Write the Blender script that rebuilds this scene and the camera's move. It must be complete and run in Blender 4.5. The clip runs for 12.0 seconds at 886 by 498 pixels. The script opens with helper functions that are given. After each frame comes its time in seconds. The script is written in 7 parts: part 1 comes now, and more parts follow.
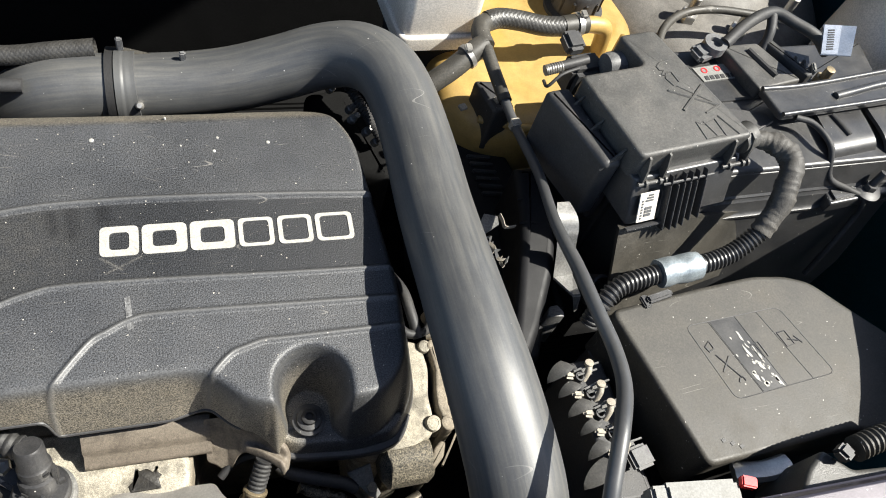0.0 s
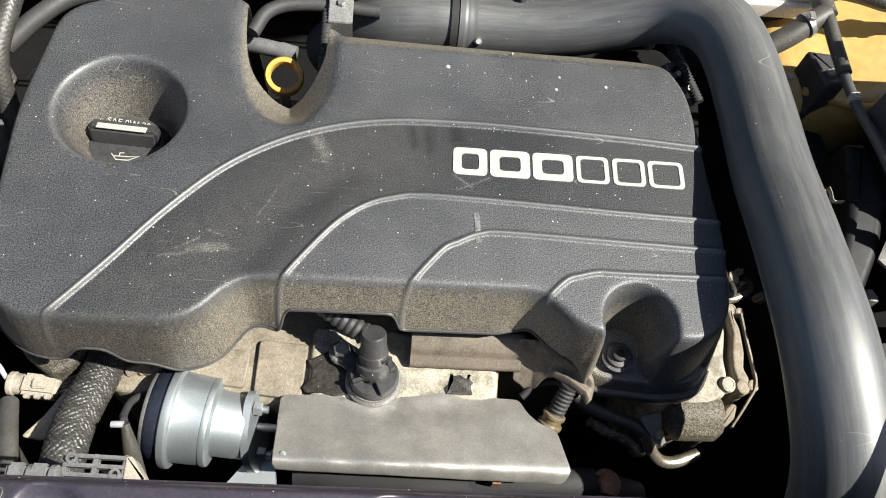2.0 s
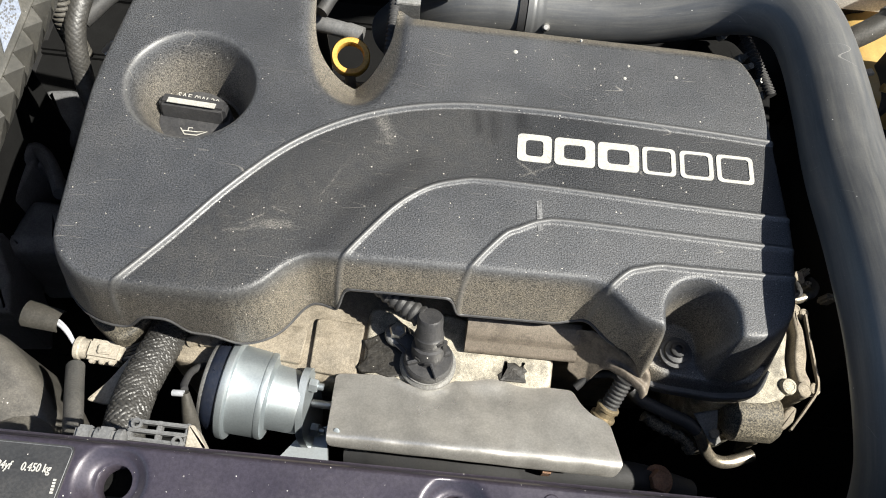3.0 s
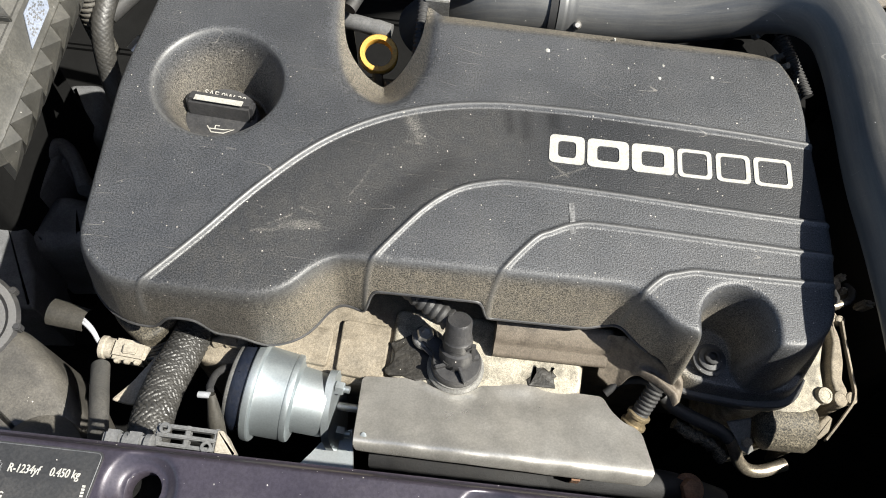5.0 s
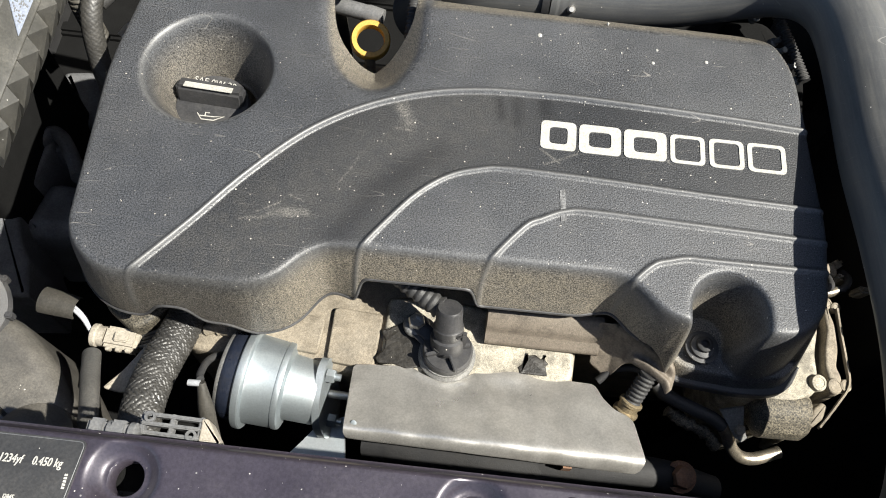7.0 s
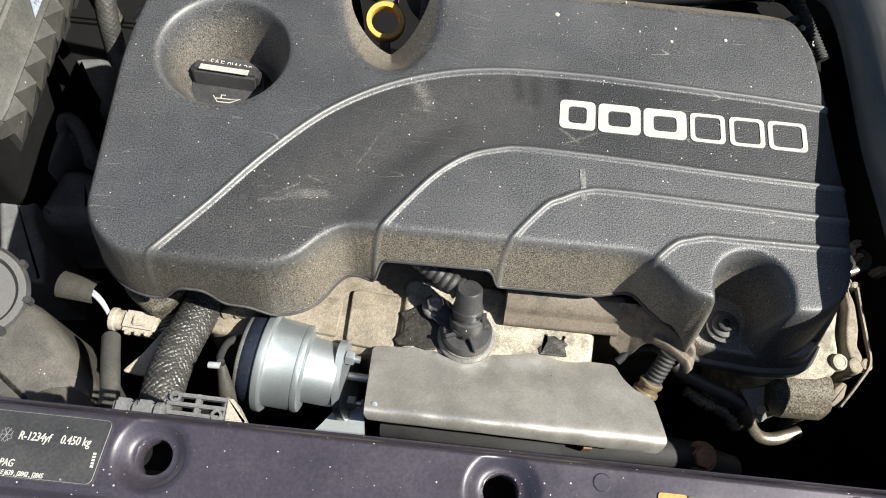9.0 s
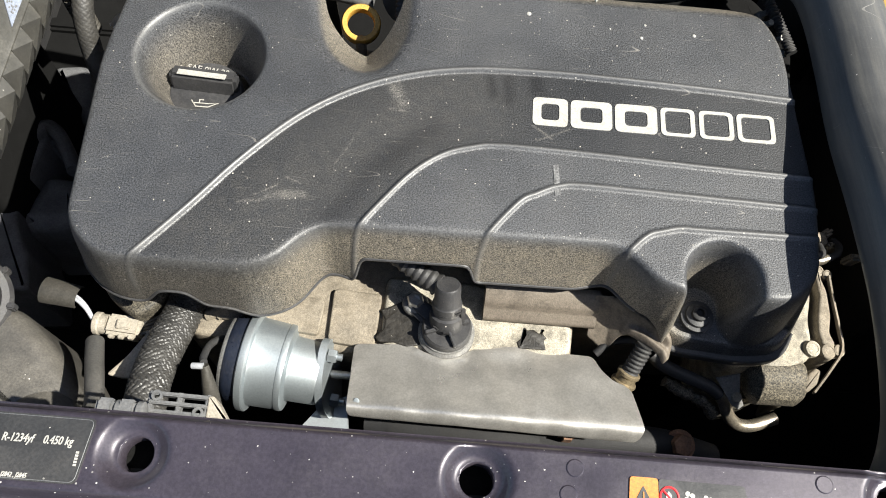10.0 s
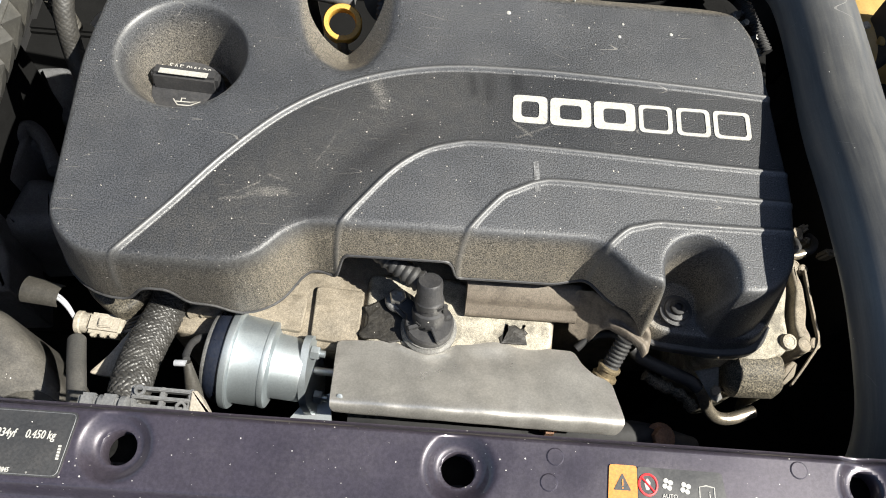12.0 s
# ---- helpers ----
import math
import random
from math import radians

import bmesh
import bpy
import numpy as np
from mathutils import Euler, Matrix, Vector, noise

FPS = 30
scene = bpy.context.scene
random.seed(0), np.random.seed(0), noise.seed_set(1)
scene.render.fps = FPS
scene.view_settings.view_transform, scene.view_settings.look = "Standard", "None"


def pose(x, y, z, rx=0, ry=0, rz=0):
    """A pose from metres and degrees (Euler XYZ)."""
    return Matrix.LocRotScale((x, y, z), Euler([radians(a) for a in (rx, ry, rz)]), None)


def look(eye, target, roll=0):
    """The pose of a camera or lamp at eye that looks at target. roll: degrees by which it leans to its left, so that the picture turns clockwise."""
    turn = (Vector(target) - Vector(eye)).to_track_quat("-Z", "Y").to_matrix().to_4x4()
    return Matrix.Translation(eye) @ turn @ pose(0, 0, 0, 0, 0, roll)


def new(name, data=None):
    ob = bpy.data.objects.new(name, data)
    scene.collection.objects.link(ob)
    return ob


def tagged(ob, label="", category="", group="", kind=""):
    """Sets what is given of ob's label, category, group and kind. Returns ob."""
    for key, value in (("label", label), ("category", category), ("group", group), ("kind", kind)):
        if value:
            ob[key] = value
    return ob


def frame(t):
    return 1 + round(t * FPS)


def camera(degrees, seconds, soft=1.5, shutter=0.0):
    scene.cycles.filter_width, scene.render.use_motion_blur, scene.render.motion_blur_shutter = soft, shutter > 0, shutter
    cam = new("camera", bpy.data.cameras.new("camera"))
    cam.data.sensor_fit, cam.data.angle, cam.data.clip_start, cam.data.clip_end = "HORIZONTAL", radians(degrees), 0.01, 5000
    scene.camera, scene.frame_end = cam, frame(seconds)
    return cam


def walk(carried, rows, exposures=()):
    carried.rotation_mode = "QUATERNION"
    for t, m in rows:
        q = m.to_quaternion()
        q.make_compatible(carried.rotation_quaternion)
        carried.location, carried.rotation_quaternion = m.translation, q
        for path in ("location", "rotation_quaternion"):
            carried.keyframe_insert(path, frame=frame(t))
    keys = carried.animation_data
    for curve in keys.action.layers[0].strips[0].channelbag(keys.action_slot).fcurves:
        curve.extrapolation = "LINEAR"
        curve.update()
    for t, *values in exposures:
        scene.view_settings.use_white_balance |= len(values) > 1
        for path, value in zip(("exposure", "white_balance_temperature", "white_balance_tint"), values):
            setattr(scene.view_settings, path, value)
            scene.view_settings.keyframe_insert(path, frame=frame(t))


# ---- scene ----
cam = camera(58.4, 12.0, soft=1.0)
PATH = [
    (0, (0.074, -0.281, 1.385), (0.622, 0.645, -0.302), 21.8),
    (0.5, (0.063, -0.291, 1.394), (0.633, 0.649, -0.277), 21.7),
    (1, (0.021, -0.294, 1.379), (0.505, 0.661, -0.31), 20.8),
    (1.5, (-0.024, -0.298, 1.374), (0.291, 0.651, -0.357), 17.0),
    (2, (-0.049, -0.305, 1.37), (0.112, 0.615, -0.398), 12.3),
    (2.5, (-0.056, -0.307, 1.37), (0.026, 0.585, -0.418), 9.9),
    (3, (-0.057, -0.305, 1.368), (-0.014, 0.577, -0.427), 8.4),
    (5, (-0.068, -0.297, 1.361), (-0.059, 0.569, -0.441), 7.0),
    (5.5, (-0.07, -0.295, 1.359), (-0.07, 0.563, -0.447), 6.5),
    (6, (-0.07, -0.293, 1.357), (-0.064, 0.559, -0.452), 6.8),
    (6.5, (-0.066, -0.296, 1.358), (-0.055, 0.555, -0.452), 7.1),
    (7, (-0.057, -0.294, 1.359), (-0.061, 0.54, -0.459), 6.1),
    (9, (-0.067, -0.3, 1.354), (-0.077, 0.511, -0.474), 5.3),
    (9.5, (-0.059, -0.303, 1.357), (-0.056, 0.51, -0.47), 5.6),
    (10, (-0.058, -0.306, 1.361), (-0.045, 0.512, -0.464), 5.5),
    (10.5, (-0.054, -0.306, 1.364), (-0.029, 0.518, -0.458), 5.7),
    (11, (-0.055, -0.306, 1.366), (-0.019, 0.52, -0.455), 6.2),
    (11.5, (-0.055, -0.311, 1.365), (-0.011, 0.518, -0.454), 6.8),
    (12, (-0.056, -0.313, 1.363), (-0.004, 0.518, -0.456), 7.6),
]
walk(cam, [(t, look(eye, target, roll)) for t, eye, target, roll in PATH], exposures=((0, 1.26), (12, 1.26)))

# ---- world and sun ----
SUN_AZ, SUN_EL = -13.0, 51.0          # degrees from +x towards +y, and above the horizon
world = bpy.data.worlds.new("sky")
scene.world = world
world.use_nodes = True
wn = world.node_tree
bg = wn.nodes["Background"]
sky = wn.nodes.new("ShaderNodeTexSky")
sky.sky_type, sky.sun_disc = "NISHITA", False
sky.sun_elevation, sky.sun_rotation = radians(SUN_EL), radians(90 - SUN_AZ)
bg.inputs["Strength"].default_value = 0.068
wn.links.new(sky.outputs[0], bg.inputs["Color"])
sun_data = bpy.data.lights.new("sun", "SUN")
sun_data.energy, sun_data.angle, sun_data.color = 5.0, radians(0.5), (1.0, 0.965, 0.875)
sun_dir = Vector((math.cos(radians(SUN_AZ)) * math.cos(radians(SUN_EL)), math.sin(radians(SUN_AZ)) * math.cos(radians(SUN_EL)), math.sin(radians(SUN_EL))))
sun = new("sun", sun_data)
sun.matrix_world = look(sun_dir * 5, (0, 0, 0))


# ---- materials ----
def link(nt, a, b):
    nt.links.new(a, b)


def surface(name, col, rough=0.5, metal=0.0, var=0.25, scale=40.0, grain=0.15, grain_scale=1200.0, rvar=0.15,
            dust=0.0, dust_col=(0.30, 0.27, 0.22), dust_scale=25.0, specks=0.0, speck_col=(0.75, 0.72, 0.66), speck_scale=300.0,
            spec=0.5, masks=(), grit=0.16, stain=0.0, stain_col=(0.02, 0.018, 0.015), stain_scale=35.0, wave=0.0, wave_scale=200.0, wave_dir="X", coat=0.0, scratches=0, grit_scale=700.0, smooth="", flow=0.0, flow_col=(0.3, 0.28, 0.24), relief=0.0005):
    """A procedural surface: colour drifting at two scales, grain relief, drifts of dust and scattered specks."""
    m = bpy.data.materials.new(name)
    m.use_nodes = True
    nt = m.node_tree
    b = nt.nodes["Principled BSDF"]
    b.inputs["Metallic"].default_value = metal
    b.inputs["Specular IOR Level"].default_value = spec
    b.inputs["Coat Weight"].default_value = coat
    tc = nt.nodes.new("ShaderNodeTexCoord")

    def noise_tex(sc, detail=4.0, rgh=0.6):
        n = nt.nodes.new("ShaderNodeTexNoise")
        n.inputs["Scale"].default_value, n.inputs["Detail"].default_value, n.inputs["Roughness"].default_value = sc, detail, rgh
        link(nt, tc.outputs["Object"], n.inputs["Vector"])
        return n.outputs["Fac"]

    def ramp(fac, a, c):
        r = nt.nodes.new("ShaderNodeMapRange")
        r.inputs["From Min"].default_value, r.inputs["From Max"].default_value = a, c
        link(nt, fac, r.inputs["Value"])
        return r.outputs["Result"]

    def mix(fac, a, c):
        x = nt.nodes.new("ShaderNodeMix")
        x.data_type = "RGBA"
        link(nt, fac, x.inputs["Factor"])
        for sock, v in ((x.inputs[6], a), (x.inputs[7], c)):
            if isinstance(v, tuple):
                sock.default_value = (*v, 1)
            else:
                link(nt, v, sock)
        return x.outputs[2]

    def math_node(op, a, c):
        x = nt.nodes.new("ShaderNodeMath")
        x.operation = op
        for sock, v in zip(x.inputs, (a, c)):
            if isinstance(v, float):
                sock.default_value = v
            else:
                link(nt, v, sock)
        return x.outputs[0]

    lo = tuple(c * (1 - var) for c in col)
    hi = tuple(min(1.0, c * (1 + var)) for c in col)
    big, small = noise_tex(scale), noise_tex(scale * 9, 3.0)
    c = mix(ramp(math_node("ADD", math_node("MULTIPLY", big, 0.65), math_node("MULTIPLY", small, 0.35)), 0.32, 0.68), lo, hi)
    rough_out = math_node("ADD", math_node("MULTIPLY", ramp(big, 0.3, 0.7), rvar), rough - rvar / 2)
    if dust > 0:
        d = math_node("MULTIPLY", ramp(noise_tex(dust_scale, 6.0, 0.7), 0.40, 0.75), ramp(noise_tex(dust_scale * 22, 3.0), 0.25, 0.7))
        d = math_node("MULTIPLY", d, dust)
        c = mix(d, c, dust_col)
        rough_out = math_node("MINIMUM", math_node("ADD", rough_out, math_node("MULTIPLY", d, 0.5)), 1.0)
    if stain > 0:
        st = math_node("MULTIPLY", ramp(noise_tex(stain_scale, 5.0, 0.65), 0.50, 0.62), stain)
        c = mix(st, c, stain_col)
    if flow > 0:
        # streaks that run along a swept part, by its own lengthwise coordinates
        fa = nt.nodes.new("ShaderNodeAttribute")
        fa.attribute_name = "flow"
        fn = nt.nodes.new("ShaderNodeTexNoise")
        fn.inputs["Scale"].default_value, fn.inputs["Detail"].default_value, fn.inputs["Roughness"].default_value = 2.6, 7.0, 0.72
        link(nt, fa.outputs["Vector"], fn.inputs["Vector"])
        fl = math_node("MULTIPLY", ramp(fn.outputs["Fac"], 0.42, 0.66), flow)
        c = mix(fl, c, flow_col)
        rough_out = math_node("ADD", rough_out, math_node("MULTIPLY", fl, 0.25))
    for mask, mcol, amount, mrough, rag in masks:
        at = nt.nodes.new("ShaderNodeAttribute")
        at.attribute_name = mask
        broken = math_node("MULTIPLY", at.outputs["Fac"], math_node("ADD", math_node("MULTIPLY", ramp(noise_tex(dust_scale * 5, 6.0, 0.75), 0.30, 0.68), rag * amount), (1 - rag) * amount))
        c = mix(broken, c, mcol)
        rough_out = math_node("ADD", rough_out, math_node("MULTIPLY", at.outputs["Fac"], mrough))
    if grit > 0:
        gr = nt.nodes.new("ShaderNodeMix")
        gr.data_type, gr.blend_type = "RGBA", "MULTIPLY"
        gr.inputs["Factor"].default_value = 1.0
        tone = math_node("ADD", math_node("MULTIPLY", ramp(noise_tex(grit_scale, 2.0, 0.7), 0.36, 0.64), 2.0 * grit), 1.0 - grit)
        if smooth:
            ga = nt.nodes.new("ShaderNodeAttribute")
            ga.attribute_name = smooth
            keep = math_node("SUBTRACT", 1.0, math_node("MULTIPLY", ga.outputs["Fac"], 0.85))
            tone = math_node("ADD", math_node("MULTIPLY", math_node("SUBTRACT", tone, 1.0), keep), 1.0)
        link(nt, c, gr.inputs[6])
        link(nt, tone, gr.inputs[7])
        c = gr.outputs[2]
    if specks > 0:
        v = nt.nodes.new("ShaderNodeTexVoronoi")
        v.inputs["Scale"].default_value = speck_scale
        link(nt, tc.outputs["Object"], v.inputs["Vector"])
        sep = nt.nodes.new("ShaderNodeSeparateColor")
        link(nt, v.outputs["Color"], sep.inputs[0])
        size = math_node("MULTIPLY", math_node("POWER", ramp(sep.outputs[0], 1.0 - specks, 1.0), 2.5), 0.16)
        sp = math_node("LESS_THAN", v.outputs["Distance"], size)
        c = mix(math_node("MULTIPLY", sp, math_node("ADD", math_node("MULTIPLY", sep.outputs[1], 0.75), 0.1)), c, speck_col)
    for k in range(scratches):
        # hair-thin wandering lines, broken up by a coarser drift
        sn = nt.nodes.new("ShaderNodeTexNoise")
        sn.inputs["Scale"].default_value, sn.inputs["Detail"].default_value = (9.0, 22.0, 14.0)[k % 3], 1.0
        mp = nt.nodes.new("ShaderNodeMapping")
        mp.inputs["Rotation"].default_value, mp.inputs["Location"].default_value = (0, 0, 0.5 + 1.9 * k), (3.1 * k, 1.7 * k, 0)
        mp.inputs["Scale"].default_value = (0.30, 2.6, 1.0)
        link(nt, tc.outputs["Object"], mp.inputs["Vector"])
        link(nt, mp.outputs[0], sn.inputs["Vector"])
        line = math_node("LESS_THAN", math_node("ABSOLUTE", math_node("SUBTRACT", sn.outputs["Fac"], 0.5), 0.0), (0.0008, 0.0016, 0.0012)[k % 3])
        line = math_node("MULTIPLY", line, ramp(noise_tex(24.0 + 9 * k, 2.0), 0.54, 0.66))
        c = mix(math_node("MULTIPLY", line, 0.20), c, speck_col)
    link(nt, c, b.inputs["Base Color"])
    link(nt, rough_out, b.inputs["Roughness"])
    h = noise_tex(grain_scale, 2.0)
    if wave > 0:
        w = nt.nodes.new("ShaderNodeTexWave")
        w.bands_direction = wave_dir
        w.inputs["Scale"].default_value, w.inputs["Distortion"].default_value = wave_scale, 1.0
        link(nt, tc.outputs["Object"], w.inputs["Vector"])
        h = math_node("ADD", h, math_node("MULTIPLY", w.outputs["Fac"], wave))
    bump = nt.nodes.new("ShaderNodeBump")
    bump.inputs["Strength"].default_value, bump.inputs["Distance"].default_value = min(grain, 1.0), relief
    if smooth:
        sa = nt.nodes.new("ShaderNodeAttribute")
        sa.attribute_name = smooth
        link(nt, math_node("MULTIPLY", math_node("SUBTRACT", 1.0, sa.outputs["Fac"]), min(grain, 1.0)), bump.inputs["Strength"])
    link(nt, h, bump.inputs["Height"])
    link(nt, bump.outputs[0], b.inputs["Normal"])
    return m


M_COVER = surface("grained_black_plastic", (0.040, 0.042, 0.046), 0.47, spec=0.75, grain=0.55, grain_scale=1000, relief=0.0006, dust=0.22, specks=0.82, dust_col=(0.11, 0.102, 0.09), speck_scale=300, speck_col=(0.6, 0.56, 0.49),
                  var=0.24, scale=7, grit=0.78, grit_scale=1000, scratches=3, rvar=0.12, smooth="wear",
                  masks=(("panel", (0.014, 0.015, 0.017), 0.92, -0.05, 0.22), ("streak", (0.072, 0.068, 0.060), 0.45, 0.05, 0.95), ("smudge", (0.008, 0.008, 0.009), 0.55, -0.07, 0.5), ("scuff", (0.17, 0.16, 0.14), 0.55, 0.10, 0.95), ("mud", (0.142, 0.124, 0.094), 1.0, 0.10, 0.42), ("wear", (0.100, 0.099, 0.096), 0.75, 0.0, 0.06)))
M_COVER_SMOOTH = surface("smooth_black_plastic", (0.042, 0.042, 0.044), 0.46, grain=0.2, grain_scale=1300, dust=0.4, specks=0.16, dust_col=(0.13, 0.12, 0.105), dust_scale=18)
M_BLACK = surface("black_plastic", (0.032, 0.032, 0.034), 0.48, grain=0.25, dust=0.35, specks=0.12, dust_col=(0.15, 0.14, 0.12))
M_BOX = surface("dusty_black_plastic", (0.056, 0.055, 0.052), 0.46, grain=0.5, dust=0.6, specks=0.2, dust_col=(0.17, 0.155, 0.135))
M_DUSTBOX = surface("grey_dusty_plastic", (0.040, 0.0375, 0.032), 0.50, spec=0.45, scratches=2, stain=0.4, stain_scale=14, stain_col=(0.058, 0.051, 0.040), grain=0.18, dust=0.6, specks=0.45, dust_col=(0.135, 0.122, 0.102))
M_RUBBER = surface("black_rubber", (0.028, 0.028, 0.029), 0.6, grain=0.3, dust=0.35, dust_col=(0.12, 0.11, 0.09))
M_PIPE = surface("satin_grey_pipe", (0.074, 0.077, 0.081), 0.45, metal=0.20, var=0.16, scale=7, scratches=1, grain=0.05, grit=0.05, dust=0.15, specks=0.15, dust_col=(0.18, 0.17, 0.145), dust_scale=9, spec=0.7, flow=0.34, flow_col=(0.20, 0.19, 0.165), rvar=0.06)
M_LINE = surface("dark_coated_line", (0.055, 0.056, 0.058), 0.40, spec=0.7, var=0.1, grain=0.08, grit=0.05, dust=0.25, dust_col=(0.14, 0.13, 0.11))
M_DARK = surface("near_black", (0.012, 0.012, 0.013), 0.7, grain=0.4, dust=0.4, dust_col=(0.04, 0.036, 0.03))
M_STEEL = surface("brushed_steel", (0.49, 0.475, 0.445), 0.37, grit_scale=700, scratches=3, metal=0.74, stain=0.40, stain_scale=9, stain_col=(0.33, 0.305, 0.275), grit=0.09, specks=0.5, var=0.20, scale=14, grain=0.05, grain_scale=500, rvar=0.28, dust=0.22, dust_col=(0.50, 0.47, 0.42), dust_scale=10)
M_ZINC = surface("zinc_plated_steel", (0.36, 0.40, 0.42), 0.46, grit=0.05, metal=0.80, stain=0.35, stain_scale=10, stain_col=(0.40, 0.39, 0.38), var=0.08, scale=14, grain=0.05, rvar=0.10)
M_NAVY = surface("blue_black_lacquer", (0.010, 0.014, 0.026), 0.3, spec=0.6, var=0.15, grain=0.05, dust=0.1)
M_CAST = surface("cast_aluminium", (0.215, 0.187, 0.145), 0.72, metal=0.15, stain=0.5, stain_scale=38, stain_col=(0.09, 0.075, 0.055), grit=0.22, grit_scale=1300, var=0.4, scale=45, grain=0.9, grain_scale=420, dust=0.6, dust_col=(0.22, 0.175, 0.115), dust_scale=40)
M_PALECAST = surface("pale_crusted_aluminium", (0.30, 0.275, 0.222), 0.7, metal=0.1, stain=0.45, stain_scale=55, grit=0.35, grit_scale=1500, var=0.5, scale=80, grain=1.0, grain_scale=300, dust=0.3, dust_col=(0.35, 0.30, 0.2))
M_GRITTY = surface("gritty_engine_block", (0.050, 0.044, 0.033), 0.65, grit=0.8, grit_scale=800, specks=0.5, speck_scale=420, var=0.6, scale=160, grain=1.0, grain_scale=420, dust=0.5, dust_col=(0.28, 0.24, 0.17))
M_BROWN = surface("brown_dusty_steel", (0.150, 0.126, 0.100), 0.62, stain=0.5, stain_scale=70, stain_col=(0.045, 0.038, 0.03), metal=0.1, var=0.25, scale=30, grain=0.5, dust=0.5, dust_col=(0.17, 0.145, 0.105))
M_RUST = surface("rusty_iron", (0.20, 0.10, 0.055), 0.8, var=0.5, scale=120, grain=0.8, dust=0.4)
M_PAINT = surface("dark_purple_body_paint", (0.040, 0.034, 0.045), 0.35, grit=0.15, metal=0.3, var=0.2, scale=14, grain=0.06, dust=0.26, dust_col=(0.09, 0.08, 0.08), specks=0.85, speck_scale=330, coat=0.4)
M_TEAL = surface("dark_teal_body_paint", (0.012, 0.06, 0.075), 0.4, metal=0.2, var=0.2, dust=0.3, dust_col=(0.05, 0.06, 0.06))
M_YELLOW = surface("yellow_plastic", (0.48, 0.27, 0.045), 0.45, var=0.10, grain=0.15, dust=0.3, dust_col=(0.35, 0.27, 0.13))
# black plastic darkened further so the colour carries the duct's shade
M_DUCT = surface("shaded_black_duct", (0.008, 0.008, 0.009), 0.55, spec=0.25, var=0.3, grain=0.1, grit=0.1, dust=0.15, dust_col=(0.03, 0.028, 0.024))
M_AMBER = surface("aged_amber_plastic", (0.37, 0.245, 0.08), 0.34, grit=0.06, stain=0.45, stain_scale=7, stain_col=(0.38, 0.205, 0.020), var=0.30, scale=12, grain=0.1, dust=0.5, dust_col=(0.36, 0.26, 0.12))
M_WHITE = surface("white_plastic", (0.62, 0.58, 0.52), 0.45, var=0.06, scale=12, grain=0.1, dust=0.2, dust_col=(0.5, 0.42, 0.32))
M_OFFWHITE = surface("dusty_ivory_plastic", (0.30, 0.27, 0.22), 0.6, var=0.25, grain=0.4, dust=0.5)
M_GREY = surface("grey_plastic", (0.105, 0.107, 0.110), 0.5, var=0.3, scale=22, grain=0.2, dust=0.4, dust_col=(0.25, 0.23, 0.2))
M_PALEGREY = surface("pale_grey_plastic", (0.19, 0.19, 0.18), 0.5, var=0.15, scale=60, grain=0.1, dust=0.4, dust_col=(0.14, 0.125, 0.1))
M_LETTER = surface("pale_print", (0.36, 0.35, 0.32), 0.55, var=0.10, scale=120, grain=0.2, dust=0.25, dust_col=(0.35, 0.33, 0.29))
M_PAPER = surface("paper_label", (0.30, 0.31, 0.33), 0.55, grit=0.1, var=0.06, grain=0.1, dust=0.15)
M_BLUEPAPER = surface("blue_grey_tag_paper", (0.20, 0.225, 0.28), 0.5, var=0.1, grain=0.1, dust=0.2)
M_TAGBLUE = surface("blue_grey_film", (0.085, 0.105, 0.145), 0.4, var=0.15, grain=0.1, dust=0.2)
M_INK = surface("black_ink", (0.03, 0.03, 0.03), 0.5, var=0.1, grain=0.1)
M_LABEL = surface("black_label_film", (0.030, 0.030, 0.030), 0.35, var=0.15, grain=0.05, dust=0.4, dust_col=(0.10, 0.09, 0.08), specks=0.12)
M_ORANGE = surface("orange_label_print", (0.50, 0.17, 0.016), 0.45, var=0.08, grain=0.05, dust=0.2)
M_RED = surface("red_plastic", (0.70, 0.03, 0.035), 0.4, var=0.1, grain=0.1)
M_BRASS = surface("yellow_zinc_brass", (0.30, 0.24, 0.15), 0.45, metal=0.7, var=0.3, scale=80, grain=0.4, dust=0.4)
M_TUBE = surface("bright_steel_tube", (0.60, 0.53, 0.42), 0.3, metal=0.9, var=0.2, scale=60, grain=0.1, dust=0.4)
M_BRAID = surface("woven_black_sleeve", (0.034, 0.033, 0.031), 0.46, var=0.35, scale=90, grain=0.15, dust=0.25, spec=0.6, grit=0.15, grit_scale=900, dust_col=(0.14, 0.125, 0.10))
M_SILVER = surface("silver_tape", (0.30, 0.345, 0.37), 0.36, metal=0.5, var=0.25, scale=60, grain=0.4, grain_scale=150, dust=0.3)
M_OIL = surface("black_oily_grime", (0.018, 0.016, 0.013), 0.48, spec=0.4, var=0.6, scale=150, grain=0.8, grain_scale=350, specks=0.2, speck_scale=500)
M_AIRBOX = surface("dusty_moulded_plastic", (0.046, 0.044, 0.038), 0.40, spec=0.9, grain=0.2, dust=0.55, specks=0.35, dust_col=(0.15, 0.137, 0.110), dust_scale=30, grit=0.15, stain=0.3, stain_scale=40, rvar=0.25)
M_STEEL_DULL = surface("dull_grey_metal", (0.20, 0.20, 0.195), 0.5, metal=0.4, stain=0.3, grit=0.2, dust=0.4)
M_MOUNT = surface("grimy_dark_casting", (0.115, 0.117, 0.122), 0.6, var=0.4, scale=30, grain=0.4, dust=0.4, dust_col=(0.09, 0.084, 0.074))
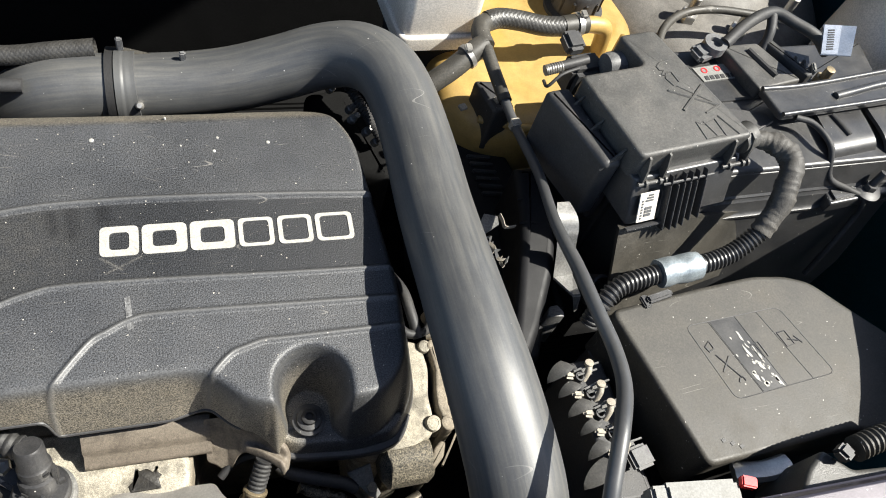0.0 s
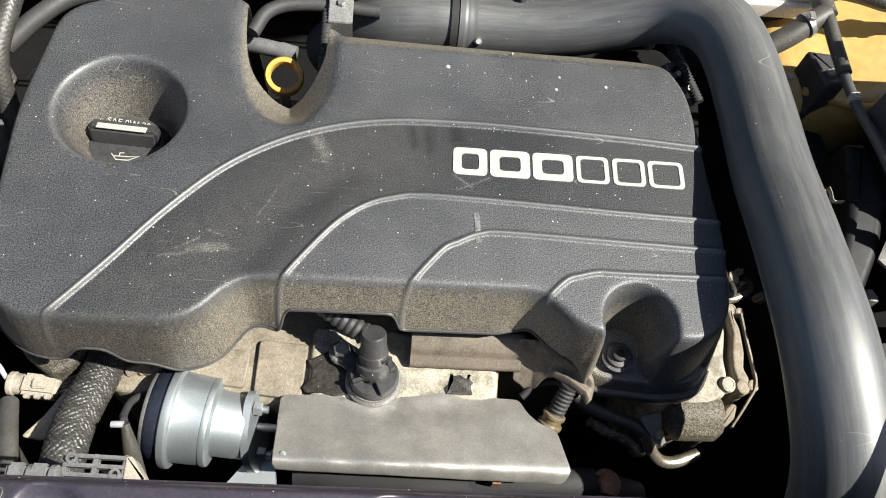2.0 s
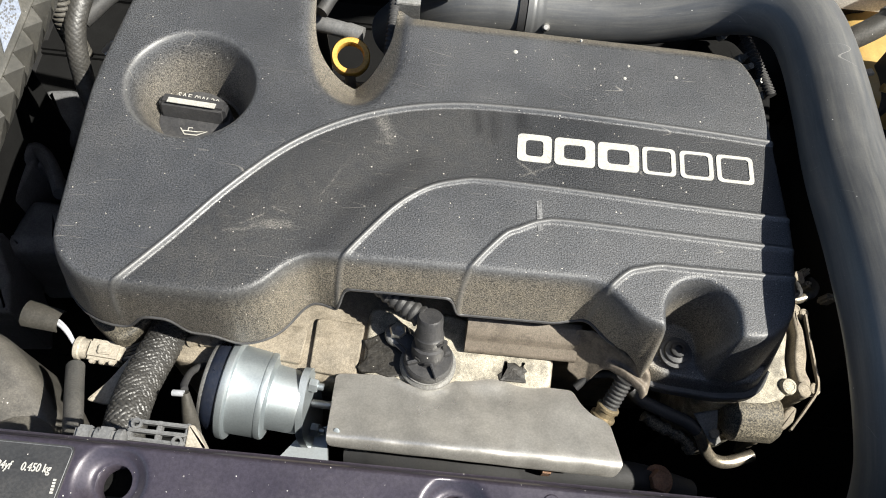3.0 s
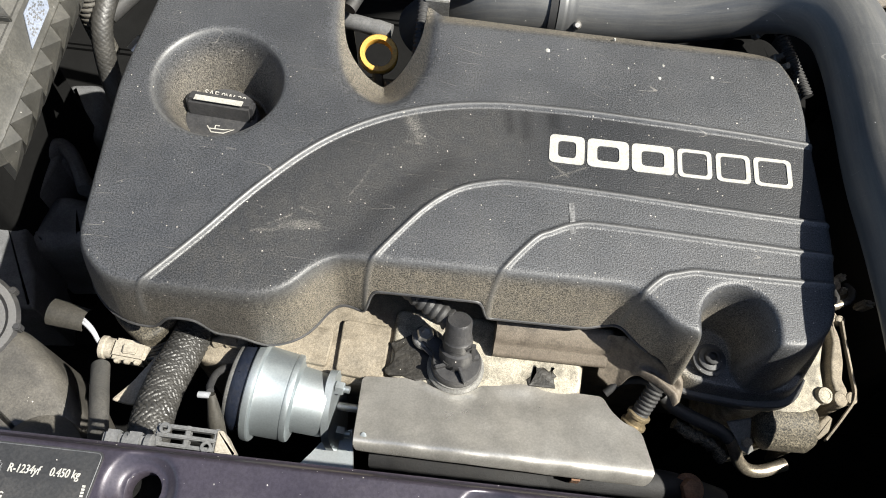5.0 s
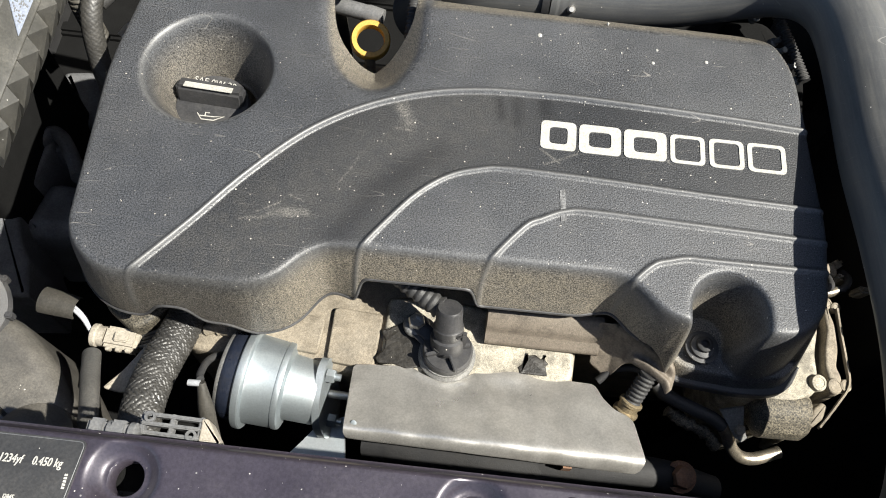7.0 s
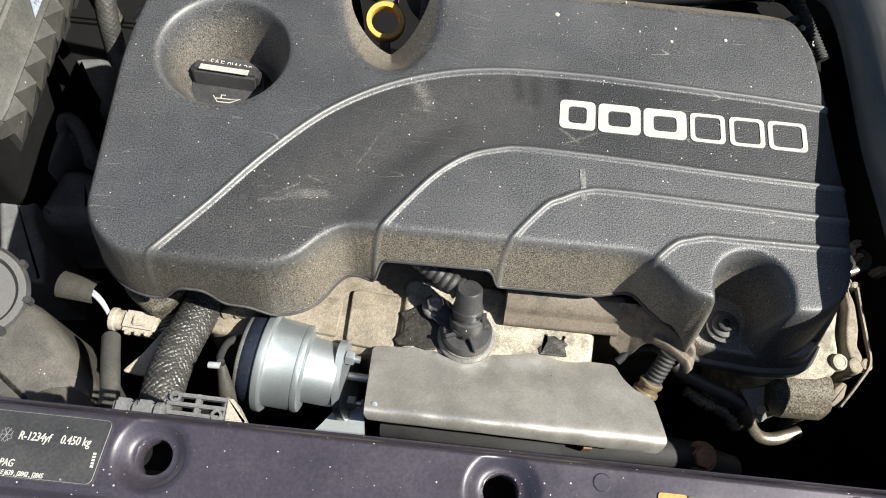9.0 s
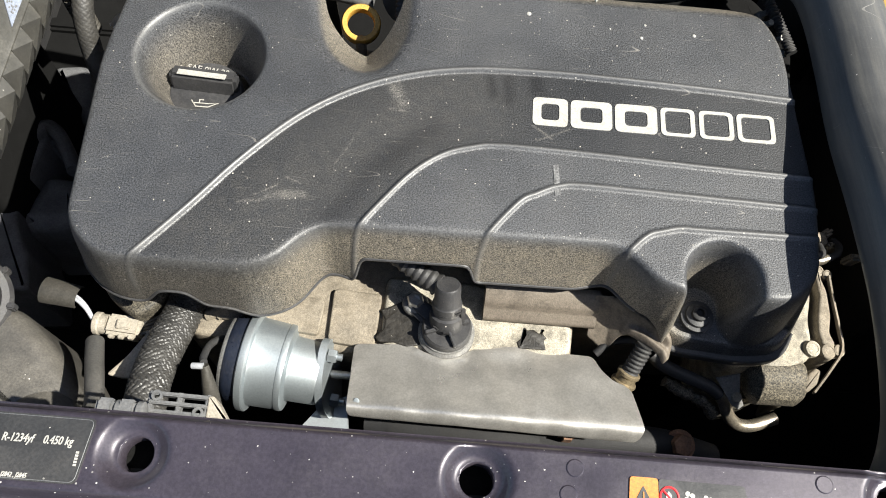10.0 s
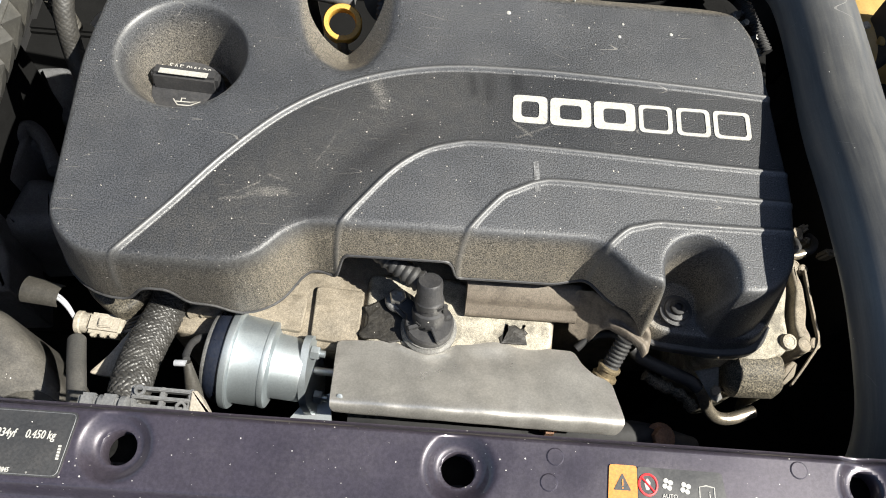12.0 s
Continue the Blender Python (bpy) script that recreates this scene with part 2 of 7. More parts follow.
M_DUSTMETAL = surface("dusty_painted_metal", (0.115, 0.108, 0.098), 0.55, var=0.35, scale=18, grain=0.3, stain=0.5, stain_scale=22, stain_col=(0.045, 0.041, 0.035), dust=0.5, dust_col=(0.22, 0.20, 0.17))
M_TAPE = surface("dusty_cloth_tape", (0.060, 0.056, 0.050), 0.6, grain=0.6, dust=0.6, stain=0.4, stain_scale=90, dust_col=(0.16, 0.145, 0.12))
M_SCRAP = surface("cloudy_tape", (0.13, 0.13, 0.13), 0.35, var=0.5, scale=300, grain=0.4, grit=0.4)
# near-black base colour that puts the deep shade of the bay into surfaces
M_SHADEBLACK = surface("deep_shade_black", (0.007, 0.007, 0.007), 0.95, grain=0.5, spec=0.1)
M_GLOSS = surface("glossy_black_plastic", (0.030, 0.030, 0.031), 0.37, grain=0.15, dust=0.3, specks=0.25, dust_col=(0.12, 0.11, 0.09), spec=0.7)
M_CLOUDY = surface("cloudy_grey_plastic", (0.070, 0.066, 0.059), 0.34, spec=0.7, stain=0.5, stain_scale=9, stain_col=(0.034, 0.031, 0.027), var=0.30, scale=12, grain=0.3, dust=0.5, specks=0.25, dust_col=(0.20, 0.18, 0.15))
M_GROUND = surface("asphalt", (0.05, 0.05, 0.05), 0.9, var=0.3, scale=8, grain=1.0, grain_scale=150)


# ---- shape helpers ----
def thing(name, loc, label, category, group="", kind=""):
    return tagged(new(name), label, category, group, kind) if loc is None else placed(tagged(new(name), label, category, group, kind), loc)


def placed(ob, loc):
    ob.location = loc
    return ob


def root_loc(ob):
    while ob.parent:
        ob = ob.parent
    return Vector(ob.location)


def settle(me, angle=38.0):
    """Smooth faces, with sharp edges where the surface turns by more than angle."""
    bm = bmesh.new()
    bm.from_mesh(me)
    bmesh.ops.recalc_face_normals(bm, faces=bm.faces)
    for f in bm.faces:
        f.smooth = True
    lim = radians(angle)
    for e in bm.edges:
        if len(e.link_faces) == 2 and e.calc_face_angle(0) > lim:
            e.smooth = False
    bm.to_mesh(me)
    bm.free()


def part(name, bm, material, parent=None, label="", angle=38.0):
    """Links a bmesh, given in world metres, as one mesh under a thing or a part (or alone)."""
    if parent is not None:
        bmesh.ops.translate(bm, verts=bm.verts, vec=-root_loc(parent))
    me = bpy.data.meshes.new(name)
    bm.to_mesh(me)
    bm.free()
    settle(me, angle)
    me.materials.append(material)
    ob = new(name, me)
    if parent is not None:
        ob.parent = parent
    if label:
        ob["label"] = label
    return ob


def smooth_path(pts, n=8):
    """Catmull-Rom through points."""
    p = [Vector(q) for q in pts]
    p = [p[0] * 2 - p[1]] + p + [p[-1] * 2 - p[-2]]
    out = []
    for i in range(1, len(p) - 2):
        a, b, c, d = p[i - 1:i + 3]
        for k in range(n):
            t = k / n
            out.append(0.5 * ((2 * b) + (c - a) * t + (2 * a - 5 * b + 4 * c - d) * t * t + (3 * b - a - 3 * c + d) * t ** 3))
    out.append(p[-2].copy())
    return out


def tube(bm, pts, r, seg=16, n=8, rf=None, caps=True, flat=1.0, straight=False):
    """A round bar swept along points; rf(u, length) scales the radius."""
    path = [Vector(q) for q in pts] if straight else smooth_path(pts, n)
    up = Vector((0.13, 0.21, 0.97)).normalized()
    rings, dist = [], 0.0
    total = sum((b - a).length for a, b in zip(path, path[1:]))
    for i, q in enumerate(path):
        t = (path[min(i + 1, len(path) - 1)] - path[max(i - 1, 0)]).normalized()
        up = (up - t * up.dot(t)).normalized()
        side = t.cross(up)
        rr = r * (rf(dist / total, dist) if rf else 1.0)
        rings.append([bm.verts.new(q + (side * math.cos(a) * flat + up * math.sin(a)) * rr) for a in (2 * math.pi * k / seg for k in range(seg))])
        if i < len(path) - 1:
            dist += (path[i + 1] - q).length
    for a, b in zip(rings, rings[1:]):
        for k in range(seg):
            bm.faces.new((a[k], a[(k + 1) % seg], b[(k + 1) % seg], b[k]))
    if caps:
        bm.faces.new(rings[0][::-1])
        bm.faces.new(rings[-1])
    return bm


def resample(pts, step):
    """Points at even steps along a smooth path."""
    p = smooth_path(pts, 12)
    out, acc = [p[0]], 0.0
    for a, b in zip(p, p[1:]):
        seg = (b - a).length
        while acc + seg >= step:
            f = (step - acc) / seg
            a = a.lerp(b, f)
            seg = (b - a).length
            out.append(a)
            acc = 0.0
        acc += seg
    return out


def corrugated(bm, pts, r, pitch=0.004, depth=0.16, seg=16):
    """A split-loom hose with real rings."""
    path = resample(pts, pitch / 4)
    count = [0]

    def rf(u, d):
        count[0] += 1
        return (1.0, 1.0, 1 - depth, 1 - depth)[count[0] % 4]
    return tube(bm, path, r, seg, rf=rf, straight=True)


def woven(bm, pts, r, cells=13, pitch=0.0046, deep=0.05, seg=78):
    """A sleeve of interlaced bands: each band rises over one neighbour and dives under the next."""
    path = resample(pts, 0.0006)
    up = Vector((0.13, 0.21, 0.97)).normalized()
    rows = []
    for i, q in enumerate(path):
        t = (path[min(i + 1, len(path) - 1)] - path[max(i - 1, 0)]).normalized()
        up = (up - t * up.dot(t)).normalized()
        side, s = t.cross(up), i * 0.0006 / pitch
        row = []
        for k in range(seg):
            f = k / seg
            a, b = cells * f + s, cells * f - s
            over = (math.floor(a) + math.floor(b)) % 2 == 0
            h = abs(math.sin(math.pi * (a if over else b))) ** 0.6
            row.append(bm.verts.new(q + (side * math.cos(2 * math.pi * f) + up * math.sin(2 * math.pi * f)) * r * (1.0 + deep * (h - 0.7))))
        rows.append(row)
    for a, b in zip(rows, rows[1:]):
        for k in range(seg):
            bm.faces.new((a[k], a[(k + 1) % seg], b[(k + 1) % seg], b[k]))
    return bm


def ribbon(bm, pts, wide, thick, n=6):
    """A bent strip along points, as wide as the vector wide."""
    path, wide = smooth_path(pts, n), Vector(wide)
    rows = []
    for i, q in enumerate(path):
        t = (path[min(i + 1, len(path) - 1)] - path[max(i - 1, 0)]).normalized()
        nn = t.cross(wide).normalized() * thick / 2
        rows.append([bm.verts.new(q + nn), bm.verts.new(q + wide + nn), bm.verts.new(q + wide - nn), bm.verts.new(q - nn)])
    for a, b in zip(rows, rows[1:]):
        for k in range(4):
            bm.faces.new((a[k], a[(k + 1) % 4], b[(k + 1) % 4], b[k]))
    bm.faces.new(rows[0])
    bm.faces.new(rows[-1][::-1])
    return bm


def lathe(bm, profile, origin, axis, seg=40):
    """Turns (radius, height) pairs round an axis."""
    axis = Vector(axis).normalized()
    u = axis.orthogonal().normalized()
    v = axis.cross(u)
    o = Vector(origin)
    rings = []
    for r, h in profile:
        if r < 1e-6:
            rings.append([bm.verts.new(o + axis * h)])
        else:
            rings.append([bm.verts.new(o + axis * h + (u * math.cos(a) + v * math.sin(a)) * r) for a in (2 * math.pi * k / seg for k in range(seg))])
    for a, b in zip(rings, rings[1:]):
        for k in range(seg):
            n = (k + 1) % seg
            if len(a) == 1 and len(b) == 1:
                continue
            if len(a) == 1:
                bm.faces.new((a[0], b[n], b[k]))
            elif len(b) == 1:
                bm.faces.new((a[k], a[n], b[0]))
            else:
                bm.faces.new((a[k], a[n], b[n], b[k]))
    return bm


def rounded(pts, r, n=5):
    """A polygon with its corners rounded."""
    out = []
    m = len(pts)
    for i in range(m):
        p, a, b = Vector(pts[i]), Vector(pts[i - 1]), Vector(pts[(i + 1) % m])
        da, db = (a - p), (b - p)
        k = min(r, da.length * 0.45, db.length * 0.45)
        s, e = p + da.normalized() * k, p + db.normalized() * k
        for j in range(n + 1):
            t = j / n
            out.append((s * (1 - t) ** 2 + p * 2 * t * (1 - t) + e * t * t))
    return [(q.x, q.y) for q in out]


def inset(pts, d):
    """A polygon drawn in by d along its corner bisectors."""
    m, out = len(pts), []
    area = sum(pts[i - 1][0] * pts[i][1] - pts[i][0] * pts[i - 1][1] for i in range(m))
    sg = 1 if area > 0 else -1
    for i in range(m):
        p, a, b = Vector(pts[i]), Vector(pts[i - 1]), Vector(pts[(i + 1) % m])
        e, f = (p - a).normalized(), (b - p).normalized()
        na, nb = Vector((-e.y, e.x)) * sg, Vector((-f.y, f.x)) * sg
        n = na + nb
        n = n / max(0.5, n.length_squared / 2) if n.length > 1e-6 else na
        out.append((p.x + n.x * d, p.y + n.y * d))
    return out


def prism(bm, pts, z0, z1, bev=0.0, seg=4, zf=None):
    """An upright block on a polygon, its top edge rounded. zf tips the top: z = z1 + zf(x, y)."""
    m = len(pts)
    levels = [(pts, z0)]
    if bev > 0:
        for k in range(seg + 1):
            a = math.pi / 2 * k / seg
            levels.append((inset(pts, bev * (1 - math.cos(a))), z1 - bev + bev * math.sin(a)))
        levels.append((inset(pts, bev + 0.0005), z1))
    else:
        levels.append((pts, z1))
    rows = [[bm.verts.new((x, y, z + (zf(x, y) if zf and z > (z0 + z1) / 2 else 0))) for x, y in ring] for ring, z in levels]
    for lo, hi in zip(rows, rows[1:]):
        for i in range(m):
            bm.faces.new((lo[i], lo[(i + 1) % m], hi[(i + 1) % m], hi[i]))
    bm.faces.new(rows[-1])
    bm.faces.new(rows[0][::-1])
    return bm


def slab(bm, corners, thick):
    """A flat plate on corners in space."""
    c = [Vector(q) for q in corners]
    n = (c[1] - c[0]).cross(c[2] - c[0]).normalized() * thick / 2
    a, b = [bm.verts.new(q + n) for q in c], [bm.verts.new(q - n) for q in c]
    bm.faces.new(a)
    bm.faces.new(b[::-1])
    for i in range(len(c)):
        j = (i + 1) % len(c)
        bm.faces.new((a[i], b[i], b[j], a[j]))
    return bm


def box(bm, c, s, bev=0.0, rot=(0, 0, 0), seg=2):
    """A bevelled block: centre, size, turn in degrees."""
    res = bmesh.ops.create_cube(bm, size=1.0)
    vs = res["verts"]
    for v in vs:
        v.co = Vector((v.co.x * s[0], v.co.y * s[1], v.co.z * s[2]))
    if bev > 0:
        es = list({e for v in vs for e in v.link_edges})
        out = bmesh.ops.bevel(bm, geom=es, offset=bev, segments=seg, affect="EDGES", clamp_overlap=True)
        vs = list({v for f in out["faces"] for v in f.verts} | {v for v in vs if v.is_valid})
    bmesh.ops.transform(bm, matrix=pose(*c, *rot), verts=vs)
    return bm


def hexagon(bm, c, r, h, axis=(0, 0, 1)):
    return lathe(bm, [(0, 0), (r, 0), (r, h * 0.85), (r * 0.88, h), (0, h)], c, axis, 6)


def B():
    return bmesh.new()


def writing(text, size, m, material, parent, name="lettering", depth=0.0002, shear=0.0, bold=0.0):
    """Words in the built-in font as a mesh part, at the pose m."""
    cu = bpy.data.curves.new("text", "FONT")
    cu.body, cu.size, cu.extrude, cu.shear, cu.offset, cu.resolution_u = text, size, depth, shear, bold, 3
    tmp = bpy.data.objects.new("text", cu)
    scene.collection.objects.link(tmp)
    bpy.context.view_layer.update()
    me = bpy.data.meshes.new_from_object(tmp.evaluated_get(bpy.context.evaluated_depsgraph_get()))
    bpy.data.objects.remove(tmp)
    bpy.data.curves.remove(cu)
    me.transform(Matrix.Translation(-root_loc(parent)) @ m)
    me.materials.clear()
    me.materials.append(material)
    me.name = name
    ob = new(name, me)
    ob.parent = parent
    return ob


def height_sheet(name, xs, ys, zf, gf, materials, masks=None, lip=0.0025):
    """A moulded sheet z = zf(x, y), kept where gf(x, y) > 0, its rim drawn exactly onto gf = 0 and turned in by lip."""
    X, Y = np.meshgrid(xs, ys)
    G = gf(X, Y)
    keep = G > 0
    quad = keep[:-1, :-1] | keep[1:, :-1] | keep[:-1, 1:] | keep[1:, 1:]
    used = np.zeros_like(keep)
    used[:-1, :-1] |= quad
    used[1:, :-1] |= quad
    used[:-1, 1:] |= quad
    used[1:, 1:] |= quad
    out = used & ~keep
    px, py = X[out], Y[out]
    h, cap = 2e-4, 1.5 * (xs[1] - xs[0])
    ox, oy = px.copy(), py.copy()
    for _ in range(6):
        g = gf(px, py)
        gx = (gf(px + h, py) - gf(px - h, py)) / (2 * h)
        gy = (gf(px, py + h) - gf(px, py - h)) / (2 * h)
        n2 = gx * gx + gy * gy + 1e-9
        px, py = px - np.clip(g * gx / n2, -cap, cap) * 0.8, py - np.clip(g * gy / n2, -cap, cap) * 0.8
        px, py = np.clip(px, ox - cap, ox + cap), np.clip(py, oy - cap, oy + cap)
    X, Y = X.copy(), Y.copy()
    X[out], Y[out] = px, py
    Z = zf(X, Y)
    idx = -np.ones(X.shape, int)
    idx[used] = np.arange(used.sum())
    verts = np.stack([X[used], Y[used], Z[used]], 1)
    f = np.stack([idx[:-1, :-1][quad], idx[:-1, 1:][quad], idx[1:, 1:][quad], idx[1:, :-1][quad]], 1)
    edges = np.concatenate([f[:, [0, 1]], f[:, [1, 2]], f[:, [2, 3]], f[:, [3, 0]]])
    key = np.sort(edges, 1)
    _, inv, cnt = np.unique(key[:, 0].astype(np.int64) * len(verts) + key[:, 1], return_inverse=True, return_counts=True)
    rim = edges[cnt[inv] == 1]
    rv = np.unique(rim)
    low = verts[rv] - np.array([0, 0, lip])
    where = {int(v): len(verts) + i for i, v in enumerate(rv)}
    walls = [(int(b), int(a), where[int(a)], where[int(b)]) for a, b in rim]
    me = bpy.data.meshes.new(name)
    me.from_pydata(np.concatenate([verts, low]).tolist(), [], f.tolist() + walls)
    me.polygons.foreach_set("use_smooth", [True] * len(me.polygons))
    for m in materials:
        me.materials.append(m)
    if masks is not None:
        every = np.concatenate([verts, low])
        for key, values in masks(every[:, 0], every[:, 1]).items():
            me.attributes.new(key, "FLOAT", "POINT").data.foreach_set("value", values.astype(np.float32))
    me.update()
    return me


def rim_runs(me, keep):
    """The open edge of a sheet as ordered runs of points, where keep(point) holds."""
    count = {}
    for p in me.polygons:
        for a, b in p.edge_keys:
            count[(a, b)] = count.get((a, b), 0) + 1
    beside = {}
    for (a, b), n in count.items():
        if n == 1 and keep(me.vertices[a].co) and keep(me.vertices[b].co):
            beside.setdefault(a, []).append(b)
            beside.setdefault(b, []).append(a)
    runs, used = [], set()
    for start in [v for v, q in beside.items() if len(q) == 1]:
        if start in used:
            continue
        run, at = [], start
        while at is not None:
            used.add(at)
            run.append(me.vertices[at].co.copy())
            at = next((q for q in beside[at] if q not in used), None)
        if len(run) > 30:
            runs.append(run)
    for _ in range(12):
        runs = [[r[0]] + [(a + b * 2 + c) / 4 for a, b, c in zip(r, r[1:], r[2:])] + [r[-1]] for r in runs]
    return [r[::3] + [r[-1]] for r in runs]


def sheet_part(me, parent, name, label=""):
    me.transform(Matrix.Translation(-root_loc(parent)))
    ob = new(name, me)
    ob.parent = parent
    if label:
        ob["label"] = label
    return ob


def seg_dist(px, py, poly, closed=False):
    """Distance from points to a polyline."""
    best = np.full(px.shape, 1e9)
    n = len(poly)
    for i in range(n if closed else n - 1):
        (ax, ay), (bx, by) = poly[i], poly[(i + 1) % n]
        dx, dy = bx - ax, by - ay
        t = np.clip(((px - ax) * dx + (py - ay) * dy) / (dx * dx + dy * dy + 1e-12), 0, 1)
        best = np.minimum(best, np.hypot(px - ax - t * dx, py - ay - t * dy))
    return best


def inside(px, py, poly):
    r = np.zeros(px.shape, bool)
    n = len(poly)
    for i in range(n):
        (ax, ay), (bx, by) = poly[i], poly[(i + 1) % n]
        if ay == by:
            continue
        r ^= ((ay > py) != (by > py)) & (px < (bx - ax) * (py - ay) / (by - ay) + ax)
    return r


def signed(px, py, poly):
    """Distance to a closed polygon, negative inside."""
    d = seg_dist(px, py, poly, True)
    return np.where(inside(px, py, poly), -d, d)


def flat_path(pts, n=6):
    return [(q.x, q.y) for q in smooth_path([(x, y, 0) for x, y in pts], n)]


def sstep(v, a, b):
    t = np.clip((v - a) / (b - a), 0, 1)
    return t * t * (3 - 2 * t)


def splus(d, k):
    return k * np.logaddexp(0, d / k)


# ---- setting: ground, bay floor, bay walls ----
bm = B()
box(bm, (0, 0, -0.02), (400, 400, 0.04))
tagged(part("ground", bm, M_GROUND), "grey asphalt ground under the car", "ground", kind="structure")
bm = B()
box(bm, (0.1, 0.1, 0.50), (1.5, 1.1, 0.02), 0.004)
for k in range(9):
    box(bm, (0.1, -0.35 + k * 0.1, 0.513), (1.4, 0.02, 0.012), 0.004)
tagged(part("bay_floor", bm, M_SHADEBLACK), "ribbed splash shield under the engine, near black for shade", "splash shield", kind="structure")
# floor and bulkhead are coloured near black in place of deep shade
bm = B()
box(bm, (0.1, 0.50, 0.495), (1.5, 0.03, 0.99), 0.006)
tagged(part("bulkhead", bm, M_SHADEBLACK), "bulkhead behind the engine, near black for the deep shade there", "bulkhead", kind="structure")
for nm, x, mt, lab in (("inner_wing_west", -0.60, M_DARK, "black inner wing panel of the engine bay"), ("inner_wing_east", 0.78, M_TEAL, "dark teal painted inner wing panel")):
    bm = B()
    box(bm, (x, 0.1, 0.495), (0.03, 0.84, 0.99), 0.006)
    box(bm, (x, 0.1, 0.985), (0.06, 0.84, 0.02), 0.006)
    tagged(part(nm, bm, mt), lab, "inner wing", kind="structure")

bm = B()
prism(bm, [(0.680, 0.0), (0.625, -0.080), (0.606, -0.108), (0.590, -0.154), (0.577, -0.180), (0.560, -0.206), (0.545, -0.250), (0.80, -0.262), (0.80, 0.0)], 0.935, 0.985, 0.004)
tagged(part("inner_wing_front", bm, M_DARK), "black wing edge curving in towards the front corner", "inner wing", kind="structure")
# unseen wall added below the crossmember to block sun from the front
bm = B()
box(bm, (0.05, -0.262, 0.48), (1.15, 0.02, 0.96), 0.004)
tagged(part("front_sun_block", bm, M_DARK), "unseen black panel added to keep sun out of the bay's front", "radiator shroud", kind="structure")
bm = B()
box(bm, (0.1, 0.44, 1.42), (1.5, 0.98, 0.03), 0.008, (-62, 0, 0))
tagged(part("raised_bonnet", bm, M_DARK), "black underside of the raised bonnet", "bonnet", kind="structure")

# ---- engine cover ----
Z0 = 0.900
TOP = rounded([(-0.306, 0.03), (-0.298, -0.100), (-0.273, -0.1225), (-0.166, -0.1225), (-0.1375, -0.0890), (0.060, -0.0865), (0.0845, -0.1130), (0.170, -0.1165), (0.1890, -0.0960),
               (0.193, -0.04), (0.186, 0.05), (0.181, 0.095), (0.158, 0.128), (0.0, 0.132), (-0.130, 0.136), (-0.165, 0.152), (-0.245, 0.149), (-0.296, 0.125)], 0.020, 6)
APRON = rounded([(0.094, -0.100), (0.103, -0.1185), (0.116, -0.1250), (0.158, -0.1285), (0.184, -0.1250), (0.194, -0.115), (0.199, -0.03), (0.15, -0.02)], 0.010, 4)
RIBS = [flat_path(p) for p in (
    [(-0.2555, -0.128), (-0.2510, -0.122), (-0.2210, -0.0835), (-0.1925, -0.0445), (-0.1590, -0.0075), (-0.1225, 0.018), (-0.083, 0.034), (-0.043, 0.042), (-0.001, 0.044), (0.040, 0.044), (0.125, 0.041), (0.194, 0.037)],
    [(-0.114, -0.112), (-0.112, -0.092), (-0.094, -0.064), (-0.077, -0.043), (-0.059, -0.029), (-0.040, -0.022), (-0.020, -0.019), (0.039, -0.020), (0.12, -0.023), (0.196, -0.025)],
    [(-0.030, -0.110), (-0.029, -0.091), (-0.008, -0.062), (0.004, -0.054), (0.019, -0.047), (0.039, -0.045), (0.118, -0.047), (0.198, -0.049)],
    [(0.058, -0.106), (0.060, -0.097), (0.076, -0.079), (0.088, -0.074), (0.100, -0.071), (0.116, -0.071), (0.198, -0.070)])]
PANEL = RIBS[0] + RIBS[1][::-1] + [(-0.16, -0.14)]
BOWL = (-0.2362, 0.0365)
NOTCH = flat_path([(-0.168, 0.19), (-0.167, 0.12), (-0.162, 0.080), (-0.150, 0.048), (-0.128, 0.031), (-0.106, 0.036), (-0.092, 0.060), (-0.088, 0.090), (-0.090, 0.19)])
HOLE = flat_path([(-0.163, 0.20), (-0.162, 0.145), (-0.158, 0.106), (-0.150, 0.082), (-0.134, 0.068), (-0.116, 0.072), (-0.103, 0.092), (-0.098, 0.12), (-0.097, 0.20)])


def cover_draft(x, y):
    w = 0.0080 + 0.0070 * sstep(x, -0.135, -0.11) * (1 - sstep(x, 0.035, 0.062)) * (1 - sstep(y, -0.08, -0.05))
    w = w + (0.0035 * sstep(x, 0.098, 0.106) * (1 - sstep(x, 0.112, 0.125)) - 0.0028 * sstep(x, 0.050, 0.062) * (1 - sstep(x, 0.088, 0.102))) * (1 - sstep(y, -0.07, -0.06))
    return w + 0.004 * sstep(x, 0.188, 0.195)


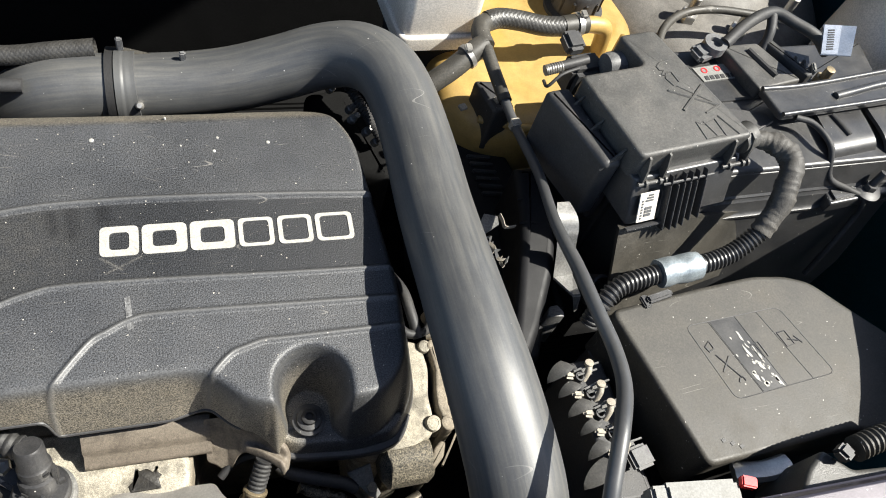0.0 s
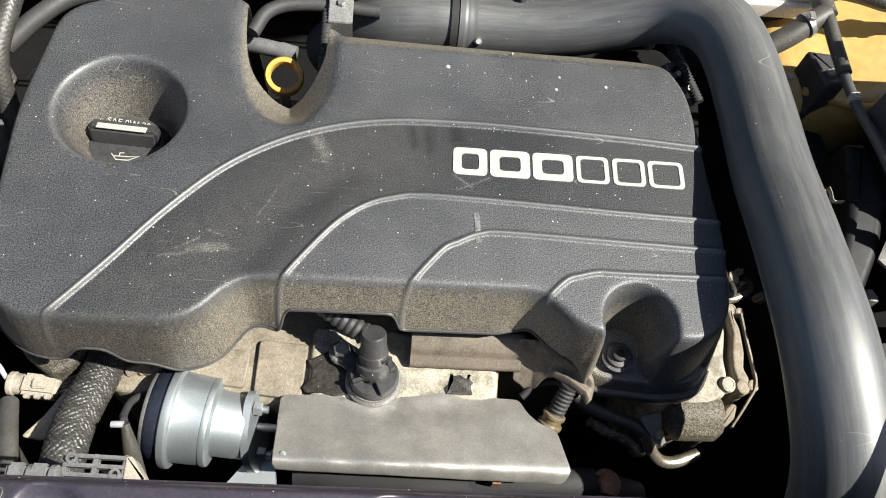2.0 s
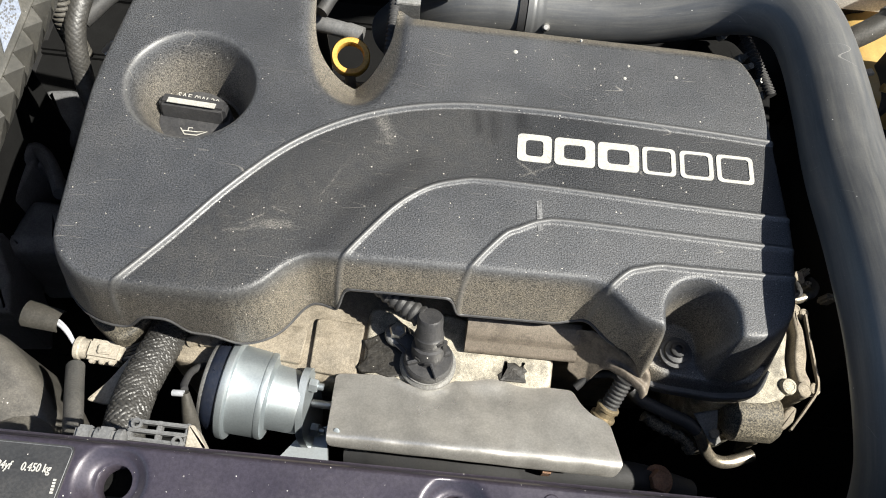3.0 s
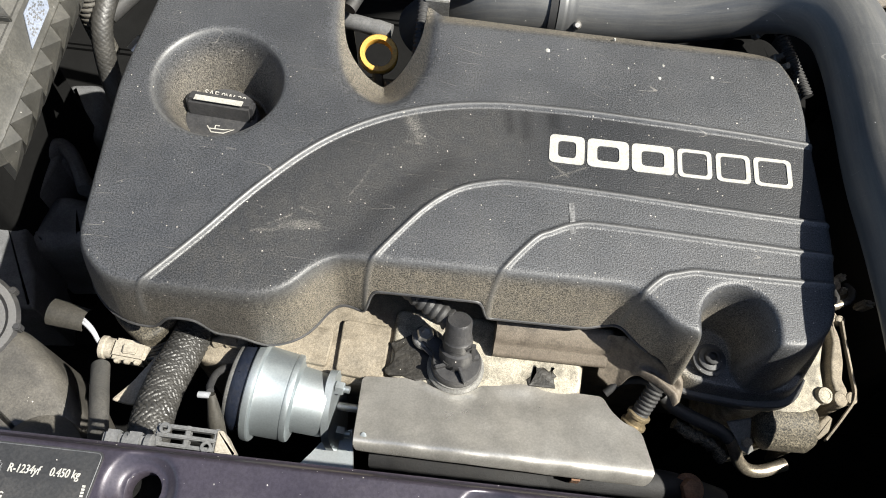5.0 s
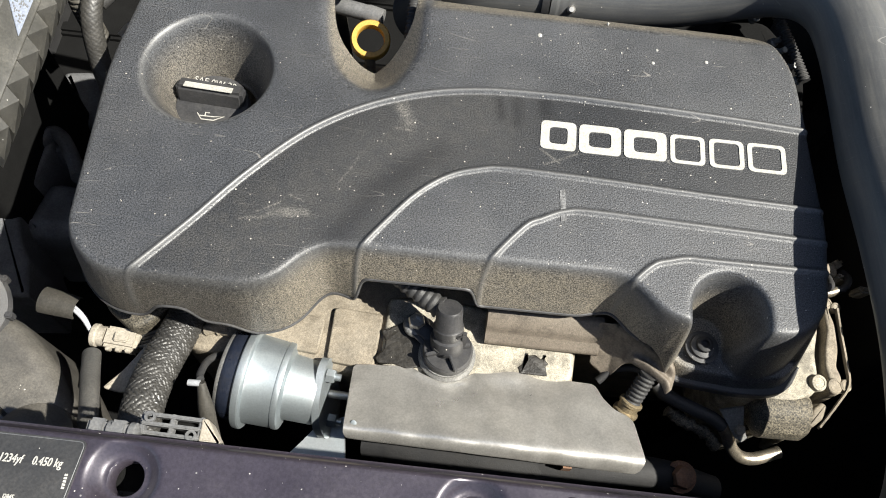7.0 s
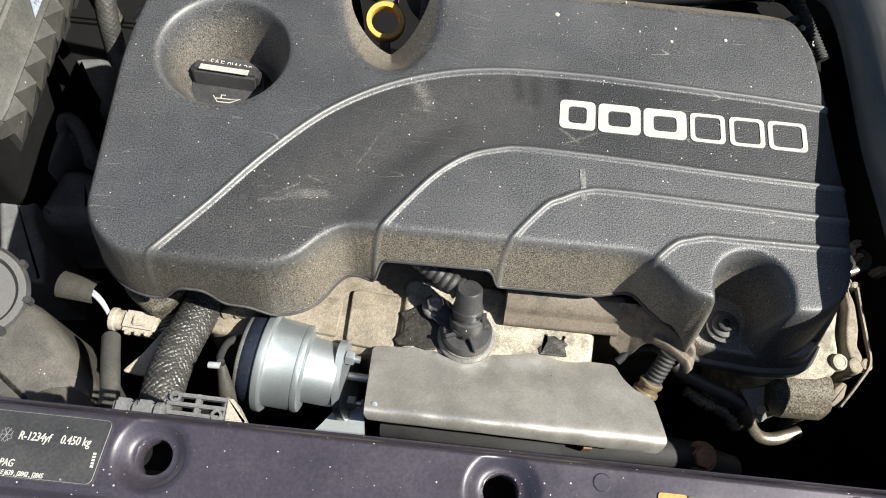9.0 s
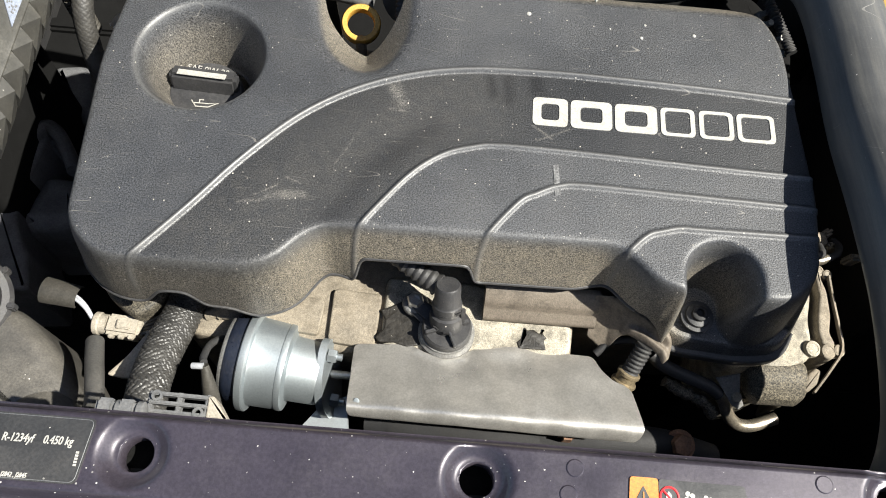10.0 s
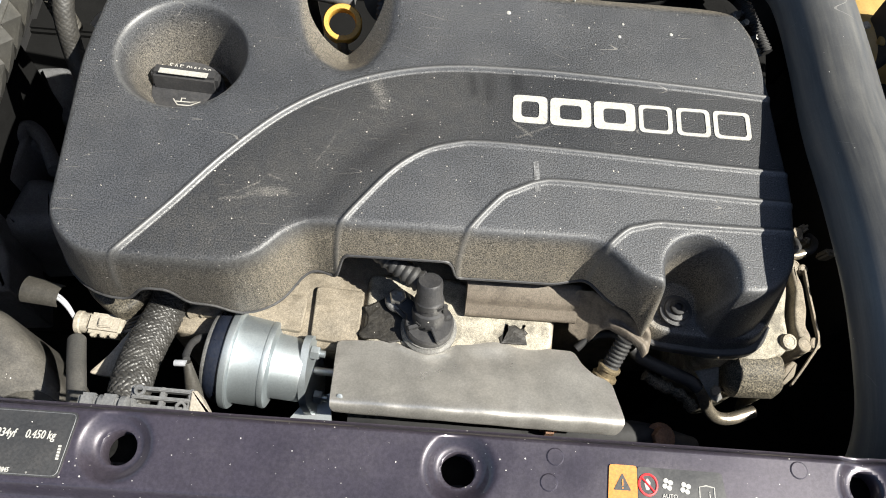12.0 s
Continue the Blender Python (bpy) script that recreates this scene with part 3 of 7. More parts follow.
def cover_z(x, y):
    d = signed(x, y, TOP)
    m = 0.050 / cover_draft(x, y)
    z = Z0 - m * splus(d - 0.0005, 0.0014 - 0.0004 * sstep(x, 0.07, 0.10))
    z = z - 0.016 * sstep(y, 0.108, 0.136) * sstep(x, -0.10, -0.085)
    dp = signed(x, y, PANEL)
    z = z - 0.0010 * (1 - sstep(dp, -0.003, 0.001))
    for r in RIBS:
        dr = seg_dist(x, y, r)
        z = z + 0.0019 * (1 - sstep(dr, 0.0004, 0.0028))
    rr = np.hypot(x - BOWL[0], y - BOWL[1])
    z = z - np.minimum(2.9 * splus(0.0450 - rr, 0.0013), 0.052)
    dn = signed(x, y, NOTCH)
    z = z - np.minimum(0.95 * splus(-dn - 0.001, 0.0020), 0.075)
    dx, dy = x - 0.1265, y + 0.1025
    arch = np.where(dy > 0, np.hypot(dx, dy), np.abs(dx)) - 0.0235
    z = z - np.minimum(7.0 * splus(-arch, 0.0011), 0.060)
    da = signed(x, y, APRON)
    z2 = 0.838 - 5.0 * splus(da, 0.0008)
    return np.maximum(z, z2)


def cover_rim(x, y):
    zb = 0.848 - 0.026 * sstep(x, 0.094, 0.112)
    front = 1 - sstep(y, -0.075, -0.06)
    win = sstep(x, -0.1155, -0.1085) * (1 - sstep(x, -0.037, -0.030))
    zb = zb + front * win * 0.024 + front * 0.008 * sstep(x, -0.037, -0.030) * (1 - sstep(x, 0.086, 0.098))
    zb = zb + front * 0.016 * np.exp(-((x + 0.232) / 0.016) ** 4)
    zb = zb - front * 0.010 * np.exp(-((x + 0.165) / 0.025) ** 4)
    g = cover_z(x, y) - zb
    # inside the bowl and the notch the wall goes deeper
    rr = np.hypot(x - BOWL[0], y - BOWL[1])
    g = np.where(rr < 0.05, (rr - 0.026), g)
    dh = signed(x, y, HOLE)
    g = np.where((np.abs(x + 0.13) < 0.05) & (y > 0.02), np.minimum(np.where(signed(x, y, NOTCH) < 0.004, 0.1, g), dh), g)
    return g


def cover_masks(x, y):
    """Where the cover is smooth, mud-dusted, rubbed pale or lightened as by sun glints."""
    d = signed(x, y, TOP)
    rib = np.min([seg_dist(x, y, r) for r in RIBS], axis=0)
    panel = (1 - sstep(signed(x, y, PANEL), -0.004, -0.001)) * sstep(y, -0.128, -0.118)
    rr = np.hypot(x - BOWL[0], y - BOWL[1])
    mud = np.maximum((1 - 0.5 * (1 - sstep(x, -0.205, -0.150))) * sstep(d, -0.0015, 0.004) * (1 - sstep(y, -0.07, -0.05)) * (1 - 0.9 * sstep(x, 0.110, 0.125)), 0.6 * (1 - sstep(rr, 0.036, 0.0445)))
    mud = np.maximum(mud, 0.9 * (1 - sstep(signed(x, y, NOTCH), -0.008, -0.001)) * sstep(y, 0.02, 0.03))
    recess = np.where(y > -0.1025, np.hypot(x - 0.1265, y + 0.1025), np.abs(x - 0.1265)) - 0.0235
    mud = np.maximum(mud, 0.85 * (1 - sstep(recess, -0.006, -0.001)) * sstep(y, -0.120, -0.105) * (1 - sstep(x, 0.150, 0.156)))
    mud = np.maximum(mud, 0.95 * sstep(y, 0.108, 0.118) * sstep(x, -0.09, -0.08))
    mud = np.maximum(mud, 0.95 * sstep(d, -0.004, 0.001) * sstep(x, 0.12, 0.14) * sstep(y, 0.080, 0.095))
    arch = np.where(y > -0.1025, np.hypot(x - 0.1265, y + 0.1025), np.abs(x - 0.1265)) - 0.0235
    # rubbed ribs, plus painted sun highlights along shoulder, bowl rim and recess edge
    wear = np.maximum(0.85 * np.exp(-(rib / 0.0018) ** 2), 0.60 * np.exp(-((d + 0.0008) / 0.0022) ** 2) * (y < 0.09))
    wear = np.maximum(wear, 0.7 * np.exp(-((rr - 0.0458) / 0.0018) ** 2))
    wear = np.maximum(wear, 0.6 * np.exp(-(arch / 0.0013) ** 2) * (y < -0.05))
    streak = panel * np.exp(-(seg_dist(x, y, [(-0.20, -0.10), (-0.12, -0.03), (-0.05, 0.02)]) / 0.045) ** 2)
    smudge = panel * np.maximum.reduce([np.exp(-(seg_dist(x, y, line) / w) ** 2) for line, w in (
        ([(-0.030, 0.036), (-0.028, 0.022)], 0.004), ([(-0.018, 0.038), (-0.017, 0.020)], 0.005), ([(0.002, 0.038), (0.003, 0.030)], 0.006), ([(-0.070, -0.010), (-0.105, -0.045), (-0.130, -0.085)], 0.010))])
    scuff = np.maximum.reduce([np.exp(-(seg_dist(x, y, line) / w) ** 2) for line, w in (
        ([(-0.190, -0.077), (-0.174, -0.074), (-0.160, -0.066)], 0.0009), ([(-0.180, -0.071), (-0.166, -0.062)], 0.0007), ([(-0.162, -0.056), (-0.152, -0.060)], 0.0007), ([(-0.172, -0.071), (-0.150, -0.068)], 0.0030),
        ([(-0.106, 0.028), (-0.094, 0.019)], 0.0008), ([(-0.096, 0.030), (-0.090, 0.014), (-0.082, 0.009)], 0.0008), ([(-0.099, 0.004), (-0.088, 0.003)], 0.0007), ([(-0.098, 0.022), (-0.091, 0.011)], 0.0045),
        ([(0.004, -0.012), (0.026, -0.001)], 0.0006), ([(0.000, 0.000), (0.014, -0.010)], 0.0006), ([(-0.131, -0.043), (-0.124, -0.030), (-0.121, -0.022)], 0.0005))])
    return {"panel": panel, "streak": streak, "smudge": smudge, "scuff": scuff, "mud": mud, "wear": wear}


cover = thing("engine_cover", (-0.05, 0, 0.84), "black grained plastic engine cover with curved raised ribs, dusty", "engine cover")
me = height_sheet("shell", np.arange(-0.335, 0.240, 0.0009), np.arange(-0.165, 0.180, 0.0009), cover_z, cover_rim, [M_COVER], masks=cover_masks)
lips = rim_runs(me, lambda q: q.y < -0.075 and q.x < 0.080)
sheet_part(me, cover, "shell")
bm = B()
prism(bm, rounded([(0.150, 0.140), (0.163, 0.148), (0.172, 0.1455), (0.1805, 0.1400), (0.1860, 0.1315), (0.1882, 0.1200), (0.1880, 0.1075), (0.176, 0.105), (0.150, 0.110)], 0.004, 3), 0.835, 0.8550, 0.003)
part("corner_flange", bm, M_PALECAST, cover, "sand-dusted rear corner flange")
for lip_run in lips:
    bm = B()
    tube(bm, lip_run, 0.0013, 8, straight=True)
    part("rolled_lip", bm, M_COVER_SMOOTH, cover)
bm = B()
rim = smooth_path([(0.0985, -0.1160, 0.8250), (0.104, -0.1225, 0.8255), (0.116, -0.1280, 0.8255), (0.140, -0.1305, 0.8255), (0.160, -0.1318, 0.8255), (0.180, -0.1300, 0.8255), (0.1915, -0.1235, 0.8260), (0.1985, -0.1100, 0.8275)], 6)
rows = []
for i, q in enumerate(rim):
    t = (rim[min(i + 1, len(rim) - 1)] - rim[max(i - 1, 0)]).normalized()
    n = Vector((t.y, -t.x, 0)).normalized()
    rows.append([bm.verts.new(q + n * a + Vector((0, 0, b))) for a, b in ((-0.006, 0.0), (0.0018, 0.0), (0.0028, -0.0010), (0.0030, -0.0075), (0.0018, -0.0088), (-0.006, -0.0088))])
for a, b in zip(rows, rows[1:]):
    for k in range(6):
        bm.faces.new((a[k], a[(k + 1) % 6], b[(k + 1) % 6], b[k]))
bm.faces.new(rows[0])
bm.faces.new(rows[-1][::-1])
part("front_lip", bm, M_COVER_SMOOTH, cover)
bm = B()
slab(bm, [(0.0148, -0.0316, 0.9003), (0.0183, -0.0304, 0.9003), (0.0201, -0.0532, 0.9003), (0.0164, -0.0547, 0.9003)], 0.0003)
part("tape_scrap", bm, M_SCRAP, cover, "scrap of cloudy clear tape")
# row of pale plain shapes where the maker's mark is printed
for i, (x0, x1, t) in enumerate(((0.0, 0.0245, 0.0060), (0.0265, 0.0555, 0.0068), (0.0575, 0.0870, 0.0068), (0.0895, 0.1135, 0.0032), (0.1165, 0.1405, 0.0032), (0.1430, 0.1695, 0.0032))):
    bm = B()
    y0, y1 = 0.0002, 0.0232
    outer = rounded([(x0, y0), (x1, y0), (x1, y1), (x0, y1)], 0.004, 4)
    inner = rounded([(x0 + t, y0 + t * 0.8), (x1 - t, y0 + t * 0.8), (x1 - t, y1 - t * 0.8), (x0 + t, y1 - t * 0.8)], 0.003, 4)
    zz = Z0 - 0.0004
    vo, vi = [bm.verts.new((x, y, zz)) for x, y in outer], [bm.verts.new((x, y, zz)) for x, y in inner]
    lo = [bm.verts.new((x, y, zz - 0.0012)) for x, y in outer]
    li = [bm.verts.new((x, y, zz - 0.0012)) for x, y in inner]
    n = len(vo)
    for k in range(n):
        j = (k + 1) % n
        bm.faces.new((vo[k], vo[j], vi[j], vi[k]))
        bm.faces.new((vo[j], vo[k], lo[k], lo[j]))
        bm.faces.new((vi[k], vi[j], li[j], li[k]))
    part("emblem_block", bm, M_LETTER, cover, "pale printed block of the maker's mark")
# scuff and white paint dots
for i, (x, y, r) in enumerate(((-0.005, 0.096, 0.0017), (0.078, 0.082, 0.0013), (0.117, 0.088, 0.0014), (0.081, 0.094, 0.0011), (0.055, 0.088, 0.0008), (0.045, 0.114, 0.0009))):
    bm = B()
    lathe(bm, [(r, -0.001), (r, 0.0003), (r * 0.7, 0.0007), (0, 0.0008)], (x, y, Z0), (0, 0, 1), 14)
    part("paint_dot", bm, M_LETTER, cover, "white paint fleck")
# fixing screw in the front recess
bolt = thing("cover_bolt", (0.126, -0.110, 0.843), "black recessed cover screw with a washer", "screw")
bm = B()
lathe(bm, [(0, 0), (0.0115, 0), (0.0115, 0.0018), (0.0090, 0.0022), (0.0085, 0.0045), (0.0060, 0.0055), (0, 0.0055)], (0.126, -0.110, 0.843), (0, 0, 1), 28)
part("washer", bm, M_BLACK, bolt)
bm = B()
lathe(bm, [(0.0055, 0), (0.0055, 0.0035), (0.0045, 0.0042), (0.0030, 0.0042), (0.0028, 0.0015), (0, 0.0015)], (0.126, -0.110, 0.848), (0, 0, 1), 12)
part("screw_head", bm, M_DARK, bolt)

# ---- oil filler cap ----
cap = thing("oil_filler_cap", (-0.240, 0.030, 0.850), "black oil filler cap with a grip bar, dusty", "oil cap")
bm = B()
lathe(bm, [(0, 0), (0.0275, 0), (0.0275, 0.010), (0.0262, 0.012), (0, 0.012)], (-0.240, 0.030, 0.850), (0, 0, 1), 40)
part("cap_disc", bm, M_BLACK, cap)
bm = B()
box(bm, (-0.241, 0.037, 0.866), (0.050, 0.0125, 0.016), 0.0025, (-14, 0, -3))
cap_grip = part("grip", bm, M_BLACK, cap)
bm = B()
box(bm, (-0.2415, 0.0365, 0.8747), (0.036, 0.0055, 0.0006), 0.0002, (-14, 0, -3))
part("brand_bar", bm, M_LETTER, cap_grip, "pale worn brand bar")
writing("SAE 0W-20", 0.0068, pose(-0.2575, 0.0478, 0.8636, 8, 0, -6), M_LETTER, cap)
bm = B()
tube(bm, [(-0.249, 0.0215, 0.8624), (-0.245, 0.0165, 0.8624), (-0.236, 0.0165, 0.8624), (-0.229, 0.0205, 0.8624), (-0.236, 0.0195, 0.8624), (-0.247, 0.0195, 0.8624)], 0.0005, 5, straight=True)
tube(bm, [(-0.243, 0.0195, 0.8624), (-0.243, 0.0225, 0.8624), (-0.240, 0.0225, 0.8624)], 0.0005, 5, straight=True)
part("oil_can_symbol", bm, M_LETTER, cap, "pale printed oil can symbol")

# ---- dipstick and what shows in the notch ----
dip = thing("dipstick", (-0.136, 0.120, 0.800), "yellow plastic oil dipstick ring", "dipstick")
bm = B()
lathe(bm, [(0.0100, -0.0045), (0.0132, -0.0045), (0.0142, -0.003), (0.0142, 0.003), (0.0132, 0.0045), (0.0100, 0.0045), (0.0096, 0.003), (0.0096, -0.003), (0.0100, -0.0045)], (-0.1355, 0.121, 0.842), (0.10, -0.35, 0.93), 36)
for v in bm.verts:
    v.co = Vector((-0.1355, 0.121, 0.842)) + (v.co - Vector((-0.1355, 0.121, 0.842))) * 1.14
part("ring", bm, M_YELLOW, dip)
bm = B()
tube(bm, [(-0.135, 0.110, 0.838), (-0.134, 0.106, 0.82), (-0.134, 0.106, 0.78)], 0.0045, 12)
part("stem", bm, M_BROWN, dip)
bm = B()
tube(bm, [(-0.205, 0.158, 0.845), (-0.168, 0.150, 0.846), (-0.146, 0.146, 0.846), (-0.128, 0.142, 0.845)], 0.0068, 18, 6, rf=lambda u, d: 1.12 if u > 0.82 else 1.0)
tagged(part("breather_tube", bm, M_GREY), "grey plastic breather tube beside the dipstick", "tube")
bm = B()
corrugated(bm, [(-0.104, 0.20, 0.868), (-0.103, 0.165, 0.866), (-0.103, 0.125, 0.855), (-0.104, 0.10, 0.82)], 0.0050, 0.0036)
tagged(part("wiring_conduit", bm, M_RUBBER), "thin black corrugated wiring conduit behind the cover", "conduit")
bm = B()
tube(bm, [(-0.162, 0.145, 0.865), (-0.150, 0.168, 0.868), (-0.12, 0.178, 0.868), (-0.06, 0.178, 0.866)], 0.0058, 14)
tagged(part("coolant_hose", bm, M_RUBBER), "narrow black coolant hose behind the cover", "hose")
brk = thing("clip_bracket", (-0.092, 0.172, 0.86), "dark metal clip bracket with a bolt", "bracket")
bm = B()
box(bm, (-0.092, 0.173, 0.875), (0.020, 0.030, 0.002), 0.0005, (20, 0, 0))
box(bm, (-0.092, 0.158, 0.860), (0.020, 0.002, 0.024), 0.0005)
part("plate", bm, M_STEEL_DULL, brk)
bm = B()
hexagon(bm, (-0.092, 0.174, 0.876), 0.0035, 0.003)
part("bolt_head", bm, M_STEEL, brk)

# ---- charge pipe ----
pipe = thing("charge_air_pipe", (0.235, 0.0, 0.87), "large satin dark grey charge-air pipe bending round the engine", "intake pipe")
PIPE = [(0.008, 0.19, 0.848), (0.06, 0.19, 0.850), (0.10, 0.19, 0.856), (0.14, 0.19, 0.869), (0.174, 0.187, 0.885), (0.199, 0.174, 0.899), (0.2165, 0.151, 0.9065), (0.2250, 0.118, 0.9085),
        (0.2282, 0.066, 0.911), (0.2275, 0.008, 0.917), (0.2276, -0.057, 0.929), (0.2310, -0.124, 0.933), (0.2380, -0.178, 0.918), (0.2400, -0.207, 0.903), (0.2400, -0.230, 0.880), (0.239, -0.245, 0.850)]


def flowing(bm, seg):
    """Stores lengthwise coordinates on a swept tube of seg corners a ring."""
    bm.verts.ensure_lookup_table()
    lay, run, last = bm.verts.layers.float_vector.new("flow"), 0.0, None
    for i in range(0, len(bm.verts) - seg + 1, seg):
        mid = sum((v.co for v in bm.verts[i:i + seg]), Vector()) / seg
        run += (mid - last).length if last else 0.0
        last = mid
        for k in range(seg):
            a = 2 * math.pi * k / seg
            bm.verts[i + k][lay] = (2.2 * math.cos(a), 2.2 * math.sin(a), run * 5.0)


bm = B()
tube(bm, PIPE, 0.0270, 48, 12, rf=lambda u, d: 1.0 + 0.03 * float(sstep(np.array(u), 0.35, 0.6)) + 0.09 * float(sstep(np.array(u), 0.65, 0.9)))
flowing(bm, 48)
part("pipe_body", bm, M_PIPE, pipe)
bm = B()
tube(bm, [(-0.105, 0.215, 0.770), (-0.080, 0.200, 0.815), (-0.048, 0.191, 0.842), (-0.015, 0.19, 0.848), (0.006, 0.19, 0.848)], 0.0275, 40, 8)
flowing(bm, 40)
part("elbow", bm, M_PIPE, pipe)
bm = B()
tube(bm, [(0.000, 0.19, 0.848), (0.006, 0.19, 0.848)], 0.0300, 40, 3)
part("clamp_band", bm, M_DARK, pipe)
bm = B()
tube(bm, [(0.007, 0.19, 0.848), (0.011, 0.19, 0.848), (0.016, 0.19, 0.848), (0.024, 0.19, 0.8485)], 0.0296, 40, 4, rf=lambda u, d: (1.02, 1.0, 0.985)[min(2, int(u * 3))])
part("collar", bm, M_PIPE, pipe)
bm = B()
lathe(bm, [(0, 0), (0.0034, 0), (0.0034, 0.003), (0.0020, 0.005), (0, 0.005)], (0.024, 0.163, 0.856), (0, -0.6, 0.8), 16)
part("clamp_screw", bm, M_STEEL, pipe)

# ---- front crossmember ----
XZ = 0.985
XH = [(-0.1905, -0.252), (-0.031, -0.2515), (0.1665, -0.2475)]


def beam_z(x, y):
    z = XZ + 0 * x
    z = z - 0.010 * sstep(-y, 0.2705, 0.2765)
    z = z - 0.030 * sstep(-y, 0.295, 0.33)
    z = z - 0.010 * sstep(y, -0.2365, -0.2325)
    for cx, cy in XH:
        r = np.hypot(x - cx, y - cy)
        z = z - 0.0062 * (1 - sstep(r, 0.0095, 0.0182))
    return z


def beam_rim(x, y):
    g = np.minimum(np.minimum(y + 0.36, -0.2318 - y), np.minimum(x + 0.55, 0.62 - x))
    for cx, cy in XH:
        g = np.minimum(g, np.hypot(x - cx, y - cy) - 0.0083)
    return g


beam = thing("front_crossmember", (0.0, -0.26, 0.97), "dark purple painted steel crossmember with flared holes, dust-specked", "crossmember", kind="structure")
sheet_part(height_sheet("beam", np.arange(-0.56, 0.63, 0.0012), np.arange(-0.365, -0.228, 0.0012), beam_z, beam_rim, [M_PAINT], lip=0.012), beam, "beam")
# closes the beam below; its black stands in for shade inside the holes
bm = B()
box(bm, (0.0, -0.264, 0.955), (1.1, 0.052, 0.006), 0.002)
part("inner_plate", bm, M_SHADEBLACK, beam)
for x, y in ((0.014, -0.2435), (0.011, -0.2555), (0.131, -0.242)):
    bm = B()
    lathe(bm, [(0.0043, -0.0008), (0.0042, 0.0002), (0.0037, 0.0005), (0, 0.0005)], (x, y, XZ), (0, 0, 1), 20)
    part("rivet", bm, M_PAINT, beam, angle=20)

# ---- crossmember labels ----
LZ = XZ + 0.0008
lab = thing("refrigerant_label", (-0.25, -0.254, LZ), "black refrigerant label with pale italic print, dusty", "label")
bm = B()
prism(bm, rounded([(-0.300, -0.2685), (-0.2125, -0.2685), (-0.2095, -0.2385), (-0.300, -0.2385)], 0.003, 5), XZ - 0.002, LZ)
part("backing", bm, M_LABEL, lab)
bm = B()
edge = rounded([(-0.299, -0.2677), (-0.2132, -0.2677), (-0.2103, -0.2393), (-0.299, -0.2393)], 0.003, 5)
tube(bm, [(x, y, LZ) for x, y in edge] + [(*edge[0], LZ)], 0.00022, 4, straight=True)
part("border_line", bm, M_GREY, lab)
stretch = Matrix.Diagonal((1.0, 1.35, 1.0, 1.0))
for text, size, x, y in (("R-1234yf", 0.0040, -0.2505, -0.2515), ("0.450 kg", 0.0040, -0.2315, -0.2515), ("PAG", 0.0034, -0.2555, -0.2635), ("SAE J639 , J2842 , J2845", 0.0022, -0.2560, -0.2672)):
    writing(text, size, pose(x, y, LZ + 0.0002) @ stretch, M_LETTER, lab, shear=0.2, bold=0.00005)
bm = B()
for k in range(5):
    box(bm, (-0.2146, -0.2600 + k * 0.0014, LZ + 0.0002), (0.0014, 0.0010, 0.0003))
part("serial_bars", bm, M_LETTER, lab)
bm = B()
for k in range(6):
    a = math.pi / 3 * k
    c, s = math.cos(a), math.sin(a)
    tube(bm, [(-0.2560, -0.2500, LZ + 0.0002), (-0.2560 + c * 0.003, -0.2500 + s * 0.0034, LZ + 0.0002)], 0.00025, 4, straight=True)
    for q in (0.5, -0.5):
        tube(bm, [(-0.2560 + c * 0.002, -0.2500 + s * 0.0022, LZ + 0.0002), (-0.2560 + math.cos(a + q) * 0.003, -0.2500 + math.sin(a + q) * 0.0032, LZ + 0.0002)], 0.0002, 4, straight=True)
part("snowflake_symbol", bm, M_GREY, lab)

warn = thing("warning_label", (0.066, -0.252, LZ), "orange and black warning label with pictograms", "label")
bm = B()
prism(bm, rounded([(0.0385, -0.262), (0.0525, -0.262), (0.0525, -0.2452), (0.0395, -0.2452)], 0.0015, 4), XZ - 0.002, LZ)
part("orange_panel", bm, M_ORANGE, warn)
bm = B()
prism(bm, rounded([(0.0527, -0.262), (0.0950, -0.262), (0.0930, -0.2458), (0.0527, -0.2455)], 0.0015, 4), XZ - 0.002, LZ)
part("black_panel", bm, M_LABEL, warn)
bm = B()
prism(bm, rounded([(0.0412, -0.2568), (0.0495, -0.2568), (0.0455, -0.2490)], 0.0006, 3), LZ - 0.0005, LZ + 0.0002)
part("triangle_symbol", bm, M_INK, warn)
bm = B()
box(bm, (0.0455, -0.2533, LZ + 0.0003), (0.0006, 0.0030, 0.0003))
box(bm, (0.0455, -0.2558, LZ + 0.0003), (0.0006, 0.0007, 0.0003))
part("exclamation_mark", bm, M_ORANGE, warn)
bm = B()
tube(bm, [(0.0575 + 0.0043 * math.cos(a), -0.2535 + 0.0048 * math.sin(a), LZ) for a in (2 * math.pi * k / 28 for k in range(29))], 0.0006, 6, straight=True)
tube(bm, [(0.0545, -0.2503, LZ + 0.0003), (0.0605, -0.2567, LZ + 0.0003)], 0.0005, 6, straight=True)
part("prohibition_ring", bm, M_RED, warn)
for cx, cy in ((0.0668, -0.2528), (0.0752, -0.2540)):
    bm = B()
    for k in range(4):
        a = math.pi / 2 * k + 0.5
        lathe(bm, [(0.0012, 0), (0.0012, 0.0003), (0, 0.0003)], (cx + 0.0016 * math.cos(a), cy + 0.0018 * math.sin(a), LZ), (0, 0, 1), 10)
    part("fan_symbol", bm, M_LETTER, warn)
bm = B()
prism(bm, rounded([(0.0565, -0.2560), (0.0580, -0.2560), (0.0588, -0.2525), (0.0572, -0.2505), (0.0558, -0.2530)], 0.0005, 3), LZ - 0.0003, LZ + 0.0002)
part("hazard_symbol", bm, M_LETTER, warn)
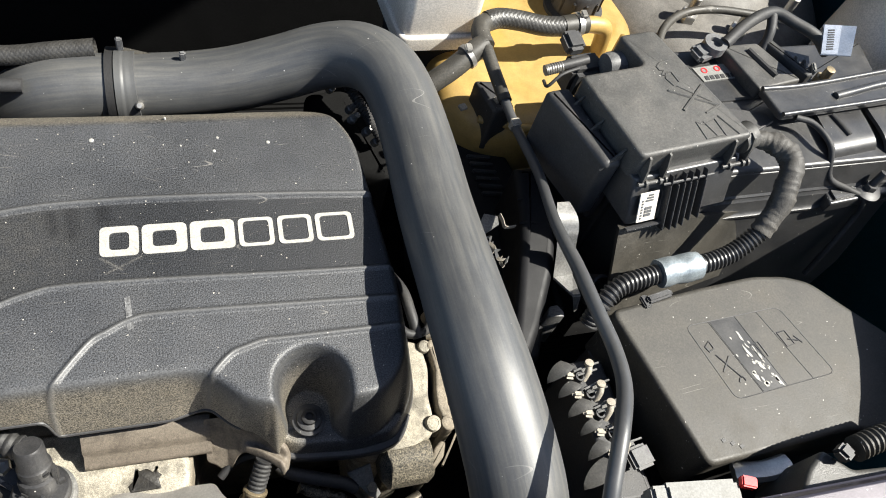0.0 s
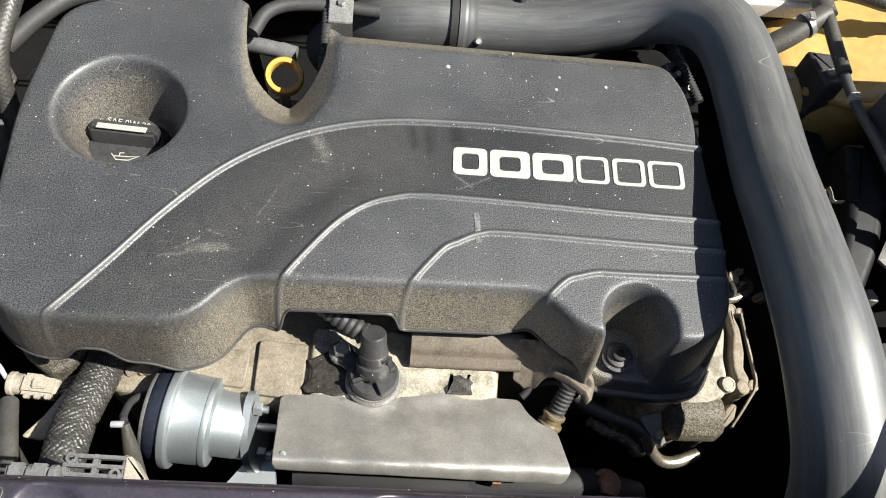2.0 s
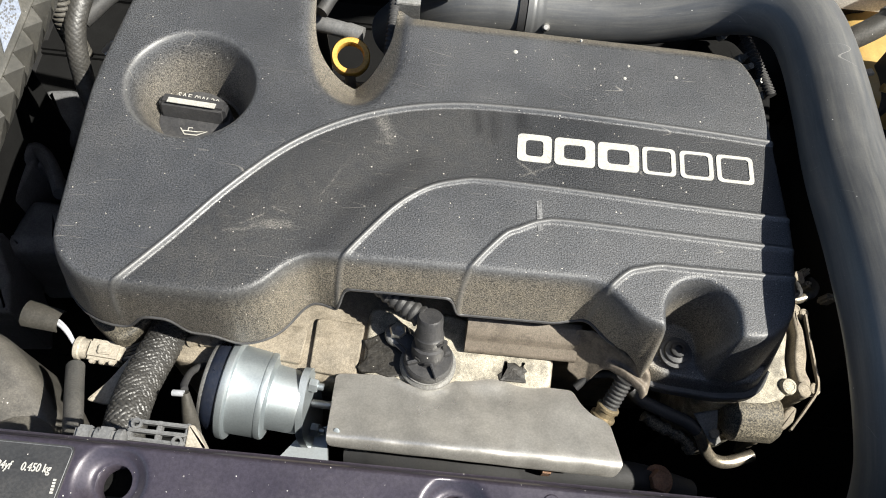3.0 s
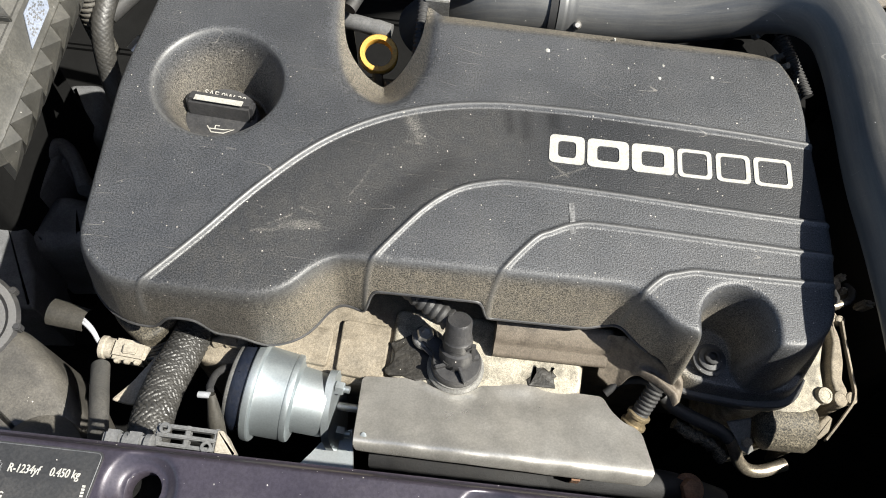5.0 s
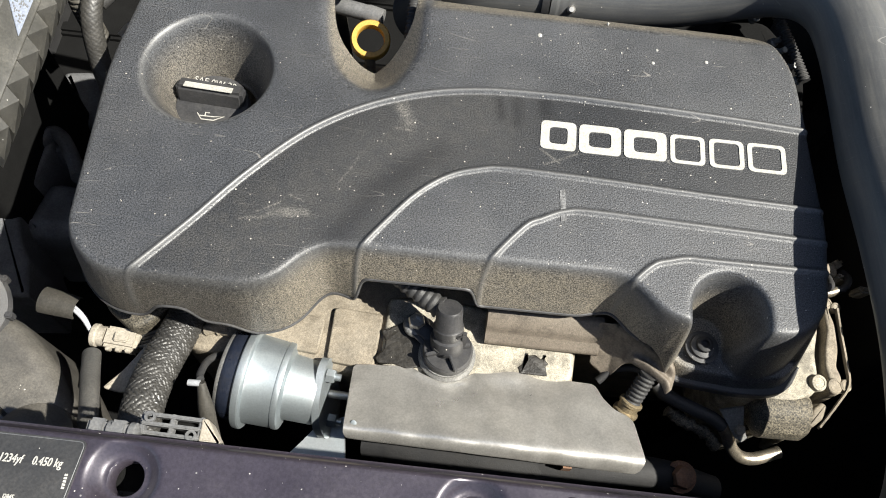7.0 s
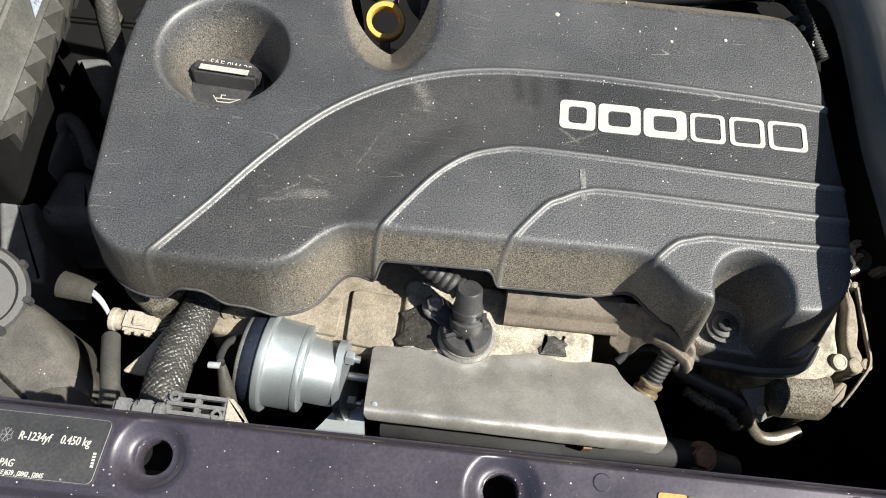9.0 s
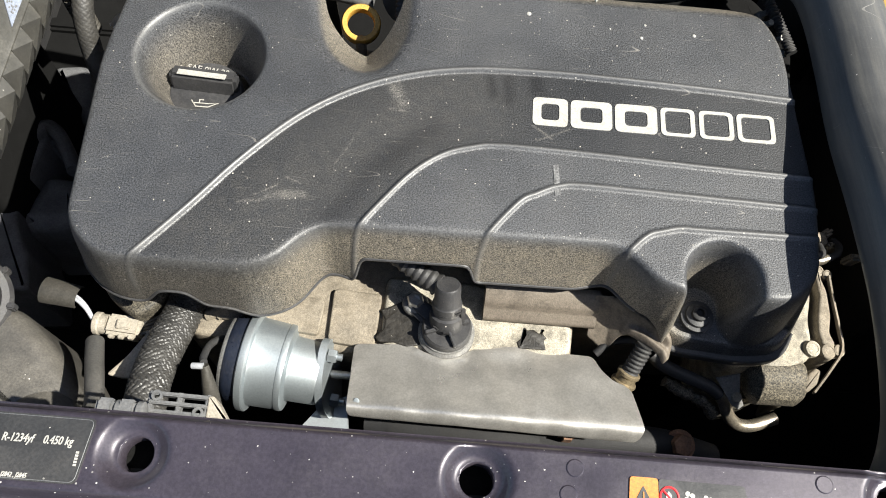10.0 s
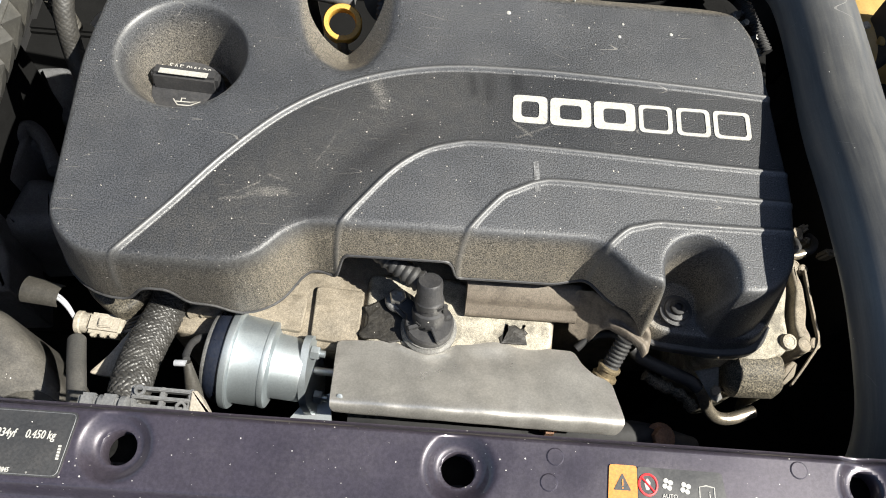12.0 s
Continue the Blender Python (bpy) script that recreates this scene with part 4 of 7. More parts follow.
writing("AUTO", 0.0026, pose(0.0640, -0.2590, LZ + 0.0002), M_LETTER, warn, bold=0.00003)
bm = B()
tube(bm, [(0.0818, -0.2595, LZ), (0.0818, -0.2530, LZ), (0.0850, -0.2522, LZ), (0.0888, -0.2530, LZ), (0.0888, -0.2595, LZ), (0.0850, -0.2585, LZ), (0.0818, -0.2595, LZ)], 0.0004, 5, straight=True)
writing("i", 0.0045, pose(0.0860, -0.2578, LZ + 0.0002), M_LETTER, warn)
part("book_symbol", bm, M_LETTER, warn)

# ---- engine under the cover ----
engine = thing("engine_block", (-0.02, 0.0, 0.52), "dusty cast aluminium engine block and head under the cover", "engine")
bm = B()
prism(bm, rounded([(-0.235, -0.140), (-0.080, -0.146), (-0.060, -0.150), (0.044, -0.146), (0.048, -0.095), (0.190, -0.090), (0.195, 0.115), (-0.26, 0.13), (-0.27, -0.09)], 0.012, 4), 0.60, 0.806, 0.004)
part("cylinder_head", bm, M_CAST, engine)
bm = B()
prism(bm, rounded([(-0.213, -0.128), (-0.139, -0.135), (-0.137, -0.108), (-0.213, -0.100)], 0.004, 3), 0.80, 0.8110, 0.0012)
part("cast_ledge", bm, M_CAST, engine)
bm = B()
prism(bm, rounded([(-0.132, -0.139), (-0.098, -0.142), (-0.096, -0.100), (-0.132, -0.098)], 0.004, 3), 0.80, 0.8105, 0.0012)
part("cast_ledge", bm, M_CAST, engine)
bm = B()
prism(bm, rounded([(-0.094, -0.140), (-0.03, -0.143), (0.043, -0.137), (0.046, -0.112), (-0.03, -0.085), (-0.094, -0.085)], 0.008, 4), 0.795, 0.812, 0.004)
for v in bm.verts:
    v.co.z += 0.0012 * noise.noise(v.co * 120)
part("crusted_face", bm, M_PALECAST, engine, "pale corroded aluminium face")
bm = B()
prism(bm, rounded([(0.0094, -0.1176), (0.0120, -0.1195), (0.0165, -0.1180), (0.0205, -0.1215), (0.0238, -0.1173), (0.0232, -0.1215), (0.0262, -0.1240), (0.0240, -0.1265), (0.0258, -0.1335), (0.0060, -0.1335), (0.0040, -0.1290), (0.0100, -0.1240)], 0.0006, 2), 0.8090, 0.8130, 0.0008)
for v in bm.verts:
    v.co.z += 0.0012 * noise.noise(v.co * 300)
part("soot_patch", bm, M_OIL, engine, "black oily residue")
# one dark patch for the oily stain and the shadow beside the sensor
bm = B()
prism(bm, rounded([(-0.0891, -0.1102), (-0.0957, -0.113), (-0.0921, -0.12), (-0.0921, -0.1265), (-0.0981, -0.1334), (-0.0949, -0.1374), (-0.0841, -0.1367), (-0.0743, -0.1395), (-0.065, -0.1369), (-0.062, -0.122), (-0.0741, -0.1007)], 0.0012, 2), 0.8090, 0.8136, 0.0010)
for v in bm.verts:
    v.co.z += 0.0008 * noise.noise(v.co * 260)
part("oil_and_shadow_patch", bm, M_OIL, engine, "black oily residue round the sensor, merged with its painted shadow")
# crankcase blocks take the shade colour to sink into the dark
bm = B()
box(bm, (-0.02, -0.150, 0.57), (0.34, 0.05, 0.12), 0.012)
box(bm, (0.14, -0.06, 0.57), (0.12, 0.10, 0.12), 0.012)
part("crankcase", bm, M_SHADEBLACK, engine)
bm = B()
prism(bm, rounded([(-0.300, -0.110), (-0.290, -0.1225), (-0.2700, -0.1350), (-0.2610, -0.1300), (-0.2510, -0.1180), (-0.2460, -0.1070), (-0.2440, -0.070), (-0.300, -0.070)], 0.006, 4), 0.70, 0.818, 0.005)
part("front_lug", bm, M_GRITTY, engine, "grimy cast lug with a rivet")
bm = B()
lathe(bm, [(0.0035, 0), (0.0035, 0.001), (0, 0.0018)], (-0.276, -0.1215, 0.8175), (0, 0, 1), 14)
part("rivet", bm, M_GRITTY, engine)
bm = B()
tube(bm, [(-0.222, -0.126, 0.806), (-0.205, -0.119, 0.812), (-0.192, -0.113, 0.816)], 0.0042, 10, 4)
hexagon(bm, (-0.214, -0.123, 0.806), 0.0068, 0.009, (0.6, 0.3, 0.3))
part("bolt_stub", bm, M_CAST, engine)
# end casting with its flange beside the cover
bm = B()
prism(bm, rounded([(0.160, -0.126), (0.188, -0.1330), (0.206, -0.1320), (0.2205, -0.1225), (0.2225, -0.108), (0.2215, -0.094), (0.2262, -0.072), (0.2240, -0.050), (0.214, -0.046), (0.16, -0.03)], 0.006, 4), 0.70, 0.812, 0.004)
part("end_casting", bm, M_PALECAST, engine, "pale dusty end casting")
bm = B()
prism(bm, rounded([(0.2285, -0.053), (0.2305, -0.0495), (0.2345, -0.0505), (0.2335, -0.060), (0.2375, -0.072), (0.2372, -0.090), (0.2345, -0.103), (0.2375, -0.110), (0.2372, -0.1205), (0.2330, -0.1240), (0.2270, -0.1220), (0.2280, -0.1120),
                   (0.2262, -0.104), (0.2272, -0.090), (0.2305, -0.074)], 0.0025, 3), 0.72, 0.815, 0.002)
part("flange", bm, M_CAST, engine)
for x, y, r in ((0.2205, -0.1160, 0.0062), (0.2318, -0.1170, 0.0060), (0.2398, -0.1160, 0.0048), (0.2255, -0.0535, 0.0052), (0.2320, -0.0535, 0.0046), (0.2385, -0.0560, 0.0040)):
    bm = B()
    lathe(bm, [(r, -0.03), (r, 0.0010), (r * 0.90, 0.0024), (r * 0.60, 0.0030), (r * 0.55, 0.0026), (0, 0.0026)], (x, y, 0.8125), (0.12, -0.15, 1), 22)
    part("bolt_boss", bm, M_PALECAST if x < 0.228 else M_CAST, engine)
bm = B()
ribbon(bm, [(0.2385, -0.058, 0.818), (0.2392, -0.075, 0.818), (0.2408, -0.098, 0.818), (0.2415, -0.116, 0.817), (0.2340, -0.130, 0.812), (0.2235, -0.146, 0.804)], (0, 0, -0.004), 0.0014)
part("gasket_edge", bm, M_CAST, engine)
bm = B()
prism(bm, rounded([(0.2175, -0.147), (0.2255, -0.140), (0.2300, -0.130), (0.2255, -0.1275), (0.2190, -0.1330), (0.2130, -0.1455)], 0.002, 3), 0.72, 0.806, 0.002)
part("flange_foot", bm, M_CAST, engine)
bm = B()
lathe(bm, [(0, 0), (0.012, 0), (0.0190, 0.005), (0.0200, 0.034), (0.0165, 0.039), (0, 0.039)], (0.178, -0.1360, 0.7920), (1, 0.06, 0), 40)
for v in bm.verts:
    v.co += Vector((0, 0, 0.0016 * noise.noise(v.co * 160)))
part("gritty_boss", bm, M_GRITTY, engine)
bm = B()
prism(bm, rounded([(0.181, -0.1480), (0.199, -0.1440), (0.195, -0.1340), (0.202, -0.1270), (0.184, -0.124)], 0.003, 3), 0.70, 0.772, 0.003)
for v in bm.verts:
    v.co += Vector((0.0015, 0.001, 0.001)) * noise.noise(v.co * 220)
part("gritty_lug", bm, M_GRITTY, engine)
for x, y, z, rz in ((0.2480, -0.016, 0.80, 35), (0.2510, -0.0265, 0.80, 10), (0.2700, -0.0330, 0.795, 8)):
    bm = B()
    box(bm, (x, y, z), (0.012, 0.006, 0.014), 0.002, (0, 20, rz))
    part("cast_tab", bm, M_CAST, engine)
bm = B()
lathe(bm, [(0, -0.004), (0.0062, -0.003), (0.0066, 0.006), (0.0052, 0.010), (0, 0.011)], (0.2380, -0.0235, 0.800), (0.45, 0.1, 1), 20)
part("hose_stub", bm, M_CAST, engine)
bm = B()
tube(bm, [(0.2290, -0.0445, 0.812), (0.2350, -0.0445, 0.813), (0.2415, -0.0420, 0.813)], 0.0036, 12, 4)
part("steel_stub", bm, M_TUBE, engine)
bm = B()
tube(bm, [(0.2410, -0.0420, 0.813), (0.2490, -0.0380, 0.812), (0.2545, -0.0290, 0.808), (0.2550, -0.020, 0.80)], 0.0030, 12, 5)
part("rubber_tail", bm, M_RUBBER, engine)

# ---- cam sensor with its plug ----
sensor = thing("cam_sensor", (-0.048, -0.122, 0.812), "black plastic cam sensor bolted to the head", "sensor")
ax = Vector((-0.002, 0.022, 0.045)).normalized()
so = Vector((-0.047, -0.127, 0.811))
bm = B()
lathe(bm, [(0, 0), (0.0205, 0), (0.0205, 0.004), (0.0185, 0.006), (0.0185, 0.0075), (0, 0.0075)], so, (0, 0.12, 1), 36)
part("seal_ring", bm, M_STEEL_DULL, sensor)
bm = B()
lathe(bm, [(0.0178, 0.004), (0.0178, 0.012), (0.0165, 0.0135), (0, 0.0135)], so, (0, 0.16, 1), 36)
box(bm, so + Vector((-0.014, 0.010, 0.0085)), (0.030, 0.014, 0.008), 0.003, (0, 0, -38))
for a in (-65, 20, 200):
    box(bm, so + Vector((0.009 * math.cos(radians(a)), 0.009 * math.sin(radians(a)), 0.016)), (0.014, 0.0022, 0.007), 0.0005, (0, 0, a))
part("mounting_flange", bm, M_BLACK, sensor)
bm = B()
lathe(bm, [(0.0122, 0.004), (0.0124, 0.0200), (0.0118, 0.0225), (0.0100, 0.0235), (0.0098, 0.0265), (0.0106, 0.0275), (0.0106, 0.0320), (0.0094, 0.0335), (0.0092, 0.0475), (0.0080, 0.0492), (0, 0.0494)], so, ax, 36)
box(bm, so + ax * 0.024 + Vector((0.0112, -0.0035, 0)), (0.0035, 0.005, 0.013), 0.0006, (-26, 0, 0))
plug_body = part("plug_body", bm, M_BLACK, sensor)
bm = B()
path = [(-0.055, -0.103, 0.845), (-0.068, -0.096, 0.847), (-0.082, -0.089, 0.850), (-0.098, -0.080, 0.856), (-0.115, -0.07, 0.862)]
tube(bm, path, 0.0078, 18, 14, rf=lambda u, d: (1.0 - 0.5 * u) * (1.0 + (0.09 * math.sin(d * 1150) if u < 0.5 else 0)))
part("cable_boot", bm, M_RUBBER, plug_body, "ribbed rubber cable boot")
for du, dv, hh in ((0.000, -0.0122, 0.0155), (-0.0075, -0.0098, 0.0170), (0.0080, -0.0078, 0.0300)):
    bm = B()
    box(bm, so + ax * hh + Vector((du, dv, -dv * 0.45)), (0.0042, 0.0012, 0.0016), 0.0002, (-26, 0, du * 4500))
    part("slot", bm, M_DARK, plug_body)
sb = thing("sensor_bolt", (-0.071, -0.108, 0.815), "dark oily flange bolt beside the sensor", "bolt")
bm = B()
lathe(bm, [(0.0094, 0), (0.0096, 0.0020), (0.0088, 0.0035), (0.0070, 0.0045), (0, 0.0045)], (-0.071, -0.108, 0.816), (0, 0.1, 1), 24)
part("bolt_flange", bm, M_STEEL_DULL, sb)
bm = B()
lathe(bm, [(0.0064, 0), (0.0064, 0.0050), (0.0054, 0.0062), (0.0034, 0.0062), (0.0030, 0.003), (0, 0.003)], (-0.071, -0.1075, 0.8200), (0, 0.1, 1), 6)
part("bolt_head", bm, M_STEEL, sb)

# ---- brown rail and its end clip ----
rail = thing("brown_rail", (0.03, -0.118, 0.80), "brown dusty stepped rail along the front of the cover", "rail")
bm = B()
prof = [(-0.1130, 0.811), (-0.1150, 0.8150), (-0.1152, 0.8180), (-0.1140, 0.8200), (-0.1096, 0.8235), (-0.1084, 0.8250), (-0.1078, 0.8300), (-0.1062, 0.8322), (-0.0992, 0.8388), (-0.0975, 0.8392), (-0.0940, 0.8380), (-0.0940, 0.812)]
rings = []
for i in range(13):
    x = -0.0215 + i * 0.0068
    rings.append([bm.verts.new((x, y, z)) for y, z in prof])
for a, b in zip(rings, rings[1:]):
    for k in range(len(prof)):
        j = (k + 1) % len(prof)
        bm.faces.new((a[k], a[j], b[j], b[k]))
bm.faces.new(rings[0])
bm.faces.new(rings[-1][::-1])
part("rail_bar", bm, M_BROWN, rail)
FLARE = rounded([(0.0560, -0.0985), (0.0690, -0.0985), (0.0800, -0.1045), (0.0900, -0.1095), (0.1020, -0.1180), (0.1100, -0.1225), (0.1125, -0.1280), (0.1100, -0.1370), (0.1060, -0.1410), (0.1030, -0.1350),
                 (0.0960, -0.1295), (0.0890, -0.1245), (0.0820, -0.1200), (0.0775, -0.1200), (0.0725, -0.1250), (0.0690, -0.1255), (0.0620, -0.1210), (0.0560, -0.1185)], 0.0018, 4)


def flare_z(x, y):
    u = np.clip((x - 0.050) / 0.058, 0, 1)
    yu = np.where(x < 0.070, -0.1000, -0.1000 - 0.62 * (x - 0.070))
    slope = 1.42 - 0.85 * sstep(u, 0.25, 0.95)
    z = 0.8390 - 0.0030 * u + slope * (y - yu)
    a = seg_dist(x, y, [(0.068, -0.1005), (0.0790, -0.1065), (0.0900, -0.1125), (0.1020, -0.1210), (0.1095, -0.1265)])
    b = seg_dist(x, y, [(0.0835, -0.1185), (0.0900, -0.1225), (0.0960, -0.1265), (0.1045, -0.1325), (0.1075, -0.1380)])
    z = z + 0.0022 * np.exp(-(a / 0.0024) ** 2) + 0.0036 * np.exp(-(b / 0.0026) ** 2)
    mid = seg_dist(x, y, [(0.0800, -0.1130), (0.0930, -0.1190), (0.1060, -0.1290)])
    z = z - 0.0022 * np.exp(-(mid / 0.0026) ** 2) * sstep(x, 0.076, 0.090)
    z = z - 0.0030 * sstep(-y, 0.1060, 0.1075) * (1 - sstep(x, 0.060, 0.074))
    return z - 2.2 * splus(x - 0.1090, 0.0010)


sheet_part(height_sheet("flared_end", np.arange(0.050, 0.116, 0.0008), np.arange(-0.146, -0.095, 0.0008), flare_z, lambda x, y: -signed(x, y, FLARE), [M_BROWN], lip=0.0022), rail, "flared_end")
# ---- oxygen sensor ----
oxy = thing("oxygen_sensor", (0.092, -0.14, 0.79), "brass-coloured hex oxygen sensor with ribbed boot", "sensor")
bm = B()
oa = Vector((0.010, 0.0205, 0.0215)).normalized()
lathe(bm, [(0, 0), (0.0085, 0), (0.0085, 0.006), (0.0094, 0.007), (0.0094, 0.009), (0.0075, 0.010), (0.0075, 0.014), (0.0086, 0.015), (0.0086, 0.017), (0.007, 0.018), (0, 0.018)], (0.0815, -0.1545, 0.797), oa, 16)
part("hex_body", bm, M_BRASS, oxy)
bm = B()
corrugated(bm, [Vector((0.0815, -0.1545, 0.797)) + oa * d for d in (0.018, 0.026, 0.034, 0.042)], 0.0066, 0.0034, 0.14)
part("ribbed_boot", bm, M_RUBBER, oxy)
bm = B()
tube(bm, [(0.0945, -0.1270, 0.822), (0.0880, -0.1200, 0.812), (0.0740, -0.1210, 0.805), (0.0640, -0.1290, 0.800)], 0.0030, 10)
part("lead", bm, M_DARK, oxy)

# ---- heat shield ----
SHIELD = rounded([(-0.1105, -0.1945), (0.0870, -0.1965), (0.0905, -0.1900), (0.0850, -0.1610), (0.0805, -0.1565), (0.0730, -0.1535), (0.0650, -0.1450), (0.0600, -0.1345), (0.030, -0.1345), (0.004, -0.1300), (-0.010, -0.1290), (-0.022, -0.1340), (-0.036, -0.1430),
                  (-0.050, -0.1462), (-0.062, -0.1430), (-0.072, -0.1370), (-0.1120, -0.1400)], 0.004, 5)


def shield_z(x, y):
    z = 0.8120 + 0.42 * (-y - 0.138)
    z = z - 3.2 * splus(-y - 0.1925, 0.0022)
    z = z + 0.0025 * np.exp(-((x + 0.004) / 0.02) ** 2 - ((y + 0.135) / 0.008) ** 2)
    z = z + 0.0013 * np.exp(-((seg_dist(x, y, [(-0.066, -0.1415), (-0.050, -0.1478), (-0.034, -0.1445)])) / 0.003) ** 2)
    return z + 0.0006 * np.sin(x * 60) * np.cos(y * 45) + 0.0004 * np.sin(x * 170 + y * 90)


shield = thing("heat_shield", (-0.01, -0.165, 0.80), "dull stained sheet-steel heat shield with a rolled front edge", "heat shield")
sheet_part(height_sheet("shield_plate", np.arange(-0.118, 0.092, 0.0011), np.arange(-0.203, -0.124, 0.0011), shield_z, lambda x, y: -signed(x, y, SHIELD), [M_STEEL], lip=0.0016), shield, "shield_plate")
bm = B()
lathe(bm, [(0.0021, 0), (0.0021, 0.0006), (0, 0.0009)], (-0.1042, -0.1853, float(shield_z(np.array(-0.1042), np.array(-0.1853))) - 0.0001), (0, -0.4, 1), 14)
part("weld_dot", bm, M_ZINC, shield)
bm = B()
box(bm, (-0.035, -0.1845, 0.797), (0.145, 0.002, 0.020), 0.0006, (12, 0, 1))
box(bm, (0.045, -0.188, 0.792), (0.012, 0.010, 0.016), 0.003)
part("lower_plate", bm, M_RUST, shield, "rust-tinted lower plate")
manifold = thing("exhaust_manifold", (0.08, -0.185, 0.74), "rusty brown exhaust manifold flange with a bolt", "manifold")
# runner coloured near black in place of the shade below the heat shield
bm = B()
tube(bm, [(0.02, -0.190, 0.770), (0.07, -0.188, 0.778), (0.115, -0.186, 0.775), (0.16, -0.19, 0.755)], 0.0115, 18, 8)
tube(bm, [(-0.10, -0.18, 0.75), (-0.02, -0.188, 0.766), (0.03, -0.190, 0.770)], 0.013, 18, 8)
part("runner", bm, M_DARK, manifold)
bm = B()
hexagon(bm, (0.130, -0.187, 0.780), 0.0085, 0.008, (0.1, -0.2, 1))
lathe(bm, [(0.0115, -0.002), (0.0115, 0.001), (0, 0.001)], (0.130, -0.187, 0.780), (0.1, -0.2, 1), 20)
part("flange_bolt", bm, M_RUST, manifold)

# ---- wastegate actuator ----
act = thing("wastegate_actuator", (-0.16, -0.156, 0.755), "bright zinc-plated wastegate actuator canister", "actuator")
AO, AX = (-0.1840, -0.1530, 0.795), (0.052, -0.0060, -0.002)
bm = B()
lathe(bm, [(0, -0.0215), (0.024, -0.0205), (0.0305, -0.0185), (0.0318, -0.0165), (0.0318, -0.0150)], AO, AX, 64)
part("rear_rim", bm, M_STEEL_DULL, act, "dull grey rear rim")
bm = B()
lathe(bm, [(0, -0.0155), (0.0325, -0.0152), (0.0345, -0.0120), (0.0350, -0.0040), (0, -0.0040)], AO, AX, 64)
part("rear_shell", bm, M_NAVY, act, "blue-black rear shell")
bm = B()
lathe(bm, [(0.0345, -0.0050), (0.0366, -0.0048), (0.0374, -0.0040), (0.0376, -0.0020), (0.0374, 0.0002), (0.0366, 0.0010), (0.0344, 0.0012), (0.0330, 0.0018), (0.0326, 0.0030), (0.0318, 0.0205), (0.0317, 0.0218), (0.0321, 0.0224), (0.0322, 0.0250), (0.0316, 0.0264), (0.0300, 0.0270), (0.0262, 0.0274), (0.0246, 0.0280), (0.0240, 0.0292), (0.0232, 0.0480), (0.0226, 0.0494), (0.0212, 0.0500), (0, 0.0500)], AO, AX, 72)
part("canister", bm, M_ZINC, act, angle=28)
bm = B()
pts = rounded([(-0.030, -0.014), (-0.026, 0.006), (-0.012, 0.020), (0.012, 0.026), (0.022, 0.022), (0.020, 0.006), (0.006, -0.020), (-0.016, -0.034)], 0.006, 4)
lo = [bm.verts.new((-0.1318 + 0.10 * v - 0.20 * w, -0.1590 + v, 0.793 + w)) for v, w in pts]
hi = [bm.verts.new((-0.1265 + 0.10 * v - 0.20 * w, -0.1590 + v, 0.793 + w)) for v, w in pts]
bm.faces.new(lo)
bm.faces.new(hi[::-1])
for k in range(len(pts)):
    j = (k + 1) % len(pts)
    bm.faces.new((lo[k], hi[k], hi[j], lo[j]))
act_bracket = part("mounting_bracket", bm, M_ZINC, act)
bm = B()
slab(bm, [(-0.1350, -0.1770, 0.7720), (-0.1165, -0.1700, 0.7760), (-0.1115, -0.2010, 0.7700), (-0.1120, -0.2150, 0.7660), (-0.1560, -0.2150, 0.7650), (-0.1540, -0.2005, 0.7680), (-0.1445, -0.1895, 0.7700)], 0.003)
part("bracket_foot", bm, M_ZINC, act_bracket)
for y, z in ((-0.1500, 0.812), (-0.1755, 0.786)):
    bm = B()
    hexagon(bm, (-0.1265 + 0.10 * (y + 0.159) - 0.20 * (z - 0.793), y, z), 0.0052, 0.006, (1, -0.1, 0))
    lathe(bm, [(0.0026, 0), (0.0026, 0.010), (0, 0.0105)], (-0.1265 + 0.10 * (y + 0.159) - 0.20 * (z - 0.793), y, z), (1, -0.1, 0), 12)
    part("nut", bm, M_ZINC, act_bracket)
bm = B()
tube(bm, [(-0.132, -0.1590, 0.797), (-0.120, -0.1595, 0.797), (-0.100, -0.1600, 0.797)], 0.0030, 14)
part("push_rod", bm, M_STEEL, act)
bm = B()
tube(bm, [(-0.199, -0.142, 0.802), (-0.2060, -0.1440, 0.812), (-0.2110, -0.152, 0.822), (-0.2105, -0.1640, 0.834), (-0.2085, -0.169, 0.838)], 0.0026, 10)
part("vacuum_line", bm, M_RUBBER, act)

nozzle = thing("hose_nozzle", (-0.2055, -0.182, 0.80), "grey rubber hose end with a white tip", "hose end")
bm = B()
tube(bm, [(-0.2065, -0.172, 0.842), (-0.2050, -0.178, 0.836), (-0.2025, -0.190, 0.822), (-0.1995, -0.205, 0.800)], 0.0056, 18, 6, rf=lambda u, d: 0.50 + 0.5 * min(1.0, u * 2.5))
part("rubber_sleeve", bm, M_DUSTBOX, nozzle)
bm = B()
tube(bm, [(-0.2145, -0.1730, 0.842), (-0.2115, -0.1730, 0.8425), (-0.2070, -0.1728, 0.8425)], 0.0022, 12, 4)
part("tip", bm, M_PAPER, nozzle)

# ---- braided hose ----
hose = thing("braided_hose", (-0.25, -0.15, 0.76), "thick black braided-sleeve coolant hose with silver flecks", "hose")
HP = [(-0.2290, -0.082, 0.822), (-0.2325, -0.1040, 0.814), (-0.2385, -0.1250, 0.808), (-0.2430, -0.1510, 0.816), (-0.2440, -0.1730, 0.826), (-0.2425, -0.1950, 0.834), (-0.2395, -0.2345, 0.835)]
bm = B()
path = resample(HP, 0.002)
